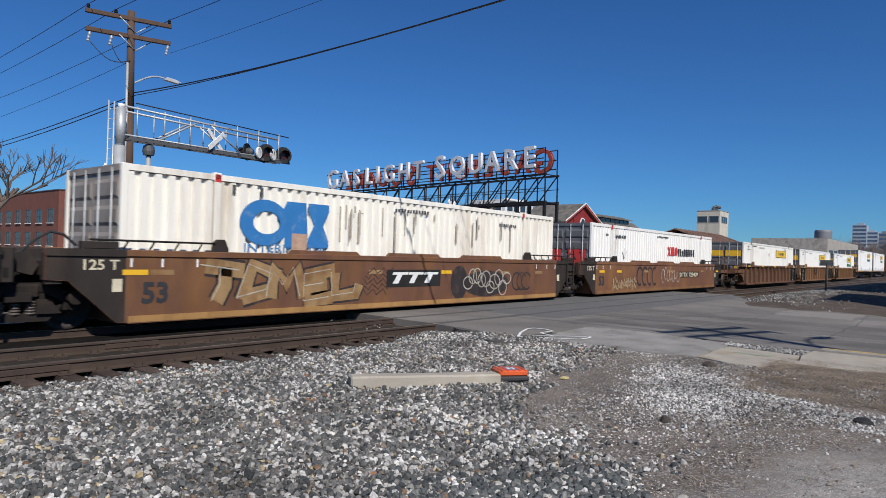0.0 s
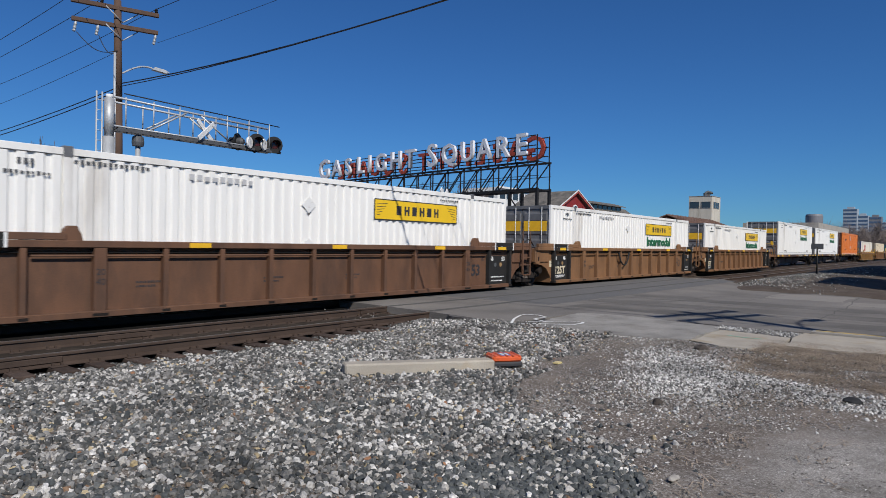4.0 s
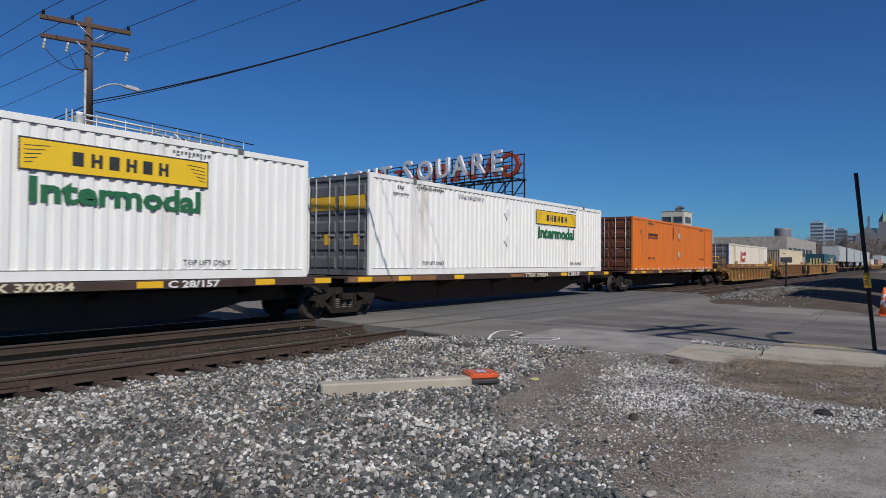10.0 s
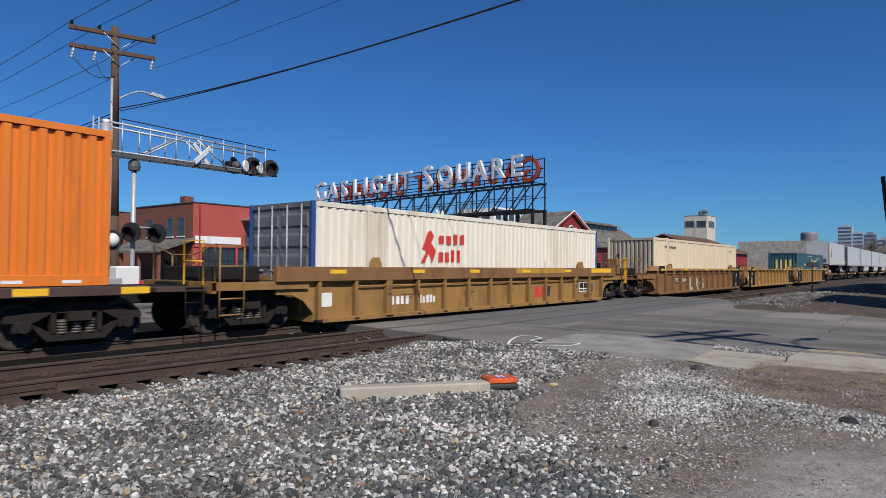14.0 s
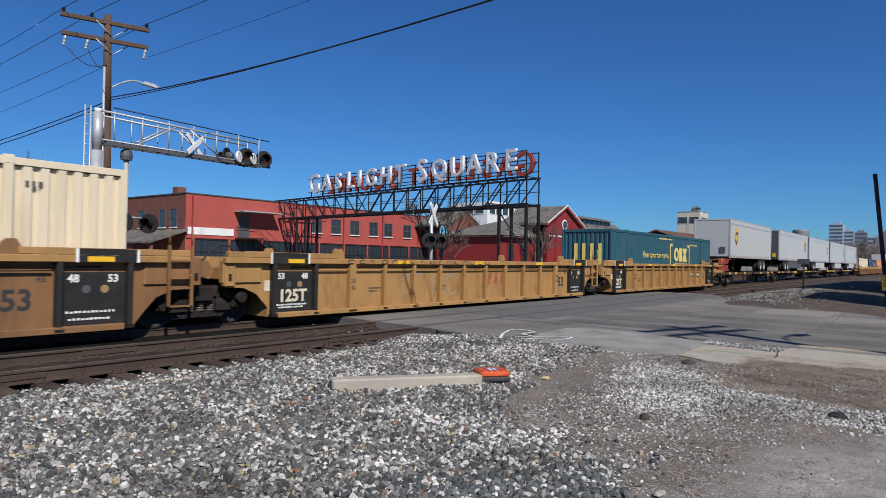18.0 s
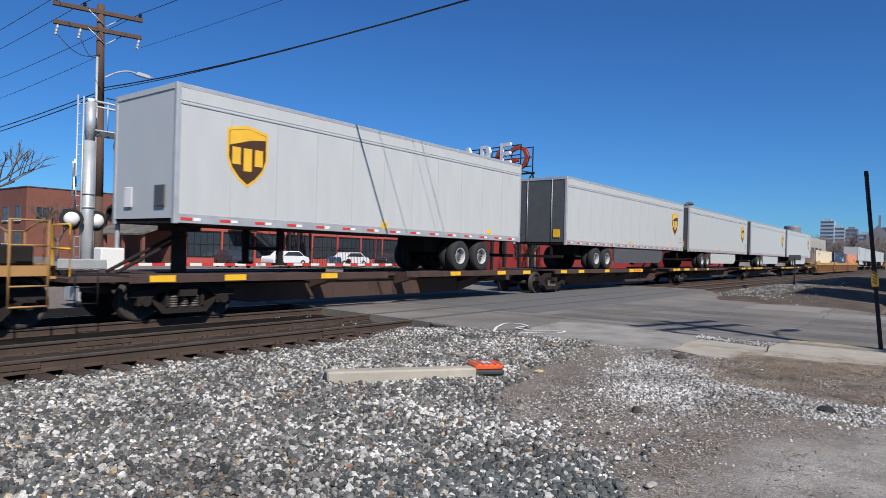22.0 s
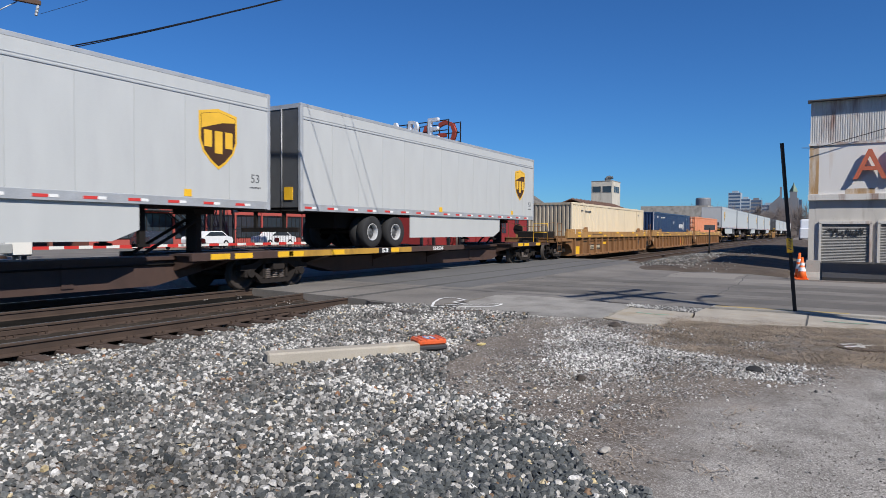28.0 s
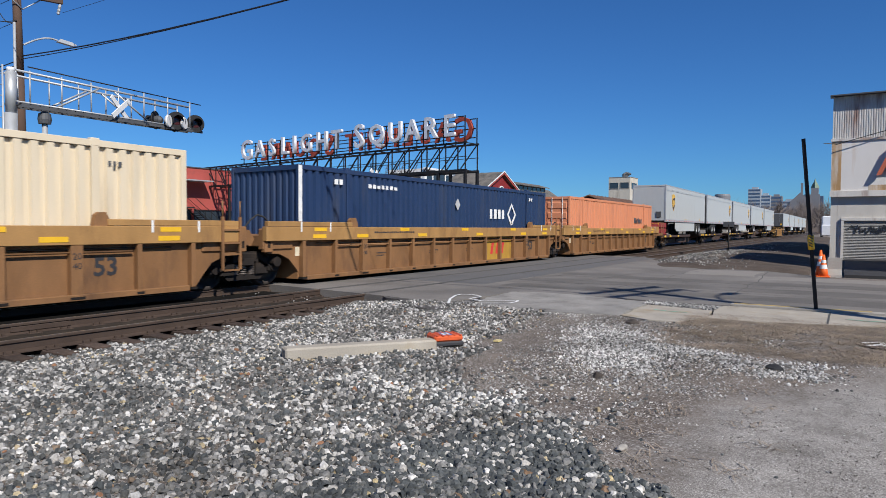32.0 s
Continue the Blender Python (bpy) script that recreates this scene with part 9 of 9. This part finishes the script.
def stone_material(name, stops, rough=0.85):
    m = bpy.data.materials.new(name)
    m.use_nodes = True
    n, link = m.node_tree.nodes, m.node_tree.links.new
    b = n["Principled BSDF"]
    b.inputs["Roughness"].default_value = rough
    geo = n.new("ShaderNodeNewGeometry")
    ramp = n.new("ShaderNodeValToRGB")
    ramp.color_ramp.interpolation = 'CONSTANT'
    while len(ramp.color_ramp.elements) < len(stops):
        ramp.color_ramp.elements.new(0.5)
    for e, (p, c) in zip(ramp.color_ramp.elements, stops):
        e.position, e.color = p, (*c, 1)
    link(geo.outputs["Random Per Island"], ramp.inputs[0])
    tc = n.new("ShaderNodeTexCoord")
    tex = n.new("ShaderNodeTexNoise")
    tex.inputs["Scale"].default_value, tex.inputs["Detail"].default_value = 55, 5
    link(tc.outputs["Object"], tex.inputs["Vector"])
    big = n.new("ShaderNodeTexNoise")
    big.inputs["Scale"].default_value, big.inputs["Detail"].default_value = 0.9, 3
    link(tc.outputs["Object"], big.inputs["Vector"])
    out = ramp.outputs[0]
    for t, lo, hi in ((tex, 0.68, 1.32), (big, 0.6, 1.3)):
        mr = n.new("ShaderNodeMapRange")
        mr.inputs["From Min"].default_value, mr.inputs["From Max"].default_value = 0.3, 0.7
        mr.inputs["To Min"].default_value, mr.inputs["To Max"].default_value = lo, hi
        link(t.outputs["Fac"], mr.inputs["Value"])
        mul = n.new("ShaderNodeMixRGB")
        mul.blend_type = 'MULTIPLY'
        mul.inputs[0].default_value = 1
        link(out, mul.inputs[1])
        link(mr.outputs[0], mul.inputs[2])
        out = mul.outputs[0]
    link(out, b.inputs["Base Color"])
    bp = n.new("ShaderNodeBump")
    bp.inputs["Strength"].default_value, bp.inputs["Distance"].default_value = 0.5, 0.006
    link(tex.outputs["Fac"], bp.inputs["Height"])
    link(bp.outputs[0], b.inputs["Normal"])
    return m


STONES = stone_material("mixed_ballast", [(0.0, (0.0525, 0.0539, 0.0518)), (0.2, (0.084, 0.084, 0.0791)), (0.42, (0.133, 0.131, 0.123)), (0.62, (0.203, 0.196, 0.183)), (0.77, (0.374, 0.357, 0.332)), (0.9, (0.51, 0.493, 0.463)), (0.965, (0.182, 0.133, 0.091)), (0.985, (0.34, 0.272, 0.17))])
DARK_STONES = stone_material("blue_grey_ballast", [(0.0, (0.048, 0.0536, 0.0544)), (0.3, (0.0736, 0.08, 0.08)), (0.58, (0.112, 0.116, 0.112)), (0.76, (0.184, 0.18, 0.17)), (0.86, (0.405, 0.383, 0.347)), (0.93, (0.54, 0.522, 0.491)), (0.975, (0.192, 0.12, 0.072)), (0.99, (0.405, 0.324, 0.18))])
WHITE_STONES = stone_material("white_and_grey_ballast", [(0.0, (0.072, 0.072, 0.0688)), (0.22, (0.16, 0.158, 0.15)), (0.42, (0.288, 0.278, 0.26)), (0.6, (0.45, 0.436, 0.41)), (0.8, (0.576, 0.558, 0.526)), (0.95, (0.432, 0.351, 0.216)), (0.985, (0.24, 0.12, 0.064))])
PALE_STONES = stone_material("pale_crushed_stone", [(0.0, (0.1, 0.096, 0.09)), (0.22, (0.2, 0.193, 0.182)), (0.42, (0.33, 0.32, 0.3)), (0.62, (0.45, 0.44, 0.415)), (0.82, (0.58, 0.565, 0.54))])
GRIT = stone_material("mixed_grit", [(0.0, (0.1, 0.088, 0.077)), (0.35, (0.17, 0.153, 0.136)), (0.62, (0.26, 0.243, 0.225)), (0.82, (0.38, 0.363, 0.343)), (0.93, (0.55, 0.53, 0.5))])


def fresh(x, y):
    """Where the newer, blue-grey stones lie: mostly near the lot, in patches towards the tracks."""
    r = np.hypot(x, y) - 1.3 * np.clip((x - y) / 4, -1, 1)
    return np.clip((4.9 - r) / 0.9 + 1.6 * (patchy(x, y, 0.8, 1) - 0.5) + 1.3 * (patchy(x, y, 0.33, 13) - 0.5) + 0.9 * along(x, y, (2.4, 5.8), (3.5, 5.35), 0.3) - 0.8 * along(x, y, (4.6, 4.6), (5.6, 3.5), 0.45), 0.05, 0.95)


def whiter(x, y):
    """Share of white stones among the older ballast."""
    return np.clip(0.22 + 1.2 * (patchy(x, y, 0.9, 5) - 0.5) + 1.0 * (patchy(x, y, 0.35, 14) - 0.5) + 0.5 * along(x, y, (4.6, 4.6), (5.6, 3.5), 0.5) + 0.4 * along(x, y, (1.5, 5.2), (3.2, 4.6), 0.4), 0.04, 0.9)


def heap(x, y):
    """The spill of white crushed stone and its tail."""
    body = np.exp(-(((x - 8.6) / 1.25) ** 2 + ((y - 2.75 - 0.3 * (x - 8.6)) / 0.72) ** 2) ** 1.3)
    tail = 0.7 * along(x, y, (8.6, 2.0), (8.25, 0.85), 0.42) + 0.3 * along(x, y, (8.3, 0.8), (8.7, 0.45), 0.25)
    return np.clip(np.maximum(body, tail) * (0.2 + 1.1 * patchy(x, y, 0.28, 8)) * (0.5 + 0.8 * patchy(x, y, 0.75, 6)), 0, 1)


LOT = (-6.5, 11.0, -0.6, 9.2)
rng = np.random.default_rng(4)
far_thin = lambda x, y: 1 - 0.25 * (np.hypot(x, y) > 8)
scatter("ballast_stones", 40000, LOT, rng, lambda x, y, u: 0.012 + 0.022 * u ** 1.7, STONES, "loose grey and white ballast stones",
        lambda x, y: dense(x, y) * (1 - fresh(x, y)) * (1 - whiter(x, y)) * far_thin(x, y), tries=12)
scatter("ballast_stones", 24000, LOT, rng, lambda x, y, u: 0.012 + 0.022 * u ** 1.7, WHITE_STONES, "loose white and pale ballast stones",
        lambda x, y: dense(x, y) * (1 - fresh(x, y)) * whiter(x, y) * far_thin(x, y), tries=14)
scatter("ballast_stones", 40000, (-6.0, 6.6, -0.2, 7.0), rng, lambda x, y, u: 0.014 + 0.023 * u ** 1.5, DARK_STONES, "newer blue-grey ballast stones with a few white ones",
        lambda x, y: dense(x, y) * fresh(x, y), tries=10)
scatter("pale_gravel", 12500, (5.5, 11.0, -0.6, 4.6), rng, lambda x, y, u: 0.008 + 0.014 * u ** 2, PALE_STONES, "spilled heap of small white crushed stones", heap, tries=12)
scatter("pale_gravel", 1500, (12.7, 13.45, 2.25, 3.66), rng, lambda x, y, u: 0.008 + 0.014 * u ** 2, PALE_STONES, "white crushed stones in the strip before the street",
        lambda x, y: np.where(x > 12.72 + 0.16 * (y - 2.25), 0.85, 0.0), lift=0.9)
scatter("grit", 90000, (1.5, 11.4, -2.5, 8.6), rng, lambda x, y, u: 0.004 + 0.008 * u ** 2.2, GRIT, "brown and grey grit between the stones",
        lambda x, y: np.where(y < 1.3 - 0.3 * np.clip(x - 6, 0, 3), 0.35, 1.0) * (0.35 + 0.65 * patchy(x, y, 0.4, 3)), fine=True, lift=0.3)
scatter("small_stones", 13000, (4.4, 10.8, 0.9, 7.0), rng, lambda x, y, u: 0.005 + 0.011 * u ** 1.8, WHITE_STONES, "scattered small pale stones on the dirt",
        lambda x, y: np.clip(1.7 * patchy(x, y, 0.4, 9) * patchy(x, y, 1.1, 10) - 0.12, 0, 1) * np.clip((y + 0.42 * x - 3.7) / 0.6, 0.02, 1), tries=8, lift=0.35)
scatter("track_stones", 5000, (-8, 11.3, 8.4, 15.4), rng, lambda x, y, u: 0.01 + 0.016 * u, GRIT, "dusty brown ballast stones along the track",
        lambda x, y: np.where((np.abs(y - 8.75) < 0.4), 1.0, 0.05), lift=-0.3)
banked = lambda x, y: np.array([bank_height(a, b) for a, b in zip(x, y)])
scatter("bank_stones", 12000, (25.6, 60, 3.4, 8.1), rng, lambda x, y, u: 0.014 + 0.022 * u, STONES, "pale ballast stones beyond the crossing",
        lambda x, y: np.clip((y - 4.6 - 1.2 * (patchy(x, y, 2.0) - 0.5)) / 1.0, 0.08, 1) * np.where(y < 3.9 + 0.95 * (x - 25.6), 1, 0), lift=0.3, height=banked)


def dry_grass(n, box_, seed, label):
    rng = np.random.default_rng(seed)
    verts, faces = [], []
    for k in range(n):
        cx_, cy_ = rng.uniform(box_[0], box_[1]), rng.uniform(box_[2], box_[3])
        if patchy(cx_, cy_, 0.35, 11) + 0.6 * patchy(cx_, cy_, 0.12, 12) < rng.uniform(0.35, 0.95):
            continue
        for q in range(11):
            a, ln, bend = rng.uniform(0, 2 * np.pi), rng.uniform(0.04, 0.15), rng.uniform(0.7, 1.7)
            p = np.array([cx_ + rng.uniform(-0.1, 0.1), cy_ + rng.uniform(-0.1, 0.1), ground_height(cx_, cy_)])
            d = np.array([np.cos(a), np.sin(a), 0])
            s = np.array([-np.sin(a), np.cos(a), 0]) * 0.004
            mid, tip = p + d * ln * 0.5 + [0, 0, ln * 0.22], p + d * ln * bend + [0, 0, ln * 0.12]
            i = len(verts)
            verts += [p - s, p + s, mid + s, mid - s, tip + s * 0.2, tip - s * 0.2]
            faces += [(i, i + 1, i + 2, i + 3), (i + 3, i + 2, i + 4, i + 5)]
    return tagged(new("dry_grass", from_arrays("dry_grass", np.array(verts), np.array(faces), M["straw"])), label, "grass", "", "stuff")


M["straw"] = material("dry_straw", (0.27, 0.215, 0.16), 0.9, vary=0.4, scale=2.2, bump=0)
dry_grass(3000, (9.15, 12.1, -2.5, 2.5), 3, "flattened dry brown grass beside the pavement")
dry_grass(60, (4.2, 8.5, 0.6, 1.9), 4, "sparse dry brown weeds on the dirt")

# ---- what moves ----
def motions():
    for ob, x in MOVERS:
        z = ob.location.z
        walk(ob, [(t, pose(x - gone(t), TRACK_Y, z)) for t in (0, 4, 8, 12, 16, 20, 24, 28, 32)])
    step = 0.05
    for w, x, r in TURNERS:
        walk(w, [(k * step, pose(x, 0, -0.06, 0, -math.degrees(gone(k * step) / r), 0)) for k in range(int(32 / step) + 1)])


motions()
